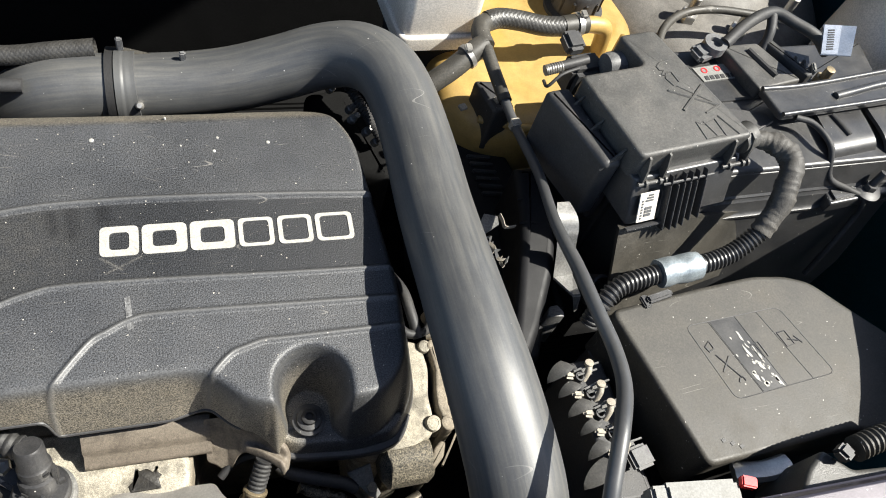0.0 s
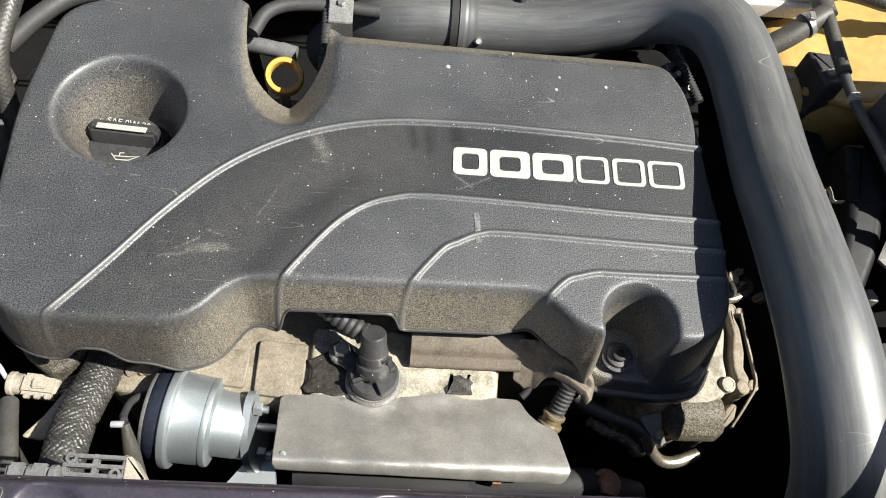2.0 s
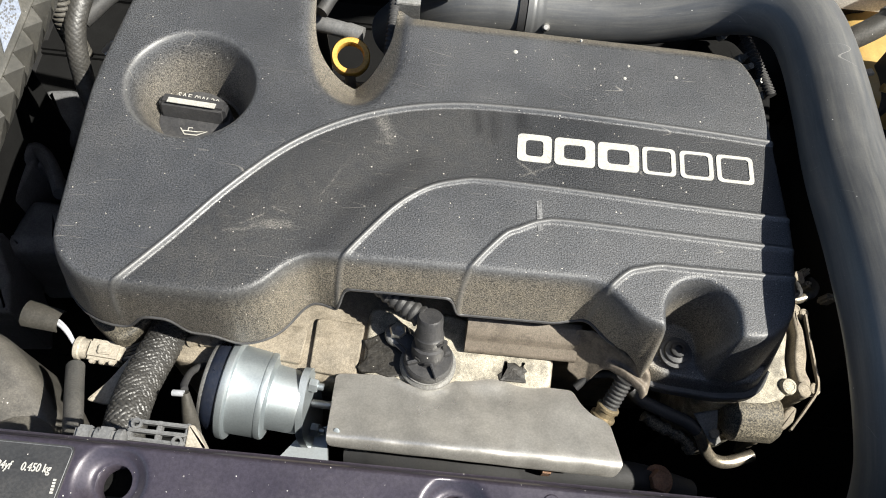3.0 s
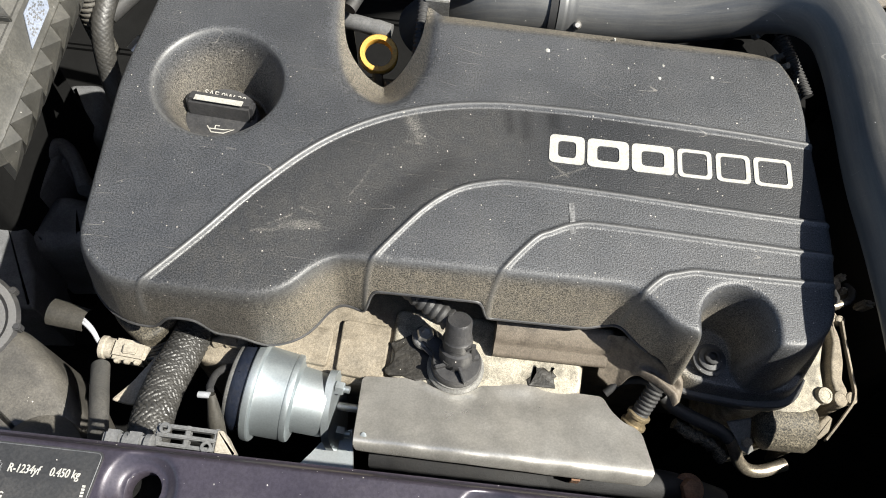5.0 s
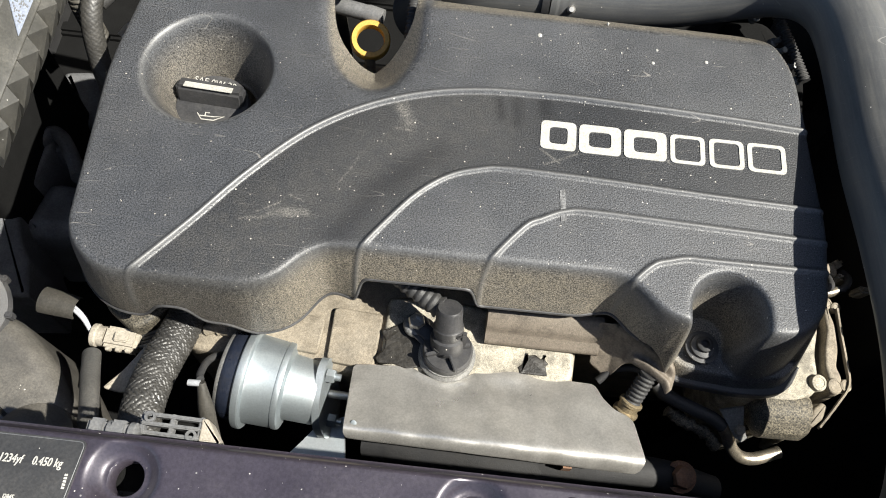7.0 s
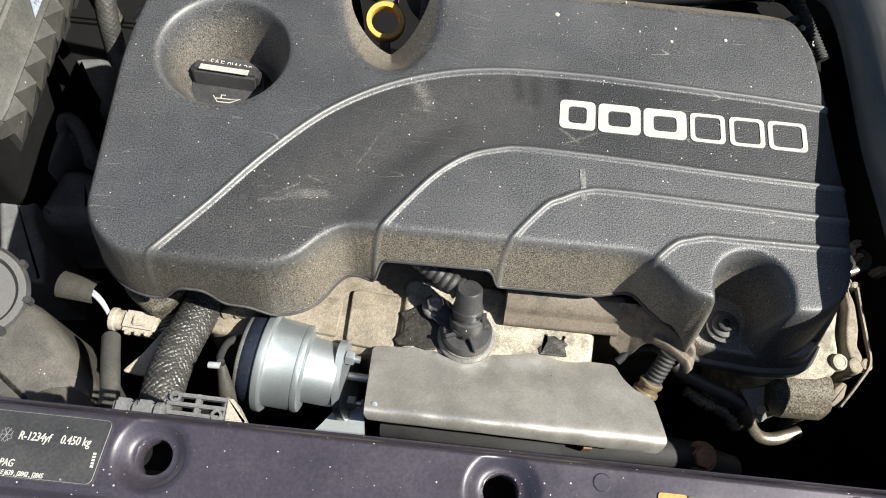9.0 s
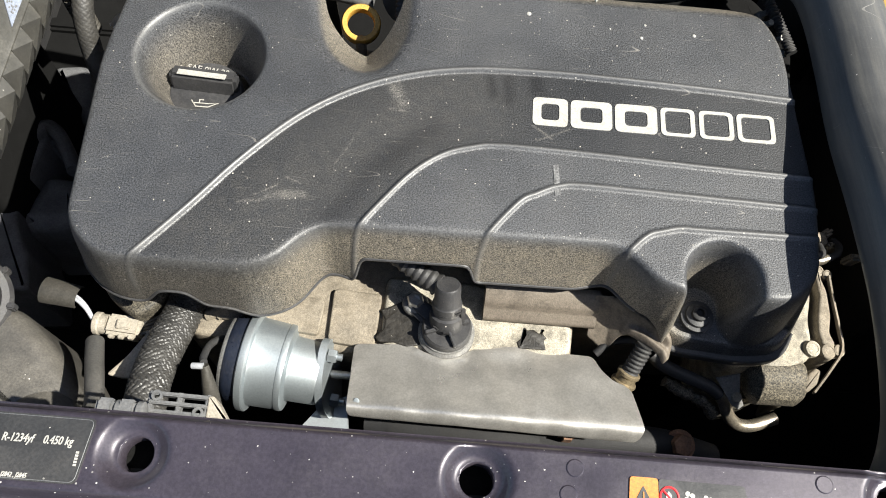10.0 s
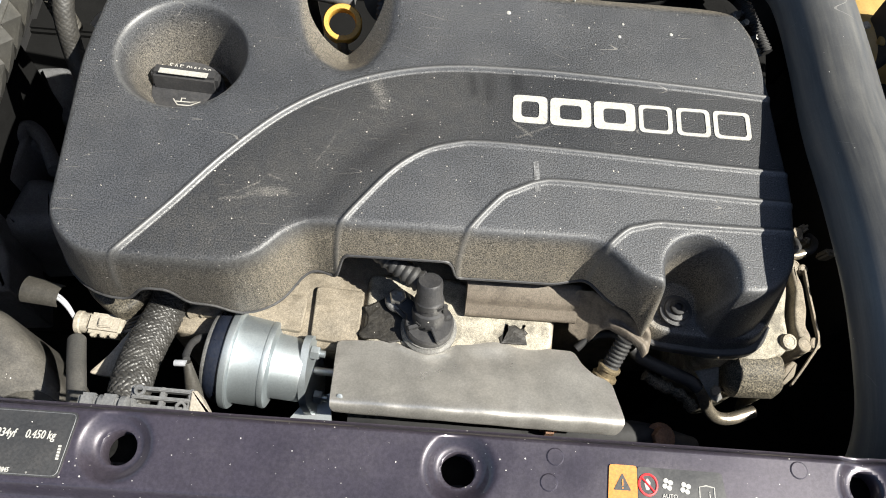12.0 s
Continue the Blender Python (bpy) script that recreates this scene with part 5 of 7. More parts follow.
tube(bm, path, 0.0125, 20, straight=True)
part("core", bm, M_SHADEBLACK, hose)
bm = B()
woven(bm, HP, 0.0136, 16, 0.0040, 0.11, 96)
tagged(part("braided_sleeve", bm, M_BRAID, hose, "woven sleeve"), kind="stuff")

# ---- ivory connector, pipe and boot at the timing end ----
conn = thing("ivory_connector", (-0.285, -0.139, 0.79), "ivory wiring connector with dark leads", "connector")
bm = B()
box(bm, (-0.2805, -0.1385, 0.801), (0.026, 0.0155, 0.015), 0.0025, (0, 0, -4))
lathe(bm, [(0.0072, 0), (0.0085, 0.001), (0.0085, 0.004), (0.0075, 0.005), (0.0075, 0.010), (0, 0.010)], (-0.303, -0.1365, 0.801), (1, -0.06, 0), 20)
for k in range(3):
    box(bm, (-0.287 + k * 0.007, -0.1470, 0.806), (0.004, 0.003, 0.004), 0.0006)
box(bm, (-0.279, -0.1385, 0.8095), (0.010, 0.007, 0.003), 0.0008)
part("connector_shell", bm, M_OFFWHITE, conn)
for k in range(4):
    bm = B()
    tube(bm, [(-0.268, -0.142 + k * 0.0026, 0.801), (-0.258, -0.139 + k * 0.0030, 0.804), (-0.250, -0.130 + k * 0.0028, 0.800), (-0.246, -0.11, 0.78)], 0.0014, 8, 5)
    part("lead", bm, M_RUBBER if k else M_GREY, conn)
bm = B()
tube(bm, [(-0.2935, -0.1545, 0.815), (-0.2860, -0.1715, 0.825), (-0.2780, -0.1890, 0.835), (-0.2700, -0.2070, 0.845)], 0.0064, 20, 6)
tagged(part("grey_pipe", bm, M_BOX), "short dark grey plastic coolant pipe", "pipe")
boot = thing("rubber_boot", (-0.327, -0.124, 0.80), "grey rubber cable boot with a pale wire", "cable boot")
bm = B()
a, b = Vector((-0.3425, -0.1165, 0.8070)), Vector((-0.3150, -0.1210, 0.8090))
rows = []
for i in range(9):
    t = i / 8
    r = 0.0100 - 0.0015 * t
    rows.append([[bm.verts.new(a.lerp(b, t) + Vector((0.15 * math.cos(q), math.cos(q), 0.85 * math.sin(q))) * (r - d)) for q in (math.pi * (0.02 + 0.96 * k / 12) for k in range(13))] for d in (0.0, 0.0011)])
for p, q in zip(rows, rows[1:]):
    for k in range(12):
        bm.faces.new((p[0][k], p[0][k + 1], q[0][k + 1], q[0][k]))
        bm.faces.new((p[1][k + 1], p[1][k], q[1][k], q[1][k + 1]))
    for k in (0, 12):
        bm.faces.new((p[0][k], p[1][k], q[1][k], q[0][k]))
for e in (rows[0], rows[-1]):
    for k in range(12):
        bm.faces.new((e[0][k], e[0][k + 1], e[1][k + 1], e[1][k]))
part("sleeve", bm, M_DUSTBOX, boot)
for k in range(2):
    bm = B()
    tube(bm, [(-0.330, -0.1185 - 0.002 * k, 0.811), (-0.3180, -0.1205 - 0.0024 * k, 0.8135), (-0.3090, -0.1265 - 0.0022 * k, 0.8110), (-0.3030, -0.1350 - 0.0010 * k, 0.8050)], 0.0012, 8, 6)
    part("wire", bm, M_PAPER, boot)
bm = B()
prism(bm, rounded([(-0.282, -0.176), (-0.270, -0.162), (-0.257, -0.140), (-0.250, -0.142), (-0.256, -0.176), (-0.268, -0.1785)], 0.003, 3), 0.810, 0.8125, 0.001, zf=lambda x, y: 0.10 * (x + 0.27))
tagged(part("tin_bracket", bm, M_OFFWHITE), "thin ivory sheet bracket behind the braided hose", "bracket")

# ---- washer reservoir neck and clutter at the front corner ----
neck = thing("washer_reservoir", (-0.36, -0.17, 0.70), "cloudy grey washer reservoir with a round cap", "reservoir")
bm = B()
prism(bm, rounded([(-0.46, -0.235), (-0.300, -0.235), (-0.302, -0.190), (-0.331, -0.153), (-0.362, -0.128), (-0.46, -0.118)], 0.012, 5), 0.70, 0.796, 0.012, zf=lambda x, y: 0.25 * (-0.33 - x) * 0.6)
part("tank", bm, M_CLOUDY, neck)
bm = B()
lathe(bm, [(0.0, 0), (0.036, 0), (0.036, 0.010), (0.033, 0.013), (0.028, 0.013), (0.026, 0.009), (0, 0.009)], (-0.402, -0.130, 0.806), (0.45, -0.1, 1), 36)
for k in range(8):
    a = 2 * math.pi * k / 8
    box(bm, (-0.399 + 0.034 * math.cos(a), -0.130 + 0.036 * math.sin(a), 0.818 - 0.016 * math.cos(a)), (0.006, 0.005, 0.008), 0.001, (0, 0, math.degrees(a)))
part("cap", bm, M_BLACK, neck)
bm = B()
lathe(bm, [(0, 0.016), (0.020, 0.013), (0.032, 0.004), (0.036, -0.02)], (-0.328, -0.218, 0.79), (0, 0, 1), 32)
part("shoulder", bm, M_CLOUDY, neck)
bm = B()
box(bm, (-0.372, -0.226, 0.955), (0.024, 0.010, 0.014), 0.003)
tagged(part("bonnet_buffer", bm, M_GREY), "small grey plastic buffer at the crossmember", "buffer")
plugs = thing("grey_plug", (-0.23, -0.215, 0.88), "pale grey wiring plugs behind the crossmember", "connector")
for x, w in ((-0.2385, 0.012), (-0.2265, 0.012)):
    bm = B()
    box(bm, (x, -0.2185, 0.905), (w * 0.9, 0.012, 0.012), 0.002)
    lathe(bm, [(0.0062, 0), (0.0062, 0.003), (0.0045, 0.004), (0, 0.004)], (x + 0.006, -0.2185, 0.905), (1, 0, 0), 18)
    part("plug_shell", bm, M_GREY, plugs)
plugs.location, plugs.scale = (-0.2097, -0.2255, 0.9359), (0.8845,) * 3
slot = thing("slotted_bracket", (-0.195, -0.212, 0.88), "grey plastic slotted bracket behind the crossmember", "bracket")
for k in range(3):
    bm = B()
    box(bm, (-0.2000, -0.2065 - k * 0.0052, 0.901), (0.034, 0.0022, 0.006), 0.0006, (0, 0, -1))
    part("slat", bm, M_GREY, slot)
for x in (-0.2165, -0.2000, -0.1835):
    bm = B()
    box(bm, (x, -0.2115, 0.899), (0.003, 0.0135, 0.006), 0.0006)
    part("crossbar", bm, M_GREY, slot)
bm = B()
prism(bm, rounded([(-0.1835, -0.2055), (-0.1800, -0.2055), (-0.1700, -0.2190), (-0.1830, -0.2190)], 0.001, 2), 0.885, 0.903, 0.001)
part("gusset", bm, M_OFFWHITE, slot)
for x, y in ((-0.2125, -0.2078), (-0.1875, -0.2160)):
    bm = B()
    lathe(bm, [(0.0032, 0), (0.0032, 0.002), (0.0018, 0.002), (0.0018, 0)], (x, y, 0.9025), (0, 0, 1), 16)
    part("eyelet", bm, M_GREY, slot)

slot.location, slot.scale = (-0.1804, -0.2218, 0.9303), (0.8961,) * 3

# ---- timing side: dark brackets, air box, conduits ----
mount = thing("engine_mount", (-0.37, -0.03, 0.70), "dark grey dusty engine mount bracket in shade", "engine mount")
bm = B()
prism(bm, rounded([(-0.5441, 0.0659), (-0.5033, 0.1027), (-0.4706, 0.0927), (-0.4665, 0.0056), (-0.4684, -0.0304), (-0.5142, -0.0361)], 0.010, 4), 0.54, 0.655, 0.008)
part("bracket", bm, M_MOUNT, mount)
bm = B()
tube(bm, [(-0.4922, 0.0258, 0.68), (-0.4708, 0.0662, 0.68), (-0.4593, 0.0858, 0.68), (-0.4515, 0.0953, 0.68), (-0.4403, 0.0897, 0.68), (-0.4247, 0.0696, 0.68), (-0.4129, 0.0494, 0.68)], 0.0100, 12, 8, flat=0.7)
part("rib", bm, M_MOUNT, mount)
bm = B()
prism(bm, rounded([(-0.4646, -0.0071), (-0.4622, 0.014), (-0.4537, 0.0542), (-0.4322, 0.0542), (-0.4149, 0.0524), (-0.3999, 0.0011)], 0.012, 4), 0.54, 0.66, 0.014)
for v in bm.verts:
    v.co.z += 0.003 * noise.noise(v.co * 50)
part("rubber_block", bm, M_MOUNT, mount)
bm = B()
prism(bm, rounded([(-0.5052, 0.2121), (-0.4635, 0.218), (-0.4456, 0.146), (-0.4733, 0.1422)], 0.012, 4), 0.52, 0.62, 0.01)
timing = tagged(part("timing_cover", bm, M_MOUNT), "dark grey dusty timing cover beside the engine", "timing cover")

nearer = 0.97
for ob in (mount, timing):
    ob.location, ob.scale = Vector((-0.066, -0.297, 1.358)) * (1 - nearer) + Vector(ob.location) * nearer, (nearer,) * 3

support = thing("support_bracket", (-0.40, -0.05, 0.62), "dark dusty cast bracket below the air filter box", "bracket")
bm = B()
prism(bm, rounded([(-0.4940, 0.0430), (-0.4760, 0.0510), (-0.4640, 0.0810), (-0.4500, 0.0740), (-0.4430, 0.0820), (-0.4380, 0.0830), (-0.4400, 0.0550), (-0.4480, 0.0040), (-0.4370, -0.0260), (-0.4230, -0.0460), (-0.4120, -0.0810), (-0.4500, -0.0850)], 0.004, 3), 0.60, 0.700, 0.005)
part("bracket_plate", bm, M_MOUNT, support)
bm = B()
prism(bm, rounded([(-0.4490, 0.0880), (-0.4420, 0.0920), (-0.4350, 0.0890), (-0.4070, 0.0510), (-0.4070, 0.0390), (-0.4360, 0.0730), (-0.4420, 0.0670)], 0.003, 3), 0.60, 0.690, 0.004)
part("bracket_arm", bm, M_MOUNT, support)

air = thing("air_filter_box", (-0.40, 0.0, 0.75), "dark dusty faceted air filter box with side ribs", "air filter box")
# pedestal darkened by colour to read as shaded space under the box
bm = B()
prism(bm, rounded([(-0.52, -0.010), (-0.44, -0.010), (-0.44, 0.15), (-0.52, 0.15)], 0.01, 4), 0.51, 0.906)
part("pedestal", bm, M_SHADEBLACK, air)
bm = B()
prism(bm, rounded([(-0.52, -0.0200), (-0.3500, -0.0200), (-0.3455, -0.0160), (-0.3460, 0.16), (-0.52, 0.16)], 0.004, 3), 0.905, 0.932, 0.002)
part("lower_half", bm, M_AIRBOX, air)
# lid: flat roof, a wide sloping flank and a clipped front corner
bm = B()
secs = []
for y, dx, dz in ((-0.0700, -0.006, -0.006), (-0.0650, 0.0, -0.002), (-0.0520, 0.0, 0.0), (0.0400, 0.0, 0.0), (0.16, 0.0, 0.0)):
    secs.append([bm.verts.new(q) for q in ((-0.52, y, 0.930), (-0.3335 + dx, y, 0.930), (-0.3325 + dx, y, 0.9455 + dz), (-0.3345 + dx, y, 0.9475 + dz), (-0.3420 + dx, y + 0.004, 0.9640 + dz), (-0.3440 + dx, y + 0.004, 0.9652 + dz), (-0.52, y + 0.004, 0.9660 + dz))])
for a, b in zip(secs, secs[1:]):
    for k in range(7):
        bm.faces.new((a[k], a[(k + 1) % 7], b[(k + 1) % 7], b[k]))
bm.faces.new(secs[0])
bm.faces.new(secs[-1][::-1])
air_lid = part("lid", bm, M_AIRBOX, air, angle=25)
# pyramid ribs hanging under the flank
for k in range(11):
    y = -0.0560 + k * 0.0195
    bm = B()
    x, w = -0.3320, 0.0094
    vs = [bm.verts.new(q) for q in ((x, y - w, 0.9450), (x, y + w, 0.9450), (x - 0.0030, y + w * 0.75, 0.916), (x - 0.0030, y - w * 0.75, 0.916), (x + 0.0055, y + 0.0050, 0.937), (x - 0.006, y - w, 0.945), (x - 0.006, y + w, 0.945), (x - 0.010, y + w * 0.7, 0.903), (x - 0.010, y - w * 0.7, 0.903))]
    for q in ((0, 4, 1), (1, 4, 2), (2, 4, 3), (3, 4, 0), (0, 1, 6, 5), (1, 2, 7, 6), (2, 3, 8, 7), (3, 0, 5, 8)):
        bm.faces.new([vs[n] for n in q])
    part("side_facet", bm, M_AIRBOX, air, angle=8)
# pyramid bosses and ribs on the roof
for k in range(8):
    y = -0.052 + k * 0.027
    bm = B()
    cx = -0.3560
    vs = [bm.verts.new(q) for q in ((cx - 0.014, y - 0.011, 0.965), (cx + 0.011, y - 0.011, 0.965), (cx + 0.011, y + 0.011, 0.965), (cx - 0.014, y + 0.011, 0.965), (cx - 0.003, y + 0.002, 0.9745))]
    for q in ((0, 1, 4), (1, 2, 4), (2, 3, 4), (3, 0, 4), (3, 2, 1, 0)):
        bm.faces.new([vs[n] for n in q])
    part("roof_pyramid", bm, M_AIRBOX, air_lid, angle=8)
    bm = B()
    box(bm, (-0.3575, y + 0.0135, 0.9672), (0.030, 0.0022, 0.0045), 0.0006)
    part("roof_rib", bm, M_AIRBOX, air_lid)
bm = B()
lathe(bm, [(0.0045, 0), (0.0045, 0.004), (0.0032, 0.0052), (0, 0.0052)], (-0.3435, -0.0500, 0.9640), (0.5, 0, 0.85), 18)
part("lid_screw", bm, M_BLACK, air_lid)
air.location.x -= 0.004
bm = B()
slab(bm, [(-0.3442, 0.0250, 0.9620), (-0.3384, 0.0080, 0.9494), (-0.3384, 0.0415, 0.9494), (-0.3442, 0.0585, 0.9620)], 0.0006)
sticker = thing("paper_sticker", (-0.341, 0.033, 0.956), "small pale paper sticker on the air box flank", "sticker")
part("paper", bm, M_BLUEPAPER, sticker)
rnd = random.Random(21)
bm = B()
for k in range(70):
    u, v = rnd.uniform(0.08, 0.80), rnd.uniform(0.12, 0.88)
    p = Vector((-0.3442 + 0.0058 * v, 0.0250 - 0.0170 * v + 0.0335 * u, 0.9620 - 0.0126 * v)) + Vector((0.0003, 0, 0.0003))
    box(bm, p, (0.0009, 0.0013, 0.0002), 0, (0, 65, 0))
tagged(part("faded_print", bm, M_GREY, sticker, "faded grey speckled print"), kind="stuff")
bm = B()
corrugated(bm, [(-0.345, 0.16, 0.915), (-0.348, 0.125, 0.915), (-0.350, 0.108, 0.905), (-0.352, 0.098, 0.880), (-0.350, 0.095, 0.84)], 0.0085, 0.0040)
tagged(part("wiring_conduit", bm, M_DUSTBOX), "dusty grey corrugated wiring conduit by the air box", "conduit")
bm = B()
woven(bm, [(-0.333, 0.16, 0.900), (-0.336, 0.125, 0.895), (-0.341, 0.090, 0.880), (-0.340, 0.07, 0.85), (-0.334, 0.055, 0.82)], 0.0080, 9, 0.0040)
tagged(part("braided_conduit", bm, M_BRAID), "woven grey wiring sleeve by the air box", "conduit", kind="stuff")
lug = thing("lifting_eye", (-0.322, 0.095, 0.82), "bright steel lifting eye beside the cover", "lifting eye")
bm = B()
tube(bm, [(-0.326, 0.062, 0.83), (-0.319, 0.078, 0.842), (-0.317, 0.098, 0.845), (-0.327, 0.108, 0.842), (-0.334, 0.100, 0.838)], 0.0042, 10, 6, flat=1.4)
part("loop", bm, M_STEEL, lug)
bm = B()
hexagon(bm, (-0.322, 0.085, 0.838), 0.005, 0.007, (0.2, 0, 1))
part("bolt_head", bm, M_STEEL, lug)
bm = B()
tube(bm, [(-0.345, 0.108, 0.868), (-0.325, 0.135, 0.874), (-0.300, 0.160, 0.875), (-0.25, 0.175, 0.872)], 0.0075, 14, 6)
tagged(part("rear_hose", bm, M_RUBBER), "black rubber hose curving behind the cover", "hose")

# ---- behind the cover ----
rb = thing("braided_rear_hose", (-0.1, 0.205, 0.84), "black braided hose with a silver tape band behind the cover", "hose")
RH = [(-0.29, 0.235, 0.885), (-0.21, 0.225, 0.882), (-0.14, 0.213, 0.876), (-0.08, 0.208, 0.868), (-0.035, 0.208, 0.872), (-0.006, 0.208, 0.875)]
bm = B()
woven(bm, RH, 0.0078, 9, 0.0040)
tagged(part("braided_sleeve", bm, M_BRAID, rb), kind="stuff")
bm = B()
tube(bm, [(-0.129, 0.2115, 0.8745), (-0.118, 0.2105, 0.873), (-0.102, 0.2095, 0.871)], 0.0095, 20, 4)
part("tape_band", bm, M_SILVER, rb, "silver tape band")
bm = B()
tube(bm, [(-0.102, 0.2095, 0.871), (-0.094, 0.209, 0.870)], 0.0100, 20, 3)
part("rubber_sleeve", bm, M_RUBBER, rb)
pb = thing("pipe_bracket", (0.02, 0.205, 0.85), "pale dusty pipe bracket with two pins", "bracket")
bm = B()
prism(bm, rounded([(-0.003, 0.185), (0.0, 0.214), (0.016, 0.212), (0.062, 0.196), (0.060, 0.180)], 0.002, 3), 0.868, 0.8715, 0.001)
part("plate", bm, M_DUSTBOX, pb)
for x, y in ((0.012, 0.209), (0.060, 0.193)):
    bm = B()
    box(bm, (x, y, 0.878), (0.005, 0.004, 0.014), 0.001)
    part("pin", bm, M_GREY, pb)
rear = thing("rear_wiring", (0.20, 0.16, 0.80), "black ribbed wiring conduit and screws behind the pipe bend", "wiring")
bm = B()
corrugated(bm, [(0.186, 0.205, 0.862), (0.196, 0.180, 0.855), (0.208, 0.155, 0.848), (0.2195, 0.128, 0.842)], 0.0048, 0.0030, 0.2)
part("conduit", bm, M_RUBBER, rear)
for x, y, z in ((0.182, 0.192, 0.84), (0.196, 0.168, 0.84), (0.195, 0.152, 0.846), (0.207, 0.144, 0.838), (0.214, 0.134, 0.836)):
    bm = B()
    lathe(bm, [(0, 0), (0.0038, 0), (0.0038, 0.006), (0.0025, 0.007), (0.0025, 0.014), (0, 0.014)], (x, y, z - 0.004), (0.3, -0.3, 0.9), 14)
    part("screw", bm, M_STEEL_DULL, rear)
# carrier coloured as the dark gap behind the pipe bend
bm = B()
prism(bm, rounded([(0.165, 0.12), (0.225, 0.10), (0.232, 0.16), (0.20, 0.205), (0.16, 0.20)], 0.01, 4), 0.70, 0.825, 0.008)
part("carrier", bm, M_SHADEBLACK, rear)
bm = B()
tube(bm, [(0.199, 0.004, 0.842), (0.208, -0.02, 0.850), (0.211, -0.038, 0.850), (0.215, -0.058, 0.842)], 0.0042, 12)
tube(bm, [(0.198, -0.043, 0.846), (0.207, -0.055, 0.846), (0.222, -0.052, 0.840), (0.232, -0.036, 0.82)], 0.0034, 10)
part("short_hose", bm, M_RUBBER, rear)

# ---- lines under the front corner of the cover ----
ln = thing("coolant_line", (0.17, -0.15, 0.74), "bright bent steel coolant line with a black hose", "coolant line")
bm = B()
tube(bm, [(0.104, -0.128, 0.808), (0.112, -0.1340, 0.804), (0.133, -0.1405, 0.798), (0.150, -0.1445, 0.792), (0.159, -0.1485, 0.787)], 0.0050, 14)
part("hose", bm, M_RUBBER, ln)
bm = B()
tube(bm, [(0.158, -0.1475, 0.788), (0.164, -0.1520, 0.782), (0.172, -0.1600, 0.770), (0.181, -0.1640, 0.763), (0.193, -0.1635, 0.760), (0.212, -0.1565, 0.760)], 0.0048, 16)
part("steel_tube", bm, M_TUBE, ln)
bm = B()
slab(bm, [(0.1530, -0.1400, 0.800), (0.1700, -0.1360, 0.802), (0.1725, -0.1470, 0.792), (0.1770, -0.1545, 0.786), (0.1735, -0.1575, 0.784), (0.1680, -0.1550, 0.786), (0.1610, -0.1480, 0.793)], 0.0022)
part("support_plate", bm, M_STEEL_DULL, ln)
bm = B()
hexagon(bm, (0.1700, -0.1500, 0.790), 0.0042, 0.004, (0.1, -0.5, 1))
part("bolt_head", bm, M_CAST, ln)
bm = B()
tube(bm, [(0.118, -0.1420, 0.788), (0.136, -0.1490, 0.783), (0.150, -0.1535, 0.778), (0.160, -0.1600, 0.770)], 0.0042, 14, 8, rf=lambda u, d: 1.0 + 0.5 * noise.noise(Vector((d * 260, 0.2, 0.9))))
for v in bm.verts:
    v.co += Vector((0.0012, 0.0012, 0.0018)) * noise.noise(v.co * 420)
part("dirt_crust", bm, M_GRITTY, ln, "gritty dirt crust under the hose")

# ---- battery side ----
UX, UY = Vector((0.9887, 0.1502, 0)), Vector((-0.1502, 0.9887, 0))
TURN = 8.6
bat = thing("battery", (0.52, 0.08, 0.72), "glossy black car battery with a worn label in its tray", "battery")
bm = B()
prism(bm, rounded([(0.372, 0.014), (0.640, 0.024), (0.652, 0.140), (0.394, 0.128)], 0.004, 3), 0.72, 0.925, 0.003)
part("case", bm, M_GLOSS, bat)
bm = B()
FRONT = [(-0.012, 0.9405), (-0.0012, 0.9415), (0.0006, 0.9405), (0.0072, 0.9215), (0.0088, 0.9200), (0.0088, 0.9185), (0.0096, 0.9172), (0.0108, 0.9160), (0.0134, 0.9070), (0.0150, 0.9050), (0.0170, 0.9040), (0.0172, 0.9015), (0.0160, 0.8990), (0.0310, 0.8200), (0.0340, 0.74), (-0.012, 0.74)]
ends = []
for u in (0.004, 0.262):
    ends.append([bm.verts.new(Vector((0.374, 0.003, z)) + Vector((0.9993, 0.0373, 0)) * u + Vector((0.0373, -0.9993, 0)) * out) for out, z in FRONT])
for i in range(len(FRONT)):
    j = (i + 1) % len(FRONT)
    bm.faces.new((ends[0][i], ends[0][j], ends[1][j], ends[1][i]))
bm.faces.new(ends[0][::-1])
bm.faces.new(ends[1])
part("stepped_front", bm, M_GLOSS, bat, "dust-specked stepped front", angle=25)
bm = B()
prism(bm, rounded([(0.374, 0.003), (0.642, 0.013), (0.654, 0.142), (0.396, 0.130)], 0.004, 3), 0.922, 0.944, 0.003)
bat_lid = part("lid", bm, M_GLOSS, bat)
bm = B()
prism(bm, [(0.462, 0.112), (0.508, 0.1175), (0.522, 0.0780), (0.472, 0.0750)], 0.944, 0.9462)
part("top_label", bm, M_LABEL, bat_lid, "black worn label")
bm = B()
prism(bm, [(0.464, 0.1105), (0.5000, 0.1155), (0.5060, 0.1000), (0.4695, 0.0955)], 0.944, 0.9470)
part("label_band", bm, M_PALEGREY, bat_lid, "white worn band")
bm = B()
prism(bm, [(0.5010, 0.1155), (0.5070, 0.1165), (0.5205, 0.0800), (0.5145, 0.0790)], 0.944, 0.9470)
part("label_edge", bm, M_PALEGREY, bat_lid, "white worn edge strip")
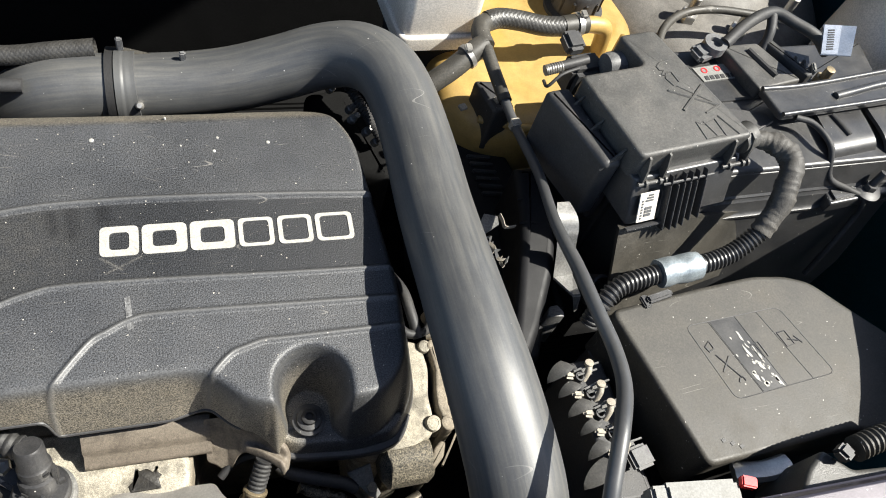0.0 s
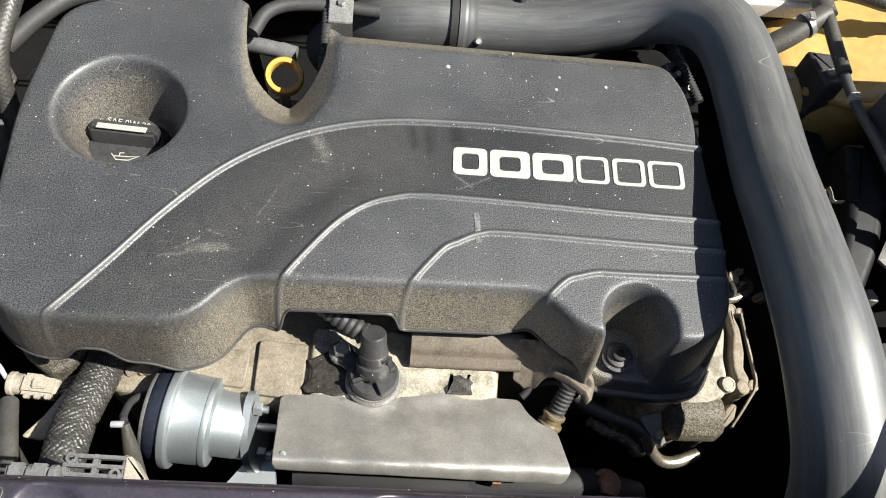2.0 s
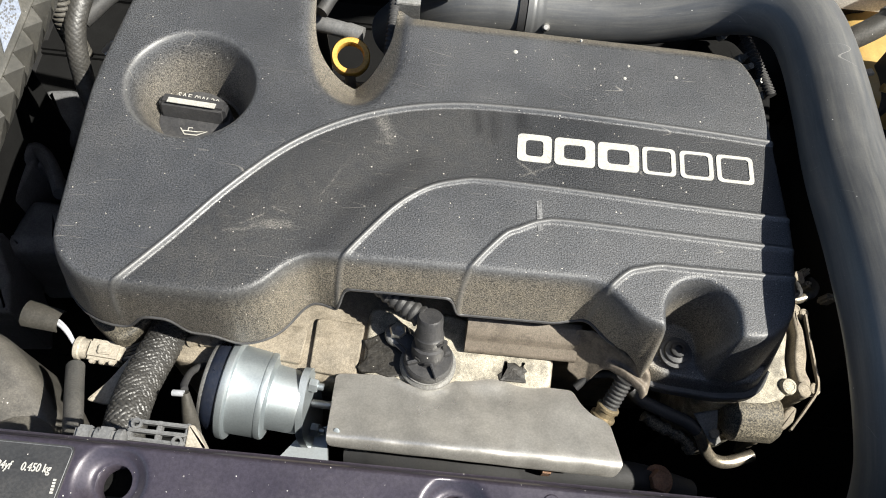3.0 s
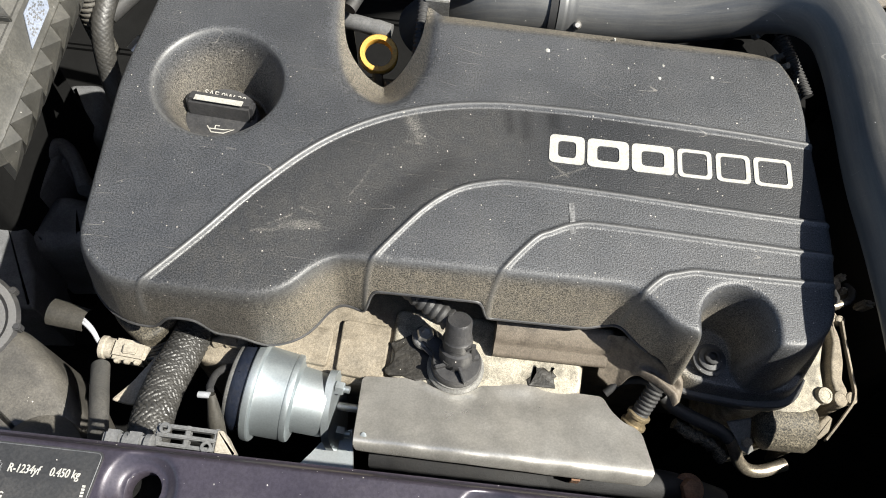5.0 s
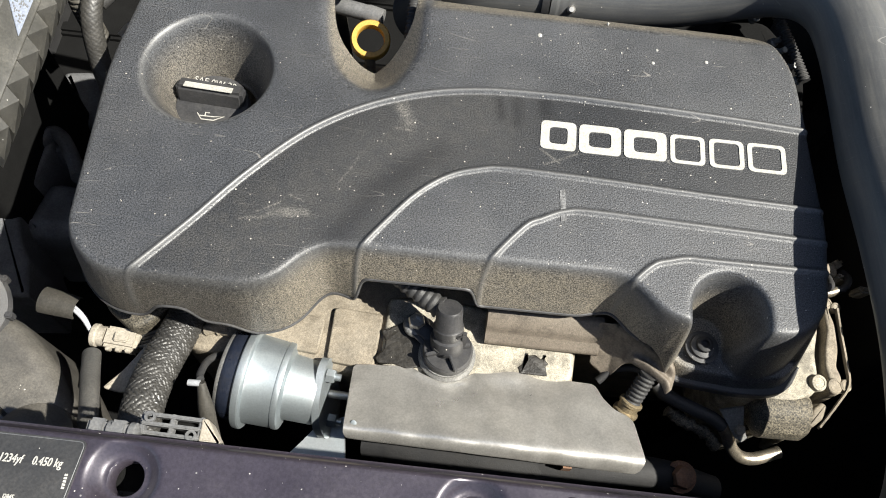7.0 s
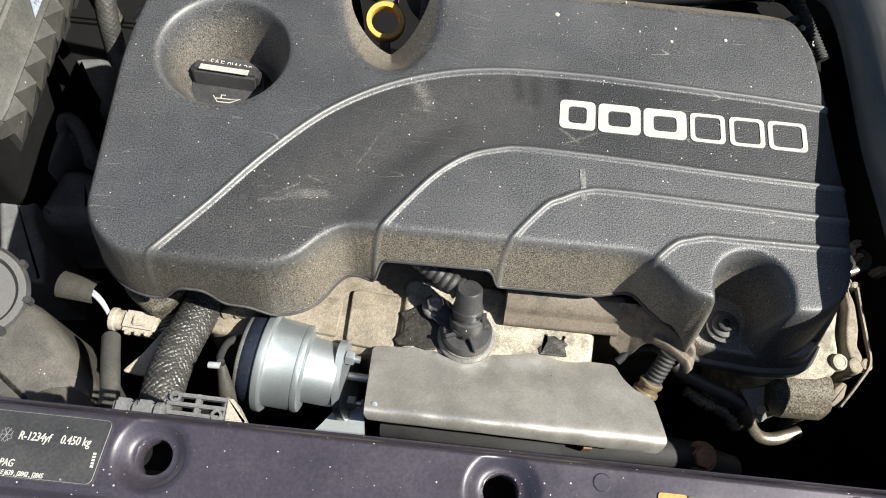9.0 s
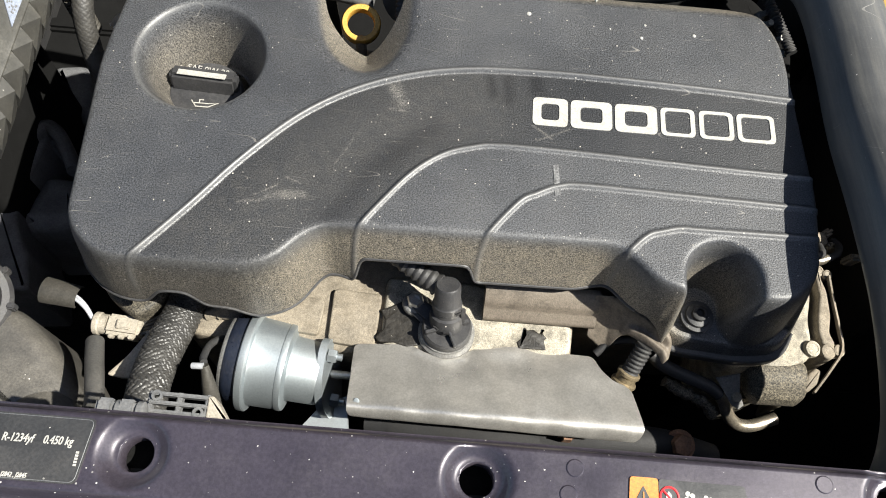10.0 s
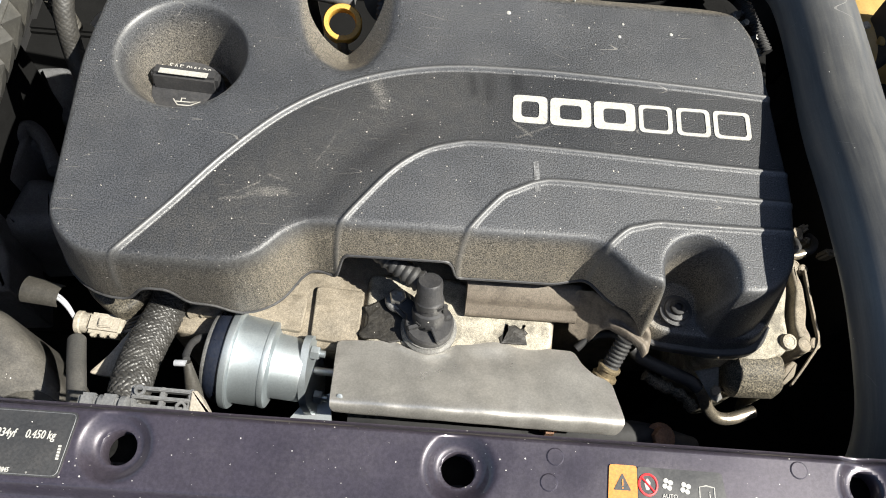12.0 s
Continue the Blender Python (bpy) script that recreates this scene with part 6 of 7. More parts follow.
for k in range(2):
    bm = B()
    lathe(bm, [(0.0030, 0), (0.0030, 0.0005), (0.0019, 0.0005), (0.0019, 0)], (0.4740 + k * 0.0130, 0.1075 + k * 0.0020, 0.9469), (0, 0, 1), 16)
    part("label_mark", bm, M_RED, bat_lid)
bm = B()
for k in range(6):
    box(bm, (0.4735 + k * 0.0052, 0.0995 + k * 0.0006, 0.9472), (0.0036, 0.0042, 0.0004), 0, (0, 0, 8))
part("label_bars", bm, M_INK, bat_lid)
bm = B()
prism(bm, [(0.470, 0.0700), (0.5130, 0.0610), (0.5160, 0.0520), (0.4900, 0.0400), (0.4720, 0.0480)], 0.944, 0.9475, 0.001)
part("vent_cover", bm, M_BLACK, bat_lid)
tray = thing("battery_tray", (0.50, -0.02, 0.72), "dusty black plastic battery tray with a sloping front", "battery tray")
bm = B()
rows = []
for z in (0.9265, 0.9235, 0.900, 0.875, 0.850):
    out = 0.0015 + 0.5 * (0.967 - z)
    left, right = Vector((0.3593 - 0.1502 * -out - 0.003, -0.0026 - 0.9887 * out, z)), Vector((0.500, 0.0077 - 0.0045 - 0.28 * (0.944 - z) - 0.002, z))
    right.z = z - 0.022
    rows.append([left.lerp(right, k / 10) for k in range(11)])
front = [[bm.verts.new(p) for p in r] for r in rows]
back = [[bm.verts.new(p + Vector((0.0006, 0.004, -0.002))) for p in r] for r in rows]
for i in range(4):
    for k in range(10):
        bm.faces.new((front[i][k], front[i + 1][k], front[i + 1][k + 1], front[i][k + 1]))
        bm.faces.new((back[i][k], back[i][k + 1], back[i + 1][k + 1], back[i + 1][k]))
for k in range(10):
    bm.faces.new((front[0][k], front[0][k + 1], back[0][k + 1], back[0][k]))
for i in range(4):
    bm.faces.new((front[i][0], back[i][0], back[i + 1][0], front[i + 1][0]))
part("front_wall", bm, M_DUSTBOX, tray, "dusty sloping front panel")
bm = B()
prism(bm, rounded([(0.372, -0.012), (0.632, 0.002), (0.640, 0.140), (0.380, 0.130)], 0.004, 3), 0.70, 0.76, 0.003)
part("tray_floor", bm, M_BLACK, tray)
bm = B()
tube(bm, [(0.528, 0.047, 0.958), (0.543, 0.040, 0.957), (0.552, 0.020, 0.953), (0.560, 0.006, 0.930), (0.582, 0.000, 0.920), (0.599, -0.006, 0.914), (0.6060, -0.010, 0.900), (0.6050, -0.013, 0.888), (0.598, -0.022, 0.860), (0.590, -0.031, 0.826)], 0.0026, 10)
part("retaining_cord", bm, M_RUBBER, tray)

# fuse box on the battery
fuse = thing("battery_fuse_box", (0.40, 0.04, 0.90), "black fuse box on the battery with latched lid and fuse symbols", "fuse box")
LIDZ = 0.985
FO = Vector((0.3593, -0.0026, 0))
bm = B()
prism(bm, rounded([(0.3364, 0.0721), (0.3593, -0.0026), (0.4567, 0.0122), (0.4119, 0.117), (0.3797, 0.1111), (0.3919, 0.0815)], 0.0055, 5), 0.960, LIDZ, 0.0028, 5)
fuse_lid = part("lid", bm, M_BOX, fuse)
bm = B()
prism(bm, rounded([(0.3388, 0.0708), (0.3608, -0.001), (0.4543, 0.0133), (0.4289, 0.0712)], 0.003, 3), 0.927, 0.963, 0.001)
for v in bm.verts:
    out = -UY.dot(v.co - FO)
    if out > -0.012:
        v.co -= UY * (0.004 + 0.5 * (0.967 - v.co.z)) * (1 + out / 0.012 if out < 0 else 1)
part("body", bm, M_GLOSS, fuse)
bm = B()
prism(bm, rounded([(0.3145, 0.0735), (0.3405, 0.0035), (0.3560, 0.0060), (0.3345, 0.0770)], 0.005, 5), 0.905, 0.968, 0.0045, 6)
part("side_cover", bm, M_BLACK, fuse)
bm = B()
prism(bm, rounded([(0.3390, 0.070), (0.3560, 0.008), (0.3640, 0.010), (0.350, 0.074)], 0.003, 4), 0.89, 0.955, 0.002)
part("side_skirt", bm, M_DARK, fuse)
for u, v in ((0.3385, 0.058), (0.3440, 0.034), (0.3505, 0.006)):
    bm = B()
    vs = [bm.verts.new(p) for p in ((u - 0.012, v - 0.002, 0.961), (u + 0.004, v + 0.003, 0.961), (u + 0.004, v + 0.003, 0.978), (u - 0.012, v + 0.0, 0.961), (u + 0.004, v + 0.005, 0.961), (u + 0.004, v + 0.005, 0.978))]
    bm.faces.new(vs[:3])
    bm.faces.new(vs[3:][::-1])
    for i, j in ((0, 1), (1, 2), (2, 0)):
        bm.faces.new((vs[i], vs[3 + i], vs[3 + j], vs[j]))
    part("gusset", bm, M_BOX, fuse_lid)

def face_pt(u, lift, z):
    """A place on the sloping front of the fuse box: metres along it, lift from it, height."""
    p = FO + UX * u - UY * (0.004 + 0.5 * (0.967 - z) + lift)
    return (p.x, p.y, z + 0.4 * lift)


def front_pt(u, out, z):
    """A place on the fuse box's front: metres along it, out from it, height."""
    p = FO + UX * u - UY * out
    return (p.x, p.y, z)


for u in (0.0165, 0.0915):
    bm = B()
    for du in (-0.0085, 0.0085):
        fin = [Vector(front_pt(u + du, out, z)) for out, z in ((-0.003, 0.9835), (0.002, 0.9825), (0.0055, 0.974), (0.0075, 0.962), (0.0075, 0.9575), (0.003, 0.9575), (-0.003, 0.968))]
        slab(bm, fin, 0.0018)
    a, b = Vector(front_pt(u - 0.012, 0.0072, 0.9598)), Vector(front_pt(u + 0.012, 0.0072, 0.9598))
    tube(bm, [a, (a + b) / 2, b], 0.0017, 10, 3)
    for du in (-0.0065, 0.0055, 0.0105):
        c = Vector(front_pt(u + du, 0.0072, 0.9598))
        lathe(bm, [(0, 0), (0.0032, 0), (0.0032, 0.0018), (0, 0.0018)], c, UX, 12)
    part("latch", bm, M_BOX, fuse_lid)
SLOPE = (-26.6, 0, TURN)
bm = B()
a, b = Vector(face_pt(0.024, 0.0035, 0.9590)), Vector(face_pt(0.0690, 0.0035, 0.9590))
tube(bm, [a, (a + b) / 2, b], 0.0012, 8, 3)
part("hinge_bar", bm, M_BLACK, fuse)
for u in (0.031, 0.0425, 0.0485, 0.0545, 0.0615):
    bm = B()
    box(bm, face_pt(u, 0.0028, 0.9610), (0.0010, 0.005, 0.0075), 0.0003, SLOPE)
    part("comb_tooth", bm, M_BLACK, fuse)
for k, (u, z0) in enumerate(((0.0300, 0.9235), (0.0370, 0.9225), (0.0425, 0.9225), (0.0480, 0.9235), (0.0535, 0.9265), (0.0615, 0.9270))):
    bm = B()
    box(bm, face_pt(u, 0.0022, (z0 + 0.9575) / 2), (0.0016, 0.0075, (0.9575 - z0) * 1.118), 0.0005, SLOPE)
    part("front_rib", bm, M_BLACK, fuse)
bm = B()
box(bm, face_pt(0.0460, 0.0006, 0.9410), (0.0185, 0.001, 0.032), 0.0003, SLOPE)
part("recess_panel", bm, M_DARK, fuse)
bm = B()
box(bm, face_pt(0.0160, 0.0008, 0.9425), (0.0165, 0.0008, 0.0250), 0.0003, SLOPE)
part_label = part("part_label", bm, M_WHITE, fuse, "ivory sticker with faded bars")
bm = B()
for k in range(3):
    box(bm, face_pt(0.0165, 0.0014, 0.9365 + k * 0.0026), (0.0058, 0.0004, 0.0022), 0, SLOPE)
for k in range(3):
    box(bm, face_pt(0.0165 + 0.0004 * k, 0.0014, 0.9475 + k * 0.0020), (0.0066 - 0.0012 * k, 0.0004, 0.0013), 0, SLOPE)
for k in range(7):
    box(bm, face_pt(0.0110, 0.0014, 0.9345 + k * 0.0022), (0.0012, 0.0004, 0.0013), 0, SLOPE)
part("label_bars", bm, M_GREY, part_label)
bm = B()
box(bm, face_pt(0.0150, 0.0016, 0.9285), (0.0330, 0.004, 0.0022), 0.0006, SLOPE)
part("lower_lip", bm, M_BLACK, fuse)
# moulded pictograms on the lid: plug, crossed-out link, book


def stroke(bm, pts, r=0.0007, z=LIDZ):
    tube(bm, [(x, y, z) for x, y in pts], r, 6, straight=True)


bm = B()
stroke(bm, [(0.4121, 0.0852), (0.4041, 0.0825), (0.4002, 0.0785), (0.4013, 0.075), (0.405, 0.0744), (0.4016, 0.0704), (0.4054, 0.0695)])
stroke(bm, [(0.4054, 0.0715), (0.4105, 0.0731), (0.4135, 0.063), (0.4075, 0.0601), (0.4037, 0.067), (0.4054, 0.0715)])
part("plug_symbol", bm, M_BOX, fuse_lid)
bm = B()
stroke(bm, [(0.4102, 0.0595), (0.4335, 0.0436)])
stroke(bm, [(0.4012, 0.0553), (0.437, 0.0402)], 0.0011)
stroke(bm, [(0.431, 0.0594), (0.407, 0.0364)], 0.0014)
stroke(bm, [(0.4244, 0.0335), (0.4385, 0.0407)], 0.0009)
part("cross_symbol", bm, M_BOX, fuse_lid)
bm = B()
stroke(bm, [(0.4128, 0.0254), (0.4179, 0.0236), (0.4289, 0.0279), (0.4328, 0.0118), (0.4273, 0.0126), (0.4157, 0.01), (0.4128, 0.0254)])
stroke(bm, [(0.4187, 0.0257), (0.4254, 0.0127)])
stroke(bm, [(0.4329, 0.0305), (0.4443, 0.0133)], 0.0009)
part("book_symbol", bm, M_BOX, fuse_lid)
bm = B()
lathe(bm, [(0, 0), (0.0105, 0), (0.0110, 0.012), (0.0085, 0.014), (0, 0.014)], (0.4520, 0.0170, 0.972), (0.8, 0.3, 0.1), 20)
part("outlet_collar", bm, M_BOX, fuse)
term = thing("battery_terminal", (0.40, 0.115, 0.92), "black terminal cover with a grey and red clamp", "terminal")
bm = B()
box(bm, (0.3620, 0.108, 0.945), (0.030, 0.022, 0.030), 0.004, (0, 0, 10))
box(bm, (0.352, 0.122, 0.966), (0.016, 0.018, 0.012), 0.003, (10, 0, 10))
tube(bm, [(0.330, 0.103, 0.958), (0.345, 0.105, 0.960), (0.362, 0.108, 0.962)], 0.0038, 12, 3)
part("clamp_cover", bm, M_BLACK, term)
bm = B()
corrugated(bm, [(0.326, 0.102, 0.957), (0.333, 0.103, 0.958), (0.341, 0.104, 0.959)], 0.0044, 0.002, 0.2)
part("bolt_thread", bm, M_STEEL, term)
bm = B()
lathe(bm, [(0, 0), (0.009, 0), (0.010, 0.004), (0.010, 0.018), (0, 0.018)], (0.372, 0.098, 0.966), (0.98, 0.17, 0), 20)
part("fusible_link", bm, M_GREY, term)
bm = B()
box(bm, (0.3955, 0.102, 0.966), (0.008, 0.012, 0.014), 0.002, (0, 0, 10))
part("red_cap", bm, M_RED, term)
bm = B()
tube(bm, [(0.322, 0.092, 0.957), (0.322, 0.084, 0.960), (0.332, 0.088, 0.968), (0.348, 0.094, 0.968)], 0.0013, 8)
part("earth_wire", bm, M_RUBBER, term)

# hold-down bracket and braces
hold = thing("battery_bracket", (0.56, 0.04, 0.93), "shiny black painted steel battery hold-down bracket", "bracket")
bm = B()
prism(bm, rounded([(0.505, 0.075), (0.512, 0.046), (0.567, 0.052), (0.621, 0.058), (0.720, 0.070), (0.730, 0.104), (0.639, 0.090), (0.552, 0.077)], 0.004, 3), 0.956, 0.962, 0.002)
part("top_strap", bm, M_GLOSS, hold)
for pts, r in (([(0.506, 0.0735), (0.552, 0.0765), (0.639, 0.0895), (0.728, 0.103)], 0.0022), ([(0.513, 0.0470), (0.567, 0.0525), (0.621, 0.0585), (0.720, 0.0705)], 0.0020), ([(0.572, 0.0635), (0.600, 0.0695), (0.630, 0.0755), (0.71, 0.087)], 0.0034)):
    bm = B()
    tube(bm, [(x, y, 0.9625) for x, y in pts], r, 10, 4)
    part("pressed_bead", bm, M_GLOSS, hold)
bm = B()
ribbon(bm, [(0.556, 0.056, 0.950), (0.5555, 0.036, 0.9505), (0.5555, 0.022, 0.9495), (0.5570, 0.0165, 0.9440), (0.5610, 0.0135, 0.930), (0.5655, 0.0110, 0.9200), (0.567, 0.002, 0.9170), (0.568, -0.008, 0.9165)], (0.046, 0.006, 0), 0.0035)
part("front_plate", bm, M_GLOSS, hold)
bm = B()
ribbon(bm, [(0.6100, 0.058, 0.950), (0.6110, 0.030, 0.9505), (0.6120, 0.018, 0.9440), (0.6140, 0.014, 0.930), (0.6150, 0.012, 0.920)], (0.030, 0.004, 0), 0.0035)
part("side_plate", bm, M_GLOSS, hold)
bm = B()
tube(bm, [(0.5700, 0.052, 0.9520), (0.5730, 0.042, 0.9525), (0.5765, 0.031, 0.9520)], 0.0028, 10, 3)
part("slot_bead", bm, M_DARK, hold)
bm = B()
prism(bm, rounded([(0.562, -0.012), (0.632, -0.004), (0.634, 0.012), (0.564, 0.010)], 0.003, 3), 0.905, 0.9160, 0.002)
part("foot", bm, M_GLOSS, hold)
bm = B()
lathe(bm, [(0, 0), (0.012, 0), (0.012, 0.002), (0.008, 0.004), (0, 0.004)], (0.604, -0.001, 0.916), (0, 0, 1), 24)
hexagon(bm, (0.604, -0.001, 0.919), 0.0055, 0.006)
lathe(bm, [(0.0034, 0), (0.0034, 0.016), (0, 0.017)], (0.604, -0.001, 0.922), (0.3, 0.2, 1), 12)
part("stud_nut", bm, M_BLACK, hold)
plate = thing("battery_top_cover", (0.52, 0.10, 0.94), "grey dusty plastic battery top cover with a groove", "cover")
bm = B()
prism(bm, rounded([(0.492, 0.125), (0.508, 0.077), (0.553, 0.086), (0.528, 0.128)], 0.003, 3), 0.943, 0.958, 0.002)
part("panel", bm, M_BOX, plate)
bm = B()
tube(bm, [(0.5150, 0.119, 0.9583), (0.5220, 0.104, 0.9583), (0.5290, 0.090, 0.9583)], 0.0030, 8, 3)
part("groove_bead", bm, M_DARK, plate)
bm = B()
prism(bm, rounded([(0.532, 0.130), (0.558, 0.087), (0.565, 0.089), (0.541, 0.131)], 0.002, 2), 0.943, 0.961, 0.002)
part("edge_bead", bm, M_RUBBER, plate)
bm = B()
box(bm, (0.484, 0.126, 0.952), (0.036, 0.016, 0.010), 0.003, (0, 0, 20))
lathe(bm, [(0.010, 0), (0.010, 0.008), (0.0055, 0.008), (0.0055, 0)], (0.486, 0.126, 0.953), (0, 0, 1), 20)
tagged(part("cable_clamp", bm, M_GREY), "pale metal cable clamp on the battery", "clamp")
cable = thing("earth_cable", (0.55, 0.15, 0.92), "black battery cable on a brass-coloured terminal", "cable")
bm = B()
tube(bm, [(0.494, 0.125, 0.960), (0.520, 0.141, 0.968), (0.545, 0.149, 0.972), (0.562, 0.138, 0.971), (0.580, 0.125, 0.968), (0.596, 0.118, 0.955)], 0.0050, 14)
tube(bm, [(0.545, 0.149, 0.972), (0.540, 0.134, 0.965), (0.534, 0.122, 0.95)], 0.0042, 12)
part("cable_jacket", bm, M_RUBBER, cable)
bm = B()
hexagon(bm, (0.581, 0.091, 0.945), 0.0075, 0.009)
lathe(bm, [(0.004, 0), (0.004, 0.014), (0, 0.015)], (0.581, 0.091, 0.950), (0, 0, 1), 12)
part("terminal_nut", bm, M_BRASS, cable)
bm = B()
box(bm, (0.561, 0.100, 0.951), (0.022, 0.014, 0.010), 0.003, (0, 0, -20))
for k in range(4):
    box(bm, (0.550 + k * 0.007, 0.110 - k * 0.004, 0.957), (0.0035, 0.010, 0.007), 0.001, (0, 0, -20))
part("clamp_jaw", bm, M_STEEL_DULL, cable)
bm = B()
slab(bm, [(0.553, 0.088, 0.985), (0.582, 0.086, 0.985), (0.606, 0.119, 0.985), (0.573, 0.121, 0.985)], 0.0008)
tag = thing("cable_tag", (0.580, 0.100, 0.975), "white barcode tag on the battery cable, tinted blue-grey for shade", "tag")
part("tag_sleeve", bm, M_TAGBLUE, tag)
# white paper half, its shade put into a blue-grey colour
bm = B()
slab(bm, [(0.5535, 0.0885, 0.9857), (0.5690, 0.0875, 0.9857), (0.5905, 0.1195, 0.9857), (0.5735, 0.1205, 0.9857)], 0.0005)
part("shade_tinted_paper", bm, M_BLUEPAPER, tag)
bm = B()
for k in range(9):
    box(bm, (0.5640 + k * 0.0016, 0.0930 + k * 0.0026, 0.9862), (0.0065, 0.0013, 0.0004), 0, (0, 0, 2))
part("tag_bars", bm, M_INK, tag)

# taped loom and corrugated conduit
loom = thing("wiring_loom", (0.45, -0.04, 0.88), "black taped loom running into ribbed conduit with silver label", "wiring loom")
bm = B()
LP = [(0.4600, 0.0215, 0.970), (0.4770, 0.0190, 0.968), (0.4900, 0.0120, 0.968), (0.4960, 0.0020, 0.966), (0.4940, -0.0080, 0.962), (0.4900, -0.0170, 0.955), (0.4860, -0.0260, 0.947), (0.4790, -0.0330, 0.938), (0.4720, -0.0395, 0.930)]
tube(bm, LP, 0.0086, 24, 24, rf=lambda u, d: (0.74 + 0.30 * min(1.0, u / 0.35)) * (1.0 + 0.14 * noise.noise(Vector((d * 75, 0.3, 0.7))) + 0.06 * noise.noise(Vector((d * 300, 0.1, 0.7)))))
for v in bm.verts:
    v.co += Vector((1, 0.3, 0.6)) * (0.0015 * noise.noise(v.co * 150) + 0.0007 * noise.noise(v.co * 420))
part("taped_section", bm, M_TAPE, loom)
bm = B()
corrugated(bm, [(0.4735, -0.0385, 0.931), (0.4600, -0.0450, 0.922), (0.4460, -0.0500, 0.917), (0.4250, -0.0540, 0.915), (0.3950, -0.0570, 0.914), (0.3680, -0.0610, 0.914), (0.3500, -0.0655, 0.912), (0.338, -0.0735, 0.905), (0.330, -0.082, 0.89)], 0.0076, 0.0036, 0.2, 20)
conduit = part("ribbed_conduit", bm, M_GLOSS, loom)
bm = B()
tube(bm, [(0.3850, -0.0585, 0.9142), (0.4020, -0.0565, 0.9147), (0.4190, -0.0550, 0.9152)], 0.0108, 24, 6, rf=lambda u, d: 1.0 + 0.07 * noise.noise(Vector((d * 90, 0.4, 0.2))))
for v in bm.verts:
    v.co += Vector((0.3, 0.5, 1.0)) * 0.0012 * noise.noise(v.co * 120)
part("silver_label", bm, M_SILVER, conduit, "silver foil label wrapped round the conduit")
bm = B()
box(bm, (0.383, -0.074, 0.908), (0.022, 0.006, 0.006), 0.0015, (0, 0, 12))
box(bm, (0.372, -0.076, 0.906), (0.006, 0.010, 0.004), 0.001, (0, 0, 12))
part("conduit_clip", bm, M_BLACK, conduit)

# ---- fuse and relay box with the big lid ----
relay = thing("relay_box", (0.44, -0.13, 0.84), "dusty grey-black relay box lid with moulded panel and symbols", "fuse box")
LID = [(0.3430, -0.0790), (0.4210, -0.0685), (0.4700, -0.0635), (0.4980, -0.0660), (0.5185, -0.0735), (0.5385, -0.0950), (0.5850, -0.1420), (0.5700, -0.2000), (0.4930, -0.1905), (0.3755, -0.1985)]
RZ = 0.9055
bm = B()
prism(bm, rounded(LID, 0.0080, 5), 0.845, RZ, 0.0036, 5)
relay_lid = part("lid", bm, M_DUSTBOX, relay)
bm = B()
prism(bm, rounded([(0.342, -0.083), (0.515, -0.076), (0.560, -0.12), (0.545, -0.19), (0.390, -0.194), (0.384, -0.190)], 0.008, 4), 0.70, 0.850, 0.003)
part("base", bm, M_BLACK, relay)
# thin dark bars paint the shade of engraved grooves
bm = B()
ring = rounded([(0.3965, -0.0985), (0.4795, -0.0918), (0.5035, -0.1480), (0.4150, -0.1570)], 0.006, 4)
tube(bm, [(x, y, RZ) for x, y in ring] + [(*ring[0], RZ)], 0.00035, 6, straight=True)
for a, b in (((0.4160, -0.0968), (0.4380, -0.1548)), ((0.4395, -0.0950), (0.4595, -0.1525)), ((0.4590, -0.0934), (0.4830, -0.1500))):
    tube(bm, [(*a, RZ), (*b, RZ)], 0.0003, 6, straight=True)
part("panel_outline", bm, M_BLACK, relay_lid)
bm = B()
prism(bm, [(0.4170, -0.0972), (0.4390, -0.0954), (0.4590, -0.1522), (0.4385, -0.1543)], RZ - 0.001, RZ + 0.0002)
part("dark_strip", bm, M_LABEL, relay_lid, "dark scuffed strip")
rnd = random.Random(4)
bm = B()
for k in range(34):
    v = 0.22 + 0.74 * rnd.random()
    u = min(0.95, max(0.05, 0.75 - 0.5 * abs(v - 0.5) + 0.28 * rnd.gauss(0, 1)))
    x, y = 0.4175 + 0.019 * u + 0.0205 * v, -0.0985 - 0.0545 * v
    n = 5 + rnd.randrange(3)
    r = 0.0005 + 0.0016 * rnd.random() ** 2
    long = 1.0 + 2.5 * rnd.random()
    arms = [(r * (0.35 + 0.9 * rnd.random()) * math.cos(2 * math.pi * i / n), r * long * (0.35 + 0.9 * rnd.random()) * math.sin(2 * math.pi * i / n)) for i in range(n)]
    pts = [(x + 0.94 * a - 0.336 * b, y + 0.336 * a + 0.94 * b) for a, b in arms]
    prism(bm, pts, RZ - 0.0005, RZ + 0.0004)
tagged(part("paper_remnant", bm, M_LETTER, relay_lid, "torn scraps of a pale label"), kind="stuff")
bm = B()
for pts in ([(0.4120, -0.1230), (0.4260, -0.1420)], [(0.4130, -0.1360), (0.4220, -0.1250)], [(0.4060, -0.1160), (0.4105, -0.1120), (0.4125, -0.1180), (0.4080, -0.1200), (0.4060, -0.1160)],
            [(0.4245, -0.1420), (0.4225, -0.1450)], [(0.4265, -0.1410), (0.4280, -0.1445)]):
    tube(bm, [(*p, RZ) for p in pts], 0.0007, 6, straight=True)
part("fuse_symbol", bm, M_BLACK, relay_lid)
bm = B()
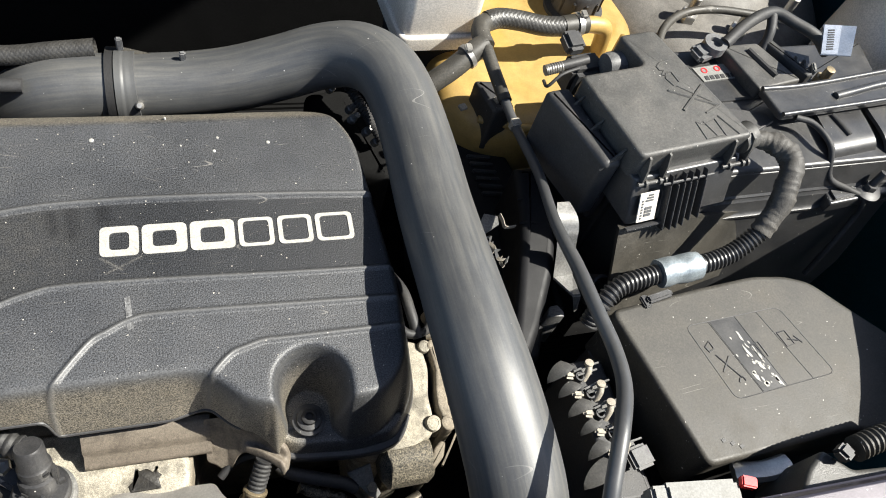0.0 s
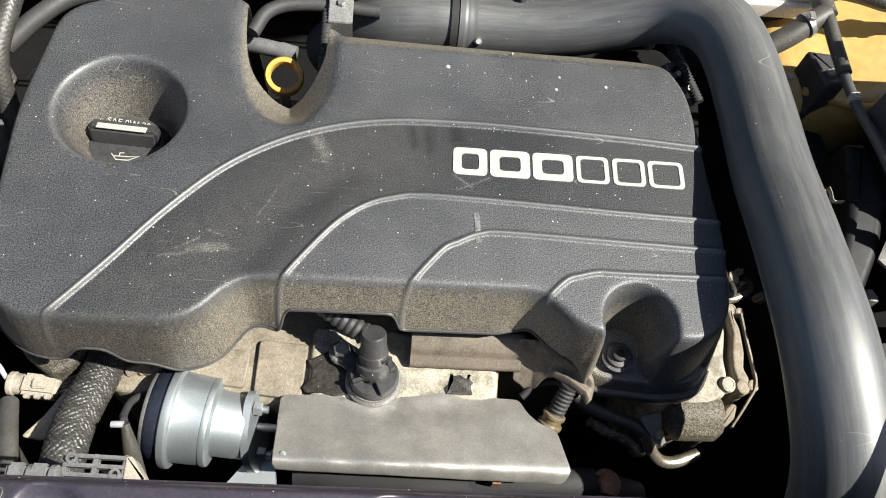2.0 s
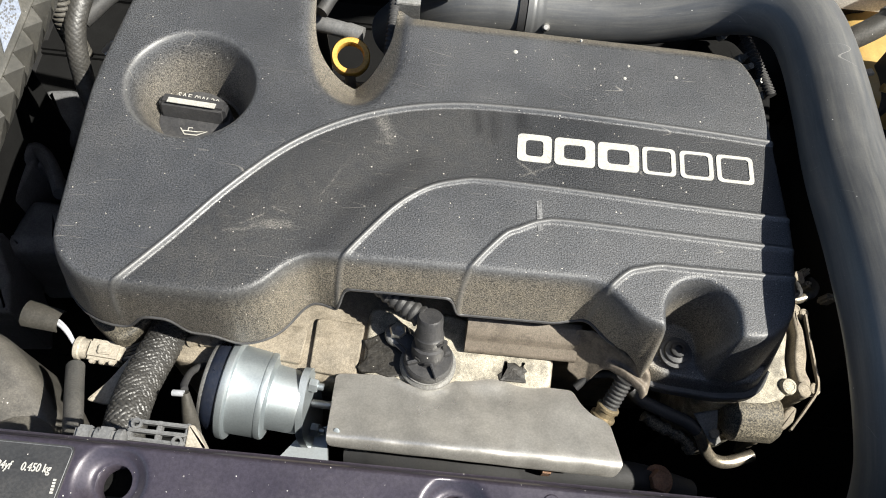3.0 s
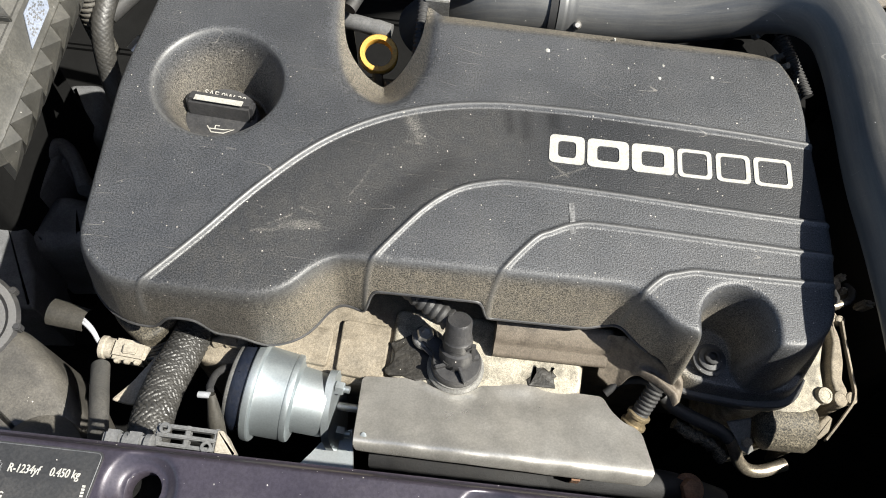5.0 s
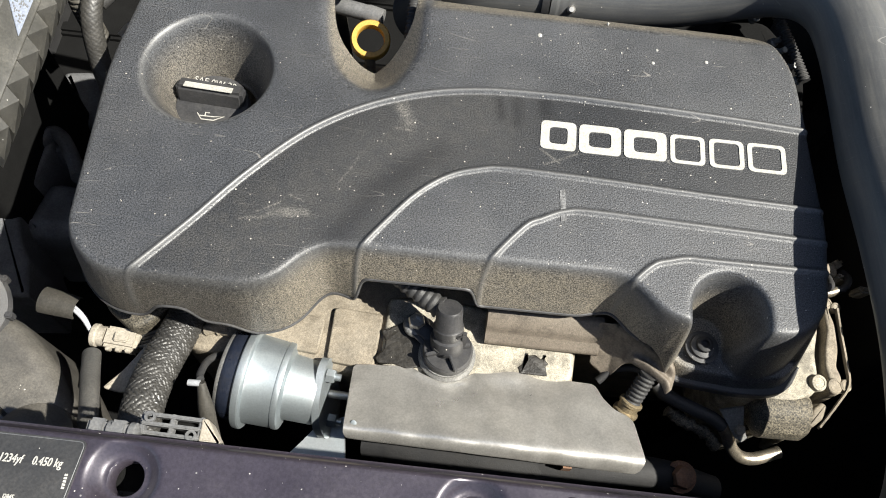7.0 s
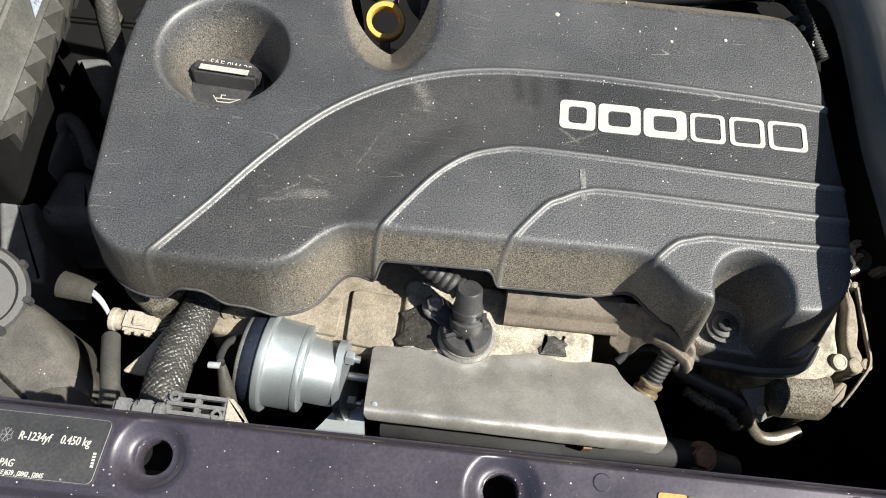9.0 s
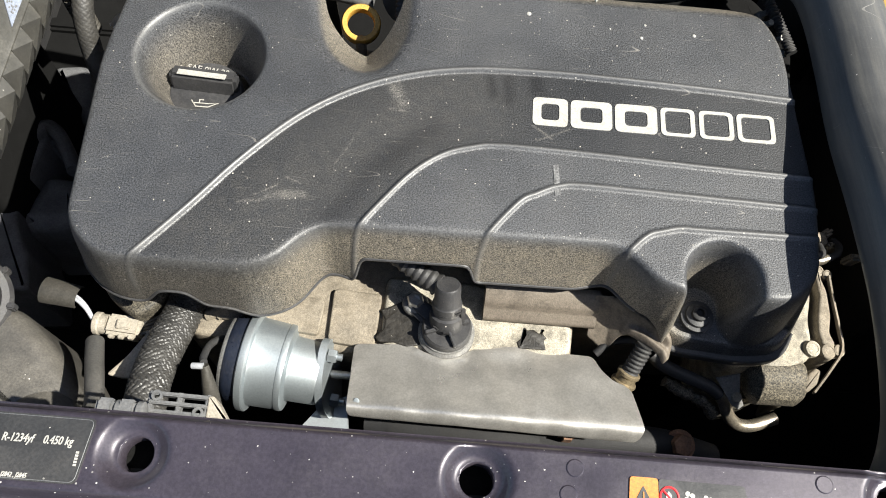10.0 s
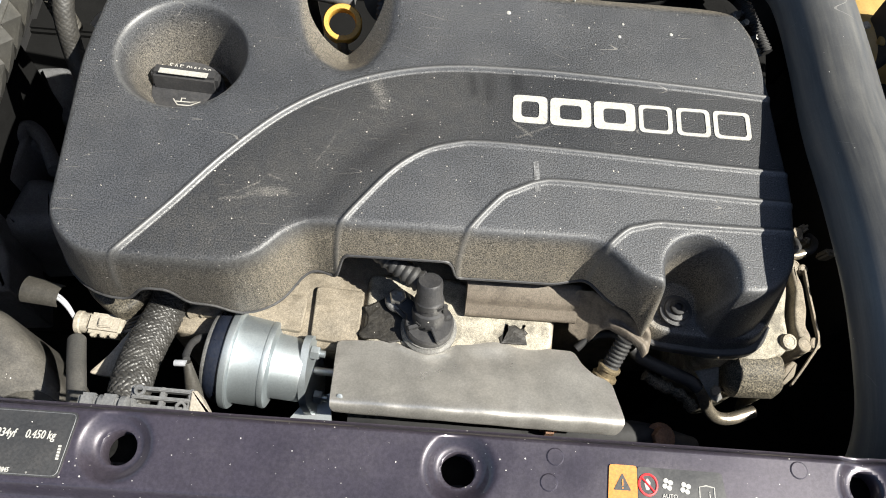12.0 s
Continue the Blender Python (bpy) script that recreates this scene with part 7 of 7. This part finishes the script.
for pts in ([(0.4690, -0.1120), (0.4760, -0.1110), (0.4800, -0.1220), (0.4730, -0.1235), (0.4690, -0.1120)], [(0.4760, -0.1180), (0.4840, -0.1200)], [(0.4820, -0.1160), (0.4870, -0.1220)],
            [(0.4430, -0.1190), (0.4500, -0.1170), (0.4540, -0.1290), (0.4470, -0.1310), (0.4430, -0.1190)], [(0.4460, -0.1180), (0.4510, -0.1300)]):
    tube(bm, [(*p, RZ) for p in pts], 0.0006, 6, straight=True)
part("relay_symbol", bm, M_BLACK, relay_lid)
bm = B()
for k in range(3):
    box(bm, (0.3930 + k * 0.006, -0.1830 - k * 0.003, RZ + 0.0001), (0.003, 0.0025, 0.0006), 0, (0, 0, 20))
part("mould_mark", bm, M_BLACK, relay_lid)

# ---- rod, duct and connectors between the boxes ----
rod = thing("bonnet_rod", (0.31, 0.0, 0.88), "dark grey plastic-coated line with clips", "line")
bm = B()
tube(bm, [(0.3040, 0.176, 0.916), (0.3070, 0.140, 0.912), (0.3110, 0.090, 0.910), (0.3120, 0.034, 0.922), (0.3030, -0.024, 0.942), (0.3030, -0.065, 0.953), (0.3025, -0.101, 0.961), (0.3035, -0.131, 0.965), (0.2975, -0.157, 0.973), (0.2820, -0.184, 0.984), (0.2700, -0.211, 0.978), (0.262, -0.236, 0.966)], 0.0040, 16, 8, rf=lambda u, d: 1.0 + 0.22 * float(sstep(np.array(u), 0.42, 0.60)))
part("line_tube", bm, M_LINE, rod)
bm = B()
box(bm, (0.3110, 0.0870, 0.911), (0.008, 0.007, 0.010), 0.001, (0, 0, 10))
part("clip", bm, M_OFFWHITE, rod)
bm = B()
tube(bm, [(0.3047, 0.165, 0.915), (0.3070, 0.14, 0.912), (0.3095, 0.112, 0.910)], 0.0056, 14, 5)
part("sheath", bm, M_DUSTBOX, rod)

tee = thing("tee_hose", (0.33, 0.19, 0.87), "dusty rubber tee with a braided hose to the reservoir", "hose")
bm = B()
tube(bm, [(0.3050, 0.168, 0.914), (0.3035, 0.180, 0.915), (0.3060, 0.190, 0.916), (0.3130, 0.196, 0.915)], 0.0082, 16, 6)
tube(bm, [(0.3050, 0.172, 0.914), (0.2920, 0.164, 0.910), (0.2740, 0.154, 0.902), (0.255, 0.147, 0.892)], 0.0092, 16, 6)
part("tee_piece", bm, M_DUSTBOX, tee)
bm = B()
woven(bm, [(0.312, 0.196, 0.915), (0.325, 0.200, 0.915), (0.345, 0.199, 0.913), (0.366, 0.195, 0.911), (0.385, 0.194, 0.911)], 0.0088, 10, 0.0040)
tagged(part("braided_sleeve", bm, M_BRAID, tee), kind="stuff")
bm = B()
tube(bm, [(0.384, 0.194, 0.911), (0.395, 0.196, 0.911), (0.408, 0.198, 0.911)], 0.0094, 18, 4)
part("hose_end", bm, M_DUSTBOX, tee)
for p, q in (((0.397, 0.1962, 0.911), (0.402, 0.197, 0.911)), ((0.2905, 0.1630, 0.9095), (0.2870, 0.1612, 0.9082))):
    bm = B()
    tube(bm, [p, q], 0.0108, 20, 3)
    box(bm, Vector(q) + Vector((0, 0, 0.0115)), (0.006, 0.008, 0.005), 0.001)
    part("spring_clamp", bm, M_STEEL, tee)

duct = thing("battery_duct", (0.31, 0.04, 0.78), "black moulded plastic duct with louvre ribs, coloured darker for shade", "duct")
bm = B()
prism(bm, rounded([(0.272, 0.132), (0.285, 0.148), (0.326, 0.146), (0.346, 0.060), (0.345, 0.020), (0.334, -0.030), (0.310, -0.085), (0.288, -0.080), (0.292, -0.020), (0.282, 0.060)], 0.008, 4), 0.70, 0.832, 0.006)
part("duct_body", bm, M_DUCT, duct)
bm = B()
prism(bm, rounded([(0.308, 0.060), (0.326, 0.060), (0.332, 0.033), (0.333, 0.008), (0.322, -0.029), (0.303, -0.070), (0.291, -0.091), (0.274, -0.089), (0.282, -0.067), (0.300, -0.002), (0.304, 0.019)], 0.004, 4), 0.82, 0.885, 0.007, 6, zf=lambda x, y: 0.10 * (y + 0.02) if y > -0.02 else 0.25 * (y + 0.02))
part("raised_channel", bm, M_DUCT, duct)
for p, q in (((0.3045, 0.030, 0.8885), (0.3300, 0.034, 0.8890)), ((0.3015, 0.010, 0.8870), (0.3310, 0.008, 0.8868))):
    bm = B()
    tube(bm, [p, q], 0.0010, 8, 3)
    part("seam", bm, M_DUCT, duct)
bm = B()
prism(bm, rounded([(0.296, 0.152), (0.322, 0.150), (0.326, 0.120), (0.306, 0.116)], 0.004, 3), 0.84, 0.892, 0.004)
part("upper_clip", bm, M_BLACK, duct)
for k in range(6):
    bm = B()
    box(bm, (0.3050 + k * 0.001, 0.112 - k * 0.008, 0.834), (0.022, 0.003, 0.005), 0.001, (0, 0, -8))
    part("louvre", bm, M_BLACK, duct)
for x, y in ((0.2865, 0.136), (0.312, 0.128)):
    bm = B()
    box(bm, (x, y, 0.875 if x < 0.3 else 0.893), (0.007, 0.006, 0.003), 0.0006, (0, 0, 20))
    part("retainer", bm, M_OFFWHITE, duct)
plateb = thing("metal_bracket", (0.345, -0.03, 0.80), "grey metal bracket plate beside the duct", "bracket")
bm = B()
LEFT = [(0.318, 0.002, 0.924), (0.315, -0.009, 0.923), (0.315, -0.017, 0.917), (0.318, -0.022, 0.905), (0.320, -0.036, 0.878)]
RIGHT = [(0.328, 0.002, 0.924), (0.331, -0.010, 0.923), (0.332, -0.018, 0.917), (0.334, -0.022, 0.903), (0.338, -0.033, 0.874)]
rows = []
for a, b in zip(smooth_path(LEFT, 4), smooth_path(RIGHT, 4)):
    a, b = Vector(a), Vector(b)
    up = Vector((0.0002, 0.0008, 0.0010))
    rows.append([bm.verts.new(a + up), bm.verts.new(b + up), bm.verts.new(b - up), bm.verts.new(a - up)])
for a, b in zip(rows, rows[1:]):
    for i in range(4):
        bm.faces.new((a[i], a[(i + 1) % 4], b[(i + 1) % 4], b[i]))
bm.faces.new(rows[0][::-1])
bm.faces.new(rows[-1])
part("plate", bm, M_STEEL_DULL, plateb)
bm = B()
slab(bm, [(0.320, -0.036, 0.878), (0.338, -0.033, 0.874), (0.334, -0.055, 0.884), (0.329, -0.054, 0.882)], 0.002)
part("folded_flap", bm, M_STEEL_DULL, plateb)
bm = B()
slab(bm, [(0.3290, -0.0545, 0.882), (0.3345, -0.0555, 0.884), (0.3375, -0.0580, 0.866), (0.3340, -0.0600, 0.866)], 0.002)
part("folded_tip", bm, M_STEEL_DULL, plateb)
bm = B()
prism(bm, rounded([(0.3230, -0.0470), (0.3300, -0.0460), (0.3340, -0.0530), (0.3330, -0.0570), (0.3190, -0.0550)], 0.001, 2), 0.80, 0.850, 0.001)
part("tab", bm, M_STEEL_DULL, plateb)
bm = B()
lathe(bm, [(0.013, 0), (0.013, 0.02), (0.0105, 0.02), (0.0105, 0)], (0.362, -0.036, 0.850), (0.1, -0.5, 0.85), 28)
part("hose_ring", bm, M_BLACK, plateb)
wires = thing("wire_clips", (0.285, 0.0, 0.86), "pale torn wiring clips beside the pipe", "wiring")
bm = B()
slab(bm, [(0.274, 0.019, 0.889), (0.284, 0.015, 0.890), (0.283, 0.008, 0.890), (0.270, 0.001, 0.889), (0.270, 0.013, 0.888)], 0.0012)
part("torn_tab", bm, M_STEEL_DULL, wires)
bm = B()
ribbon(bm, [(0.2850, 0.0160, 0.890), (0.2862, 0.0110, 0.8895), (0.2875, 0.0055, 0.888), (0.2960, 0.0060, 0.887)], (0.0010, 0.0002, 0.0030), 0.0007)
part("clip", bm, M_OFFWHITE, wires)
rnd = random.Random(9)
CURL = ((0.2700, 0.000, 0.888), (0.2730, -0.006, 0.888), (0.2755, -0.014, 0.888), (0.2800, -0.020, 0.889), (0.2790, -0.026, 0.889))
for c, d in zip(CURL, CURL[1:]):
    for k in range(2):
        bm = B()
        o = [Vector((rnd.uniform(-0.002, 0.002), rnd.uniform(-0.002, 0.002), rnd.uniform(-0.002, 0.002))) for i in range(3)]
        ribbon(bm, [Vector(c) + o[0], (Vector(c) + Vector(d)) / 2 + o[1] * 1.6, Vector(d) + o[2]], Vector((0.0018, 0.0010, 0.0016)) * (1 if k else -1), 0.0007, 4)
        part("curled_strip", bm, M_STEEL_DULL if k else M_OFFWHITE, wires)

# injector-like connector bank
bank = thing("connector_bank", (0.33, -0.14, 0.84), "black connector bank with curved fins and pale plugs", "connector bank")
bm = B()
prism(bm, rounded([(0.318, -0.100), (0.344, -0.100), (0.352, -0.205), (0.322, -0.205)], 0.004, 3), 0.78, 0.866, 0.003)
part("carrier", bm, M_BLACK, bank)
FIN = list(zip([(0.3063, -0.1088, 0.888), (0.3087, -0.1239, 0.888), (0.3138, -0.1376, 0.888), (0.3152, -0.1526, 0.888), (0.3173, -0.1676, 0.888), (0.3183, -0.1812, 0.888)], [(0.2907, -0.1185, 0.88), (0.2956, -0.1305, 0.88), (0.2988, -0.1449, 0.88), (0.3037, -0.1588, 0.88), (0.3043, -0.176, 0.88), (0.2954, -0.1945, 0.88)]))
for k, (root, tip) in enumerate(FIN):
    root, tip = Vector(root), Vector(tip)
    along = tip - root
    side = Vector((0.75, -0.62, 0.25)).normalized() * along.length * 0.30
    bm = B()
    edge = []
    for i in range(9):
        t = i / 8
        w = math.sin(math.pi * (0.30 + 0.70 * t)) ** 0.7 if t < 1 else 0.02
        mid = root.lerp(tip, t) + Vector((0, 0, 0.003 * math.sin(math.pi * t)))
        edge.append([bm.verts.new(mid - side * w), bm.verts.new(mid + Vector((0, 0, 0.0012 * w))), bm.verts.new(mid + side * w), bm.verts.new(mid - Vector((0, 0, 0.0016)))])
    for a, b in zip(edge, edge[1:]):
        for i in range(4):
            bm.faces.new((a[i], a[(i + 1) % 4], b[(i + 1) % 4], b[i]))
    bm.faces.new(edge[0])
    bm.faces.new(edge[-1][::-1])
    part("fin", bm, M_BOX, bank, angle=60)
for k, (p, q, s) in enumerate(zip([(0.3197, -0.1146, 0.889), (0.3237, -0.1309, 0.889), (0.3267, -0.1448, 0.889), (0.327, -0.1607, 0.889), (0.3279, -0.1746, 0.889)], [(0.3068, -0.117, 0.885), (0.3086, -0.1315, 0.885), (0.3125, -0.1459, 0.885), (0.3169, -0.1597, 0.885), (0.3205, -0.174, 0.885)], [(0.3136, -0.119, 0.884), (0.3175, -0.1327, 0.884), (0.3204, -0.1472, 0.884), (0.3248, -0.1623, 0.884), (0.3275, -0.1765, 0.884)])):
    bm = B()
    p = Vector(p)
    tube(bm, [p + Vector((-0.003, -0.006, -0.006)), p + Vector((0, -0.002, 0)), p + Vector((0.001, 0.002, 0.002))], 0.0024, 10, 4)
    lathe(bm, [(0, 0), (0.0032, 0.0005), (0.0032, 0.003), (0, 0.0036)], p + Vector((0.001, 0.002, 0.001)), (0, 0.3, 1), 12)
    part("plug", bm, M_OFFWHITE, bank)
    bm = B()
    box(bm, q, (0.0085, 0.0050, 0.004), 0.0018, (10, 0, -12))
    part("pale_tab", bm, M_OFFWHITE, bank)
    bm = B()
    lathe(bm, [(0.0034, -0.004), (0.0034, 0.003), (0.0022, 0.003), (0.0022, -0.004)], s, (0, 0, 1), 14)
    part("socket", bm, M_BLACK, bank)
    bm = B()
    tube(bm, [Vector(s) + Vector(o) for o in ((-0.004, 0.004, 0.003), (0.004, 0.006, 0.004), (0.016, 0.008, 0.004))], 0.0008, 6, 3)
    tube(bm, [Vector(s) + Vector(o) for o in ((-0.002, 0.001, 0.003), (0.006, 0.002, 0.004), (0.014, 0.004, 0.002))], 0.0008, 6, 3)
    part("wire_pin", bm, M_STEEL_DULL, bank)
    bm = B()
    box(bm, Vector(s) + Vector((0.006, 0.005, -0.004)), (0.014, 0.008, 0.006), 0.0015, (8, -6, 14))
    part("holder", bm, M_BOX, bank)
bm = B()
box(bm, (0.342, -0.180, 0.881), (0.016, 0.016, 0.008), 0.002, (0, 0, 12))
part("end_plug", bm, M_GREY, bank)

# ---- front corner: lamp housing clutter ----
wc = thing("lamp_connector", (0.34, -0.222, 0.92), "white lamp connector with a red lock tab", "connector")
bm = B()
box(bm, (0.338, -0.2235, 0.940), (0.050, 0.022, 0.022), 0.003, (0, 0, -6))
box(bm, (0.312, -0.219, 0.940), (0.012, 0.016, 0.018), 0.002, (0, 0, -6))
part("shell", bm, M_PALEGREY, wc)
bm = B()
box(bm, (0.3690, -0.2190, 0.950), (0.010, 0.007, 0.006), 0.001, (0, 0, -20))
part("lock_tab", bm, M_RED, wc)
lamp = thing("lamp_housing", (0.43, -0.225, 0.88), "black headlamp housing bracket with ribbed conduit", "headlamp housing")
bm = B()
prism(bm, rounded([(0.400, -0.240), (0.420, -0.216), (0.436, -0.206), (0.452, -0.222), (0.50, -0.225), (0.52, -0.26), (0.40, -0.26)], 0.004, 3), 0.88, 0.942, 0.003)
part("housing", bm, M_BOX, lamp)
bm = B()
corrugated(bm, [(0.452, -0.211, 0.950), (0.468, -0.208, 0.951), (0.490, -0.205, 0.950), (0.53, -0.20, 0.945)], 0.0085, 0.0040, 0.2)
part("ribbed_conduit", bm, M_DUSTBOX, lamp)
bm = B()
box(bm, (0.443, -0.212, 0.950), (0.010, 0.010, 0.010), 0.002, (0, 0, 30))
part("conduit_clip", bm, M_BLACK, lamp)
bm = B()
tube(bm, [(0.398, -0.203, 0.895), (0.420, -0.206, 0.898), (0.440, -0.204, 0.898)], 0.004, 8, 4, flat=2.0)
part("retaining_strap", bm, M_STEEL, lamp)

# ---- reservoirs and strut tower at the back ----
resv = thing("coolant_reservoir", (0.38, 0.22, 0.72), "aged amber plastic coolant reservoir with an outlet", "reservoir")
bm = B()
prism(bm, rounded([(0.268, 0.150), (0.300, 0.118), (0.350, 0.108), (0.400, 0.130), (0.455, 0.180), (0.500, 0.235), (0.480, 0.32), (0.340, 0.33), (0.275, 0.24)], 0.03, 7), 0.805, 0.868, 0.022, 5)
part("tank", bm, M_AMBER, resv)
bm = B()
prism(bm, rounded([(0.30, 0.16), (0.35, 0.14), (0.42, 0.18), (0.45, 0.29), (0.32, 0.30)], 0.02, 4), 0.51, 0.81)
part("pedestal", bm, M_DARK, resv)
bm = B()
tube(bm, [(0.404, 0.198, 0.909), (0.420, 0.200, 0.907), (0.432, 0.201, 0.90), (0.438, 0.203, 0.87)], 0.0078, 16, 5)
part("outlet", bm, M_AMBER, resv)
bm = B()
tube(bm, [(0.30, 0.128, 0.868), (0.36, 0.118, 0.866), (0.42, 0.16, 0.866), (0.475, 0.225, 0.866)], 0.0035, 10, 6)
part("weld_seam", bm, M_AMBER, resv)
bm = B()
lathe(bm, [(0.030, -0.03), (0.030, 0.004), (0.0235, 0.005), (0.0235, 0.026), (0.0215, 0.030), (0, 0.030)], (0.430, 0.262, 0.868), (0, 0, 1), 36)
for k in range(12):
    a = 2 * math.pi * k / 12
    box(bm, (0.430 + 0.0238 * math.cos(a), 0.262 + 0.0238 * math.sin(a), 0.884), (0.003, 0.003, 0.018), 0.0008, (0, 0, math.degrees(a)))
part("screw_cap", bm, M_BLACK, resv, "black ribbed screw cap")
wt = thing("brake_fluid_reservoir", (0.28, 0.235, 0.80), "white translucent fluid reservoir with a lipped base", "reservoir")
bm = B()
prism(bm, rounded([(0.241, 0.198), (0.308, 0.200), (0.322, 0.29), (0.230, 0.29)], 0.008, 4), 0.895, 0.98, 0.006)
part("tank", bm, M_WHITE, wt)
bm = B()
prism(bm, rounded([(0.238, 0.194), (0.312, 0.196), (0.326, 0.295), (0.226, 0.295)], 0.009, 4), 0.882, 0.897, 0.003)
part("base_lip", bm, M_WHITE, wt)
bm = B()
prism(bm, rounded([(0.250, 0.205), (0.300, 0.207), (0.305, 0.28), (0.245, 0.28)], 0.008, 4), 0.70, 0.884)
part("pedestal", bm, M_DARK, wt)
tower = thing("strut_tower", (0.62, 0.27, 0.72), "dusty pale metal strut tower top with studs", "strut tower")
bm = B()
lathe(bm, [(0.15, -0.12), (0.145, -0.03), (0.125, -0.006), (0.100, 0.002), (0.070, 0.004), (0.060, 0.014), (0.030, 0.020), (0, 0.020)], (0.610, 0.315, 0.868), (0, 0, 1), 56)
part("dome", bm, M_DUSTMETAL, tower)
for a in (230, 265, 310, 340):
    bm = B()
    c = (0.610 + 0.090 * math.cos(radians(a)), 0.315 + 0.090 * math.sin(radians(a)), 0.868)
    hexagon(bm, c, 0.010, 0.010)
    lathe(bm, [(0.005, 0), (0.005, 0.030), (0, 0.031)], c, (0, 0, 1), 14)
    part("stud_nut", bm, M_STEEL, tower)
bm = B()
tube(bm, [(0.470, 0.150, 0.90), (0.485, 0.190, 0.905), (0.515, 0.215, 0.905), (0.555, 0.222, 0.905), (0.60, 0.215, 0.905)], 0.0040, 12)
tagged(part("dusty_cable", bm, M_DUSTBOX), "dusty grey cable across the strut tower", "cable")
tank = thing("washer_tank", (0.73, 0.16, 0.75), "pale round plastic tank beside the battery", "tank")
bm = B()
lathe(bm, [(0.050, -0.2), (0.055, 0), (0.052, 0.05), (0.040, 0.085), (0.02, 0.095), (0, 0.095)], (0.715, 0.165, 0.90), (0, 0, 1), 40)
part("tank_body", bm, M_WHITE, tank)
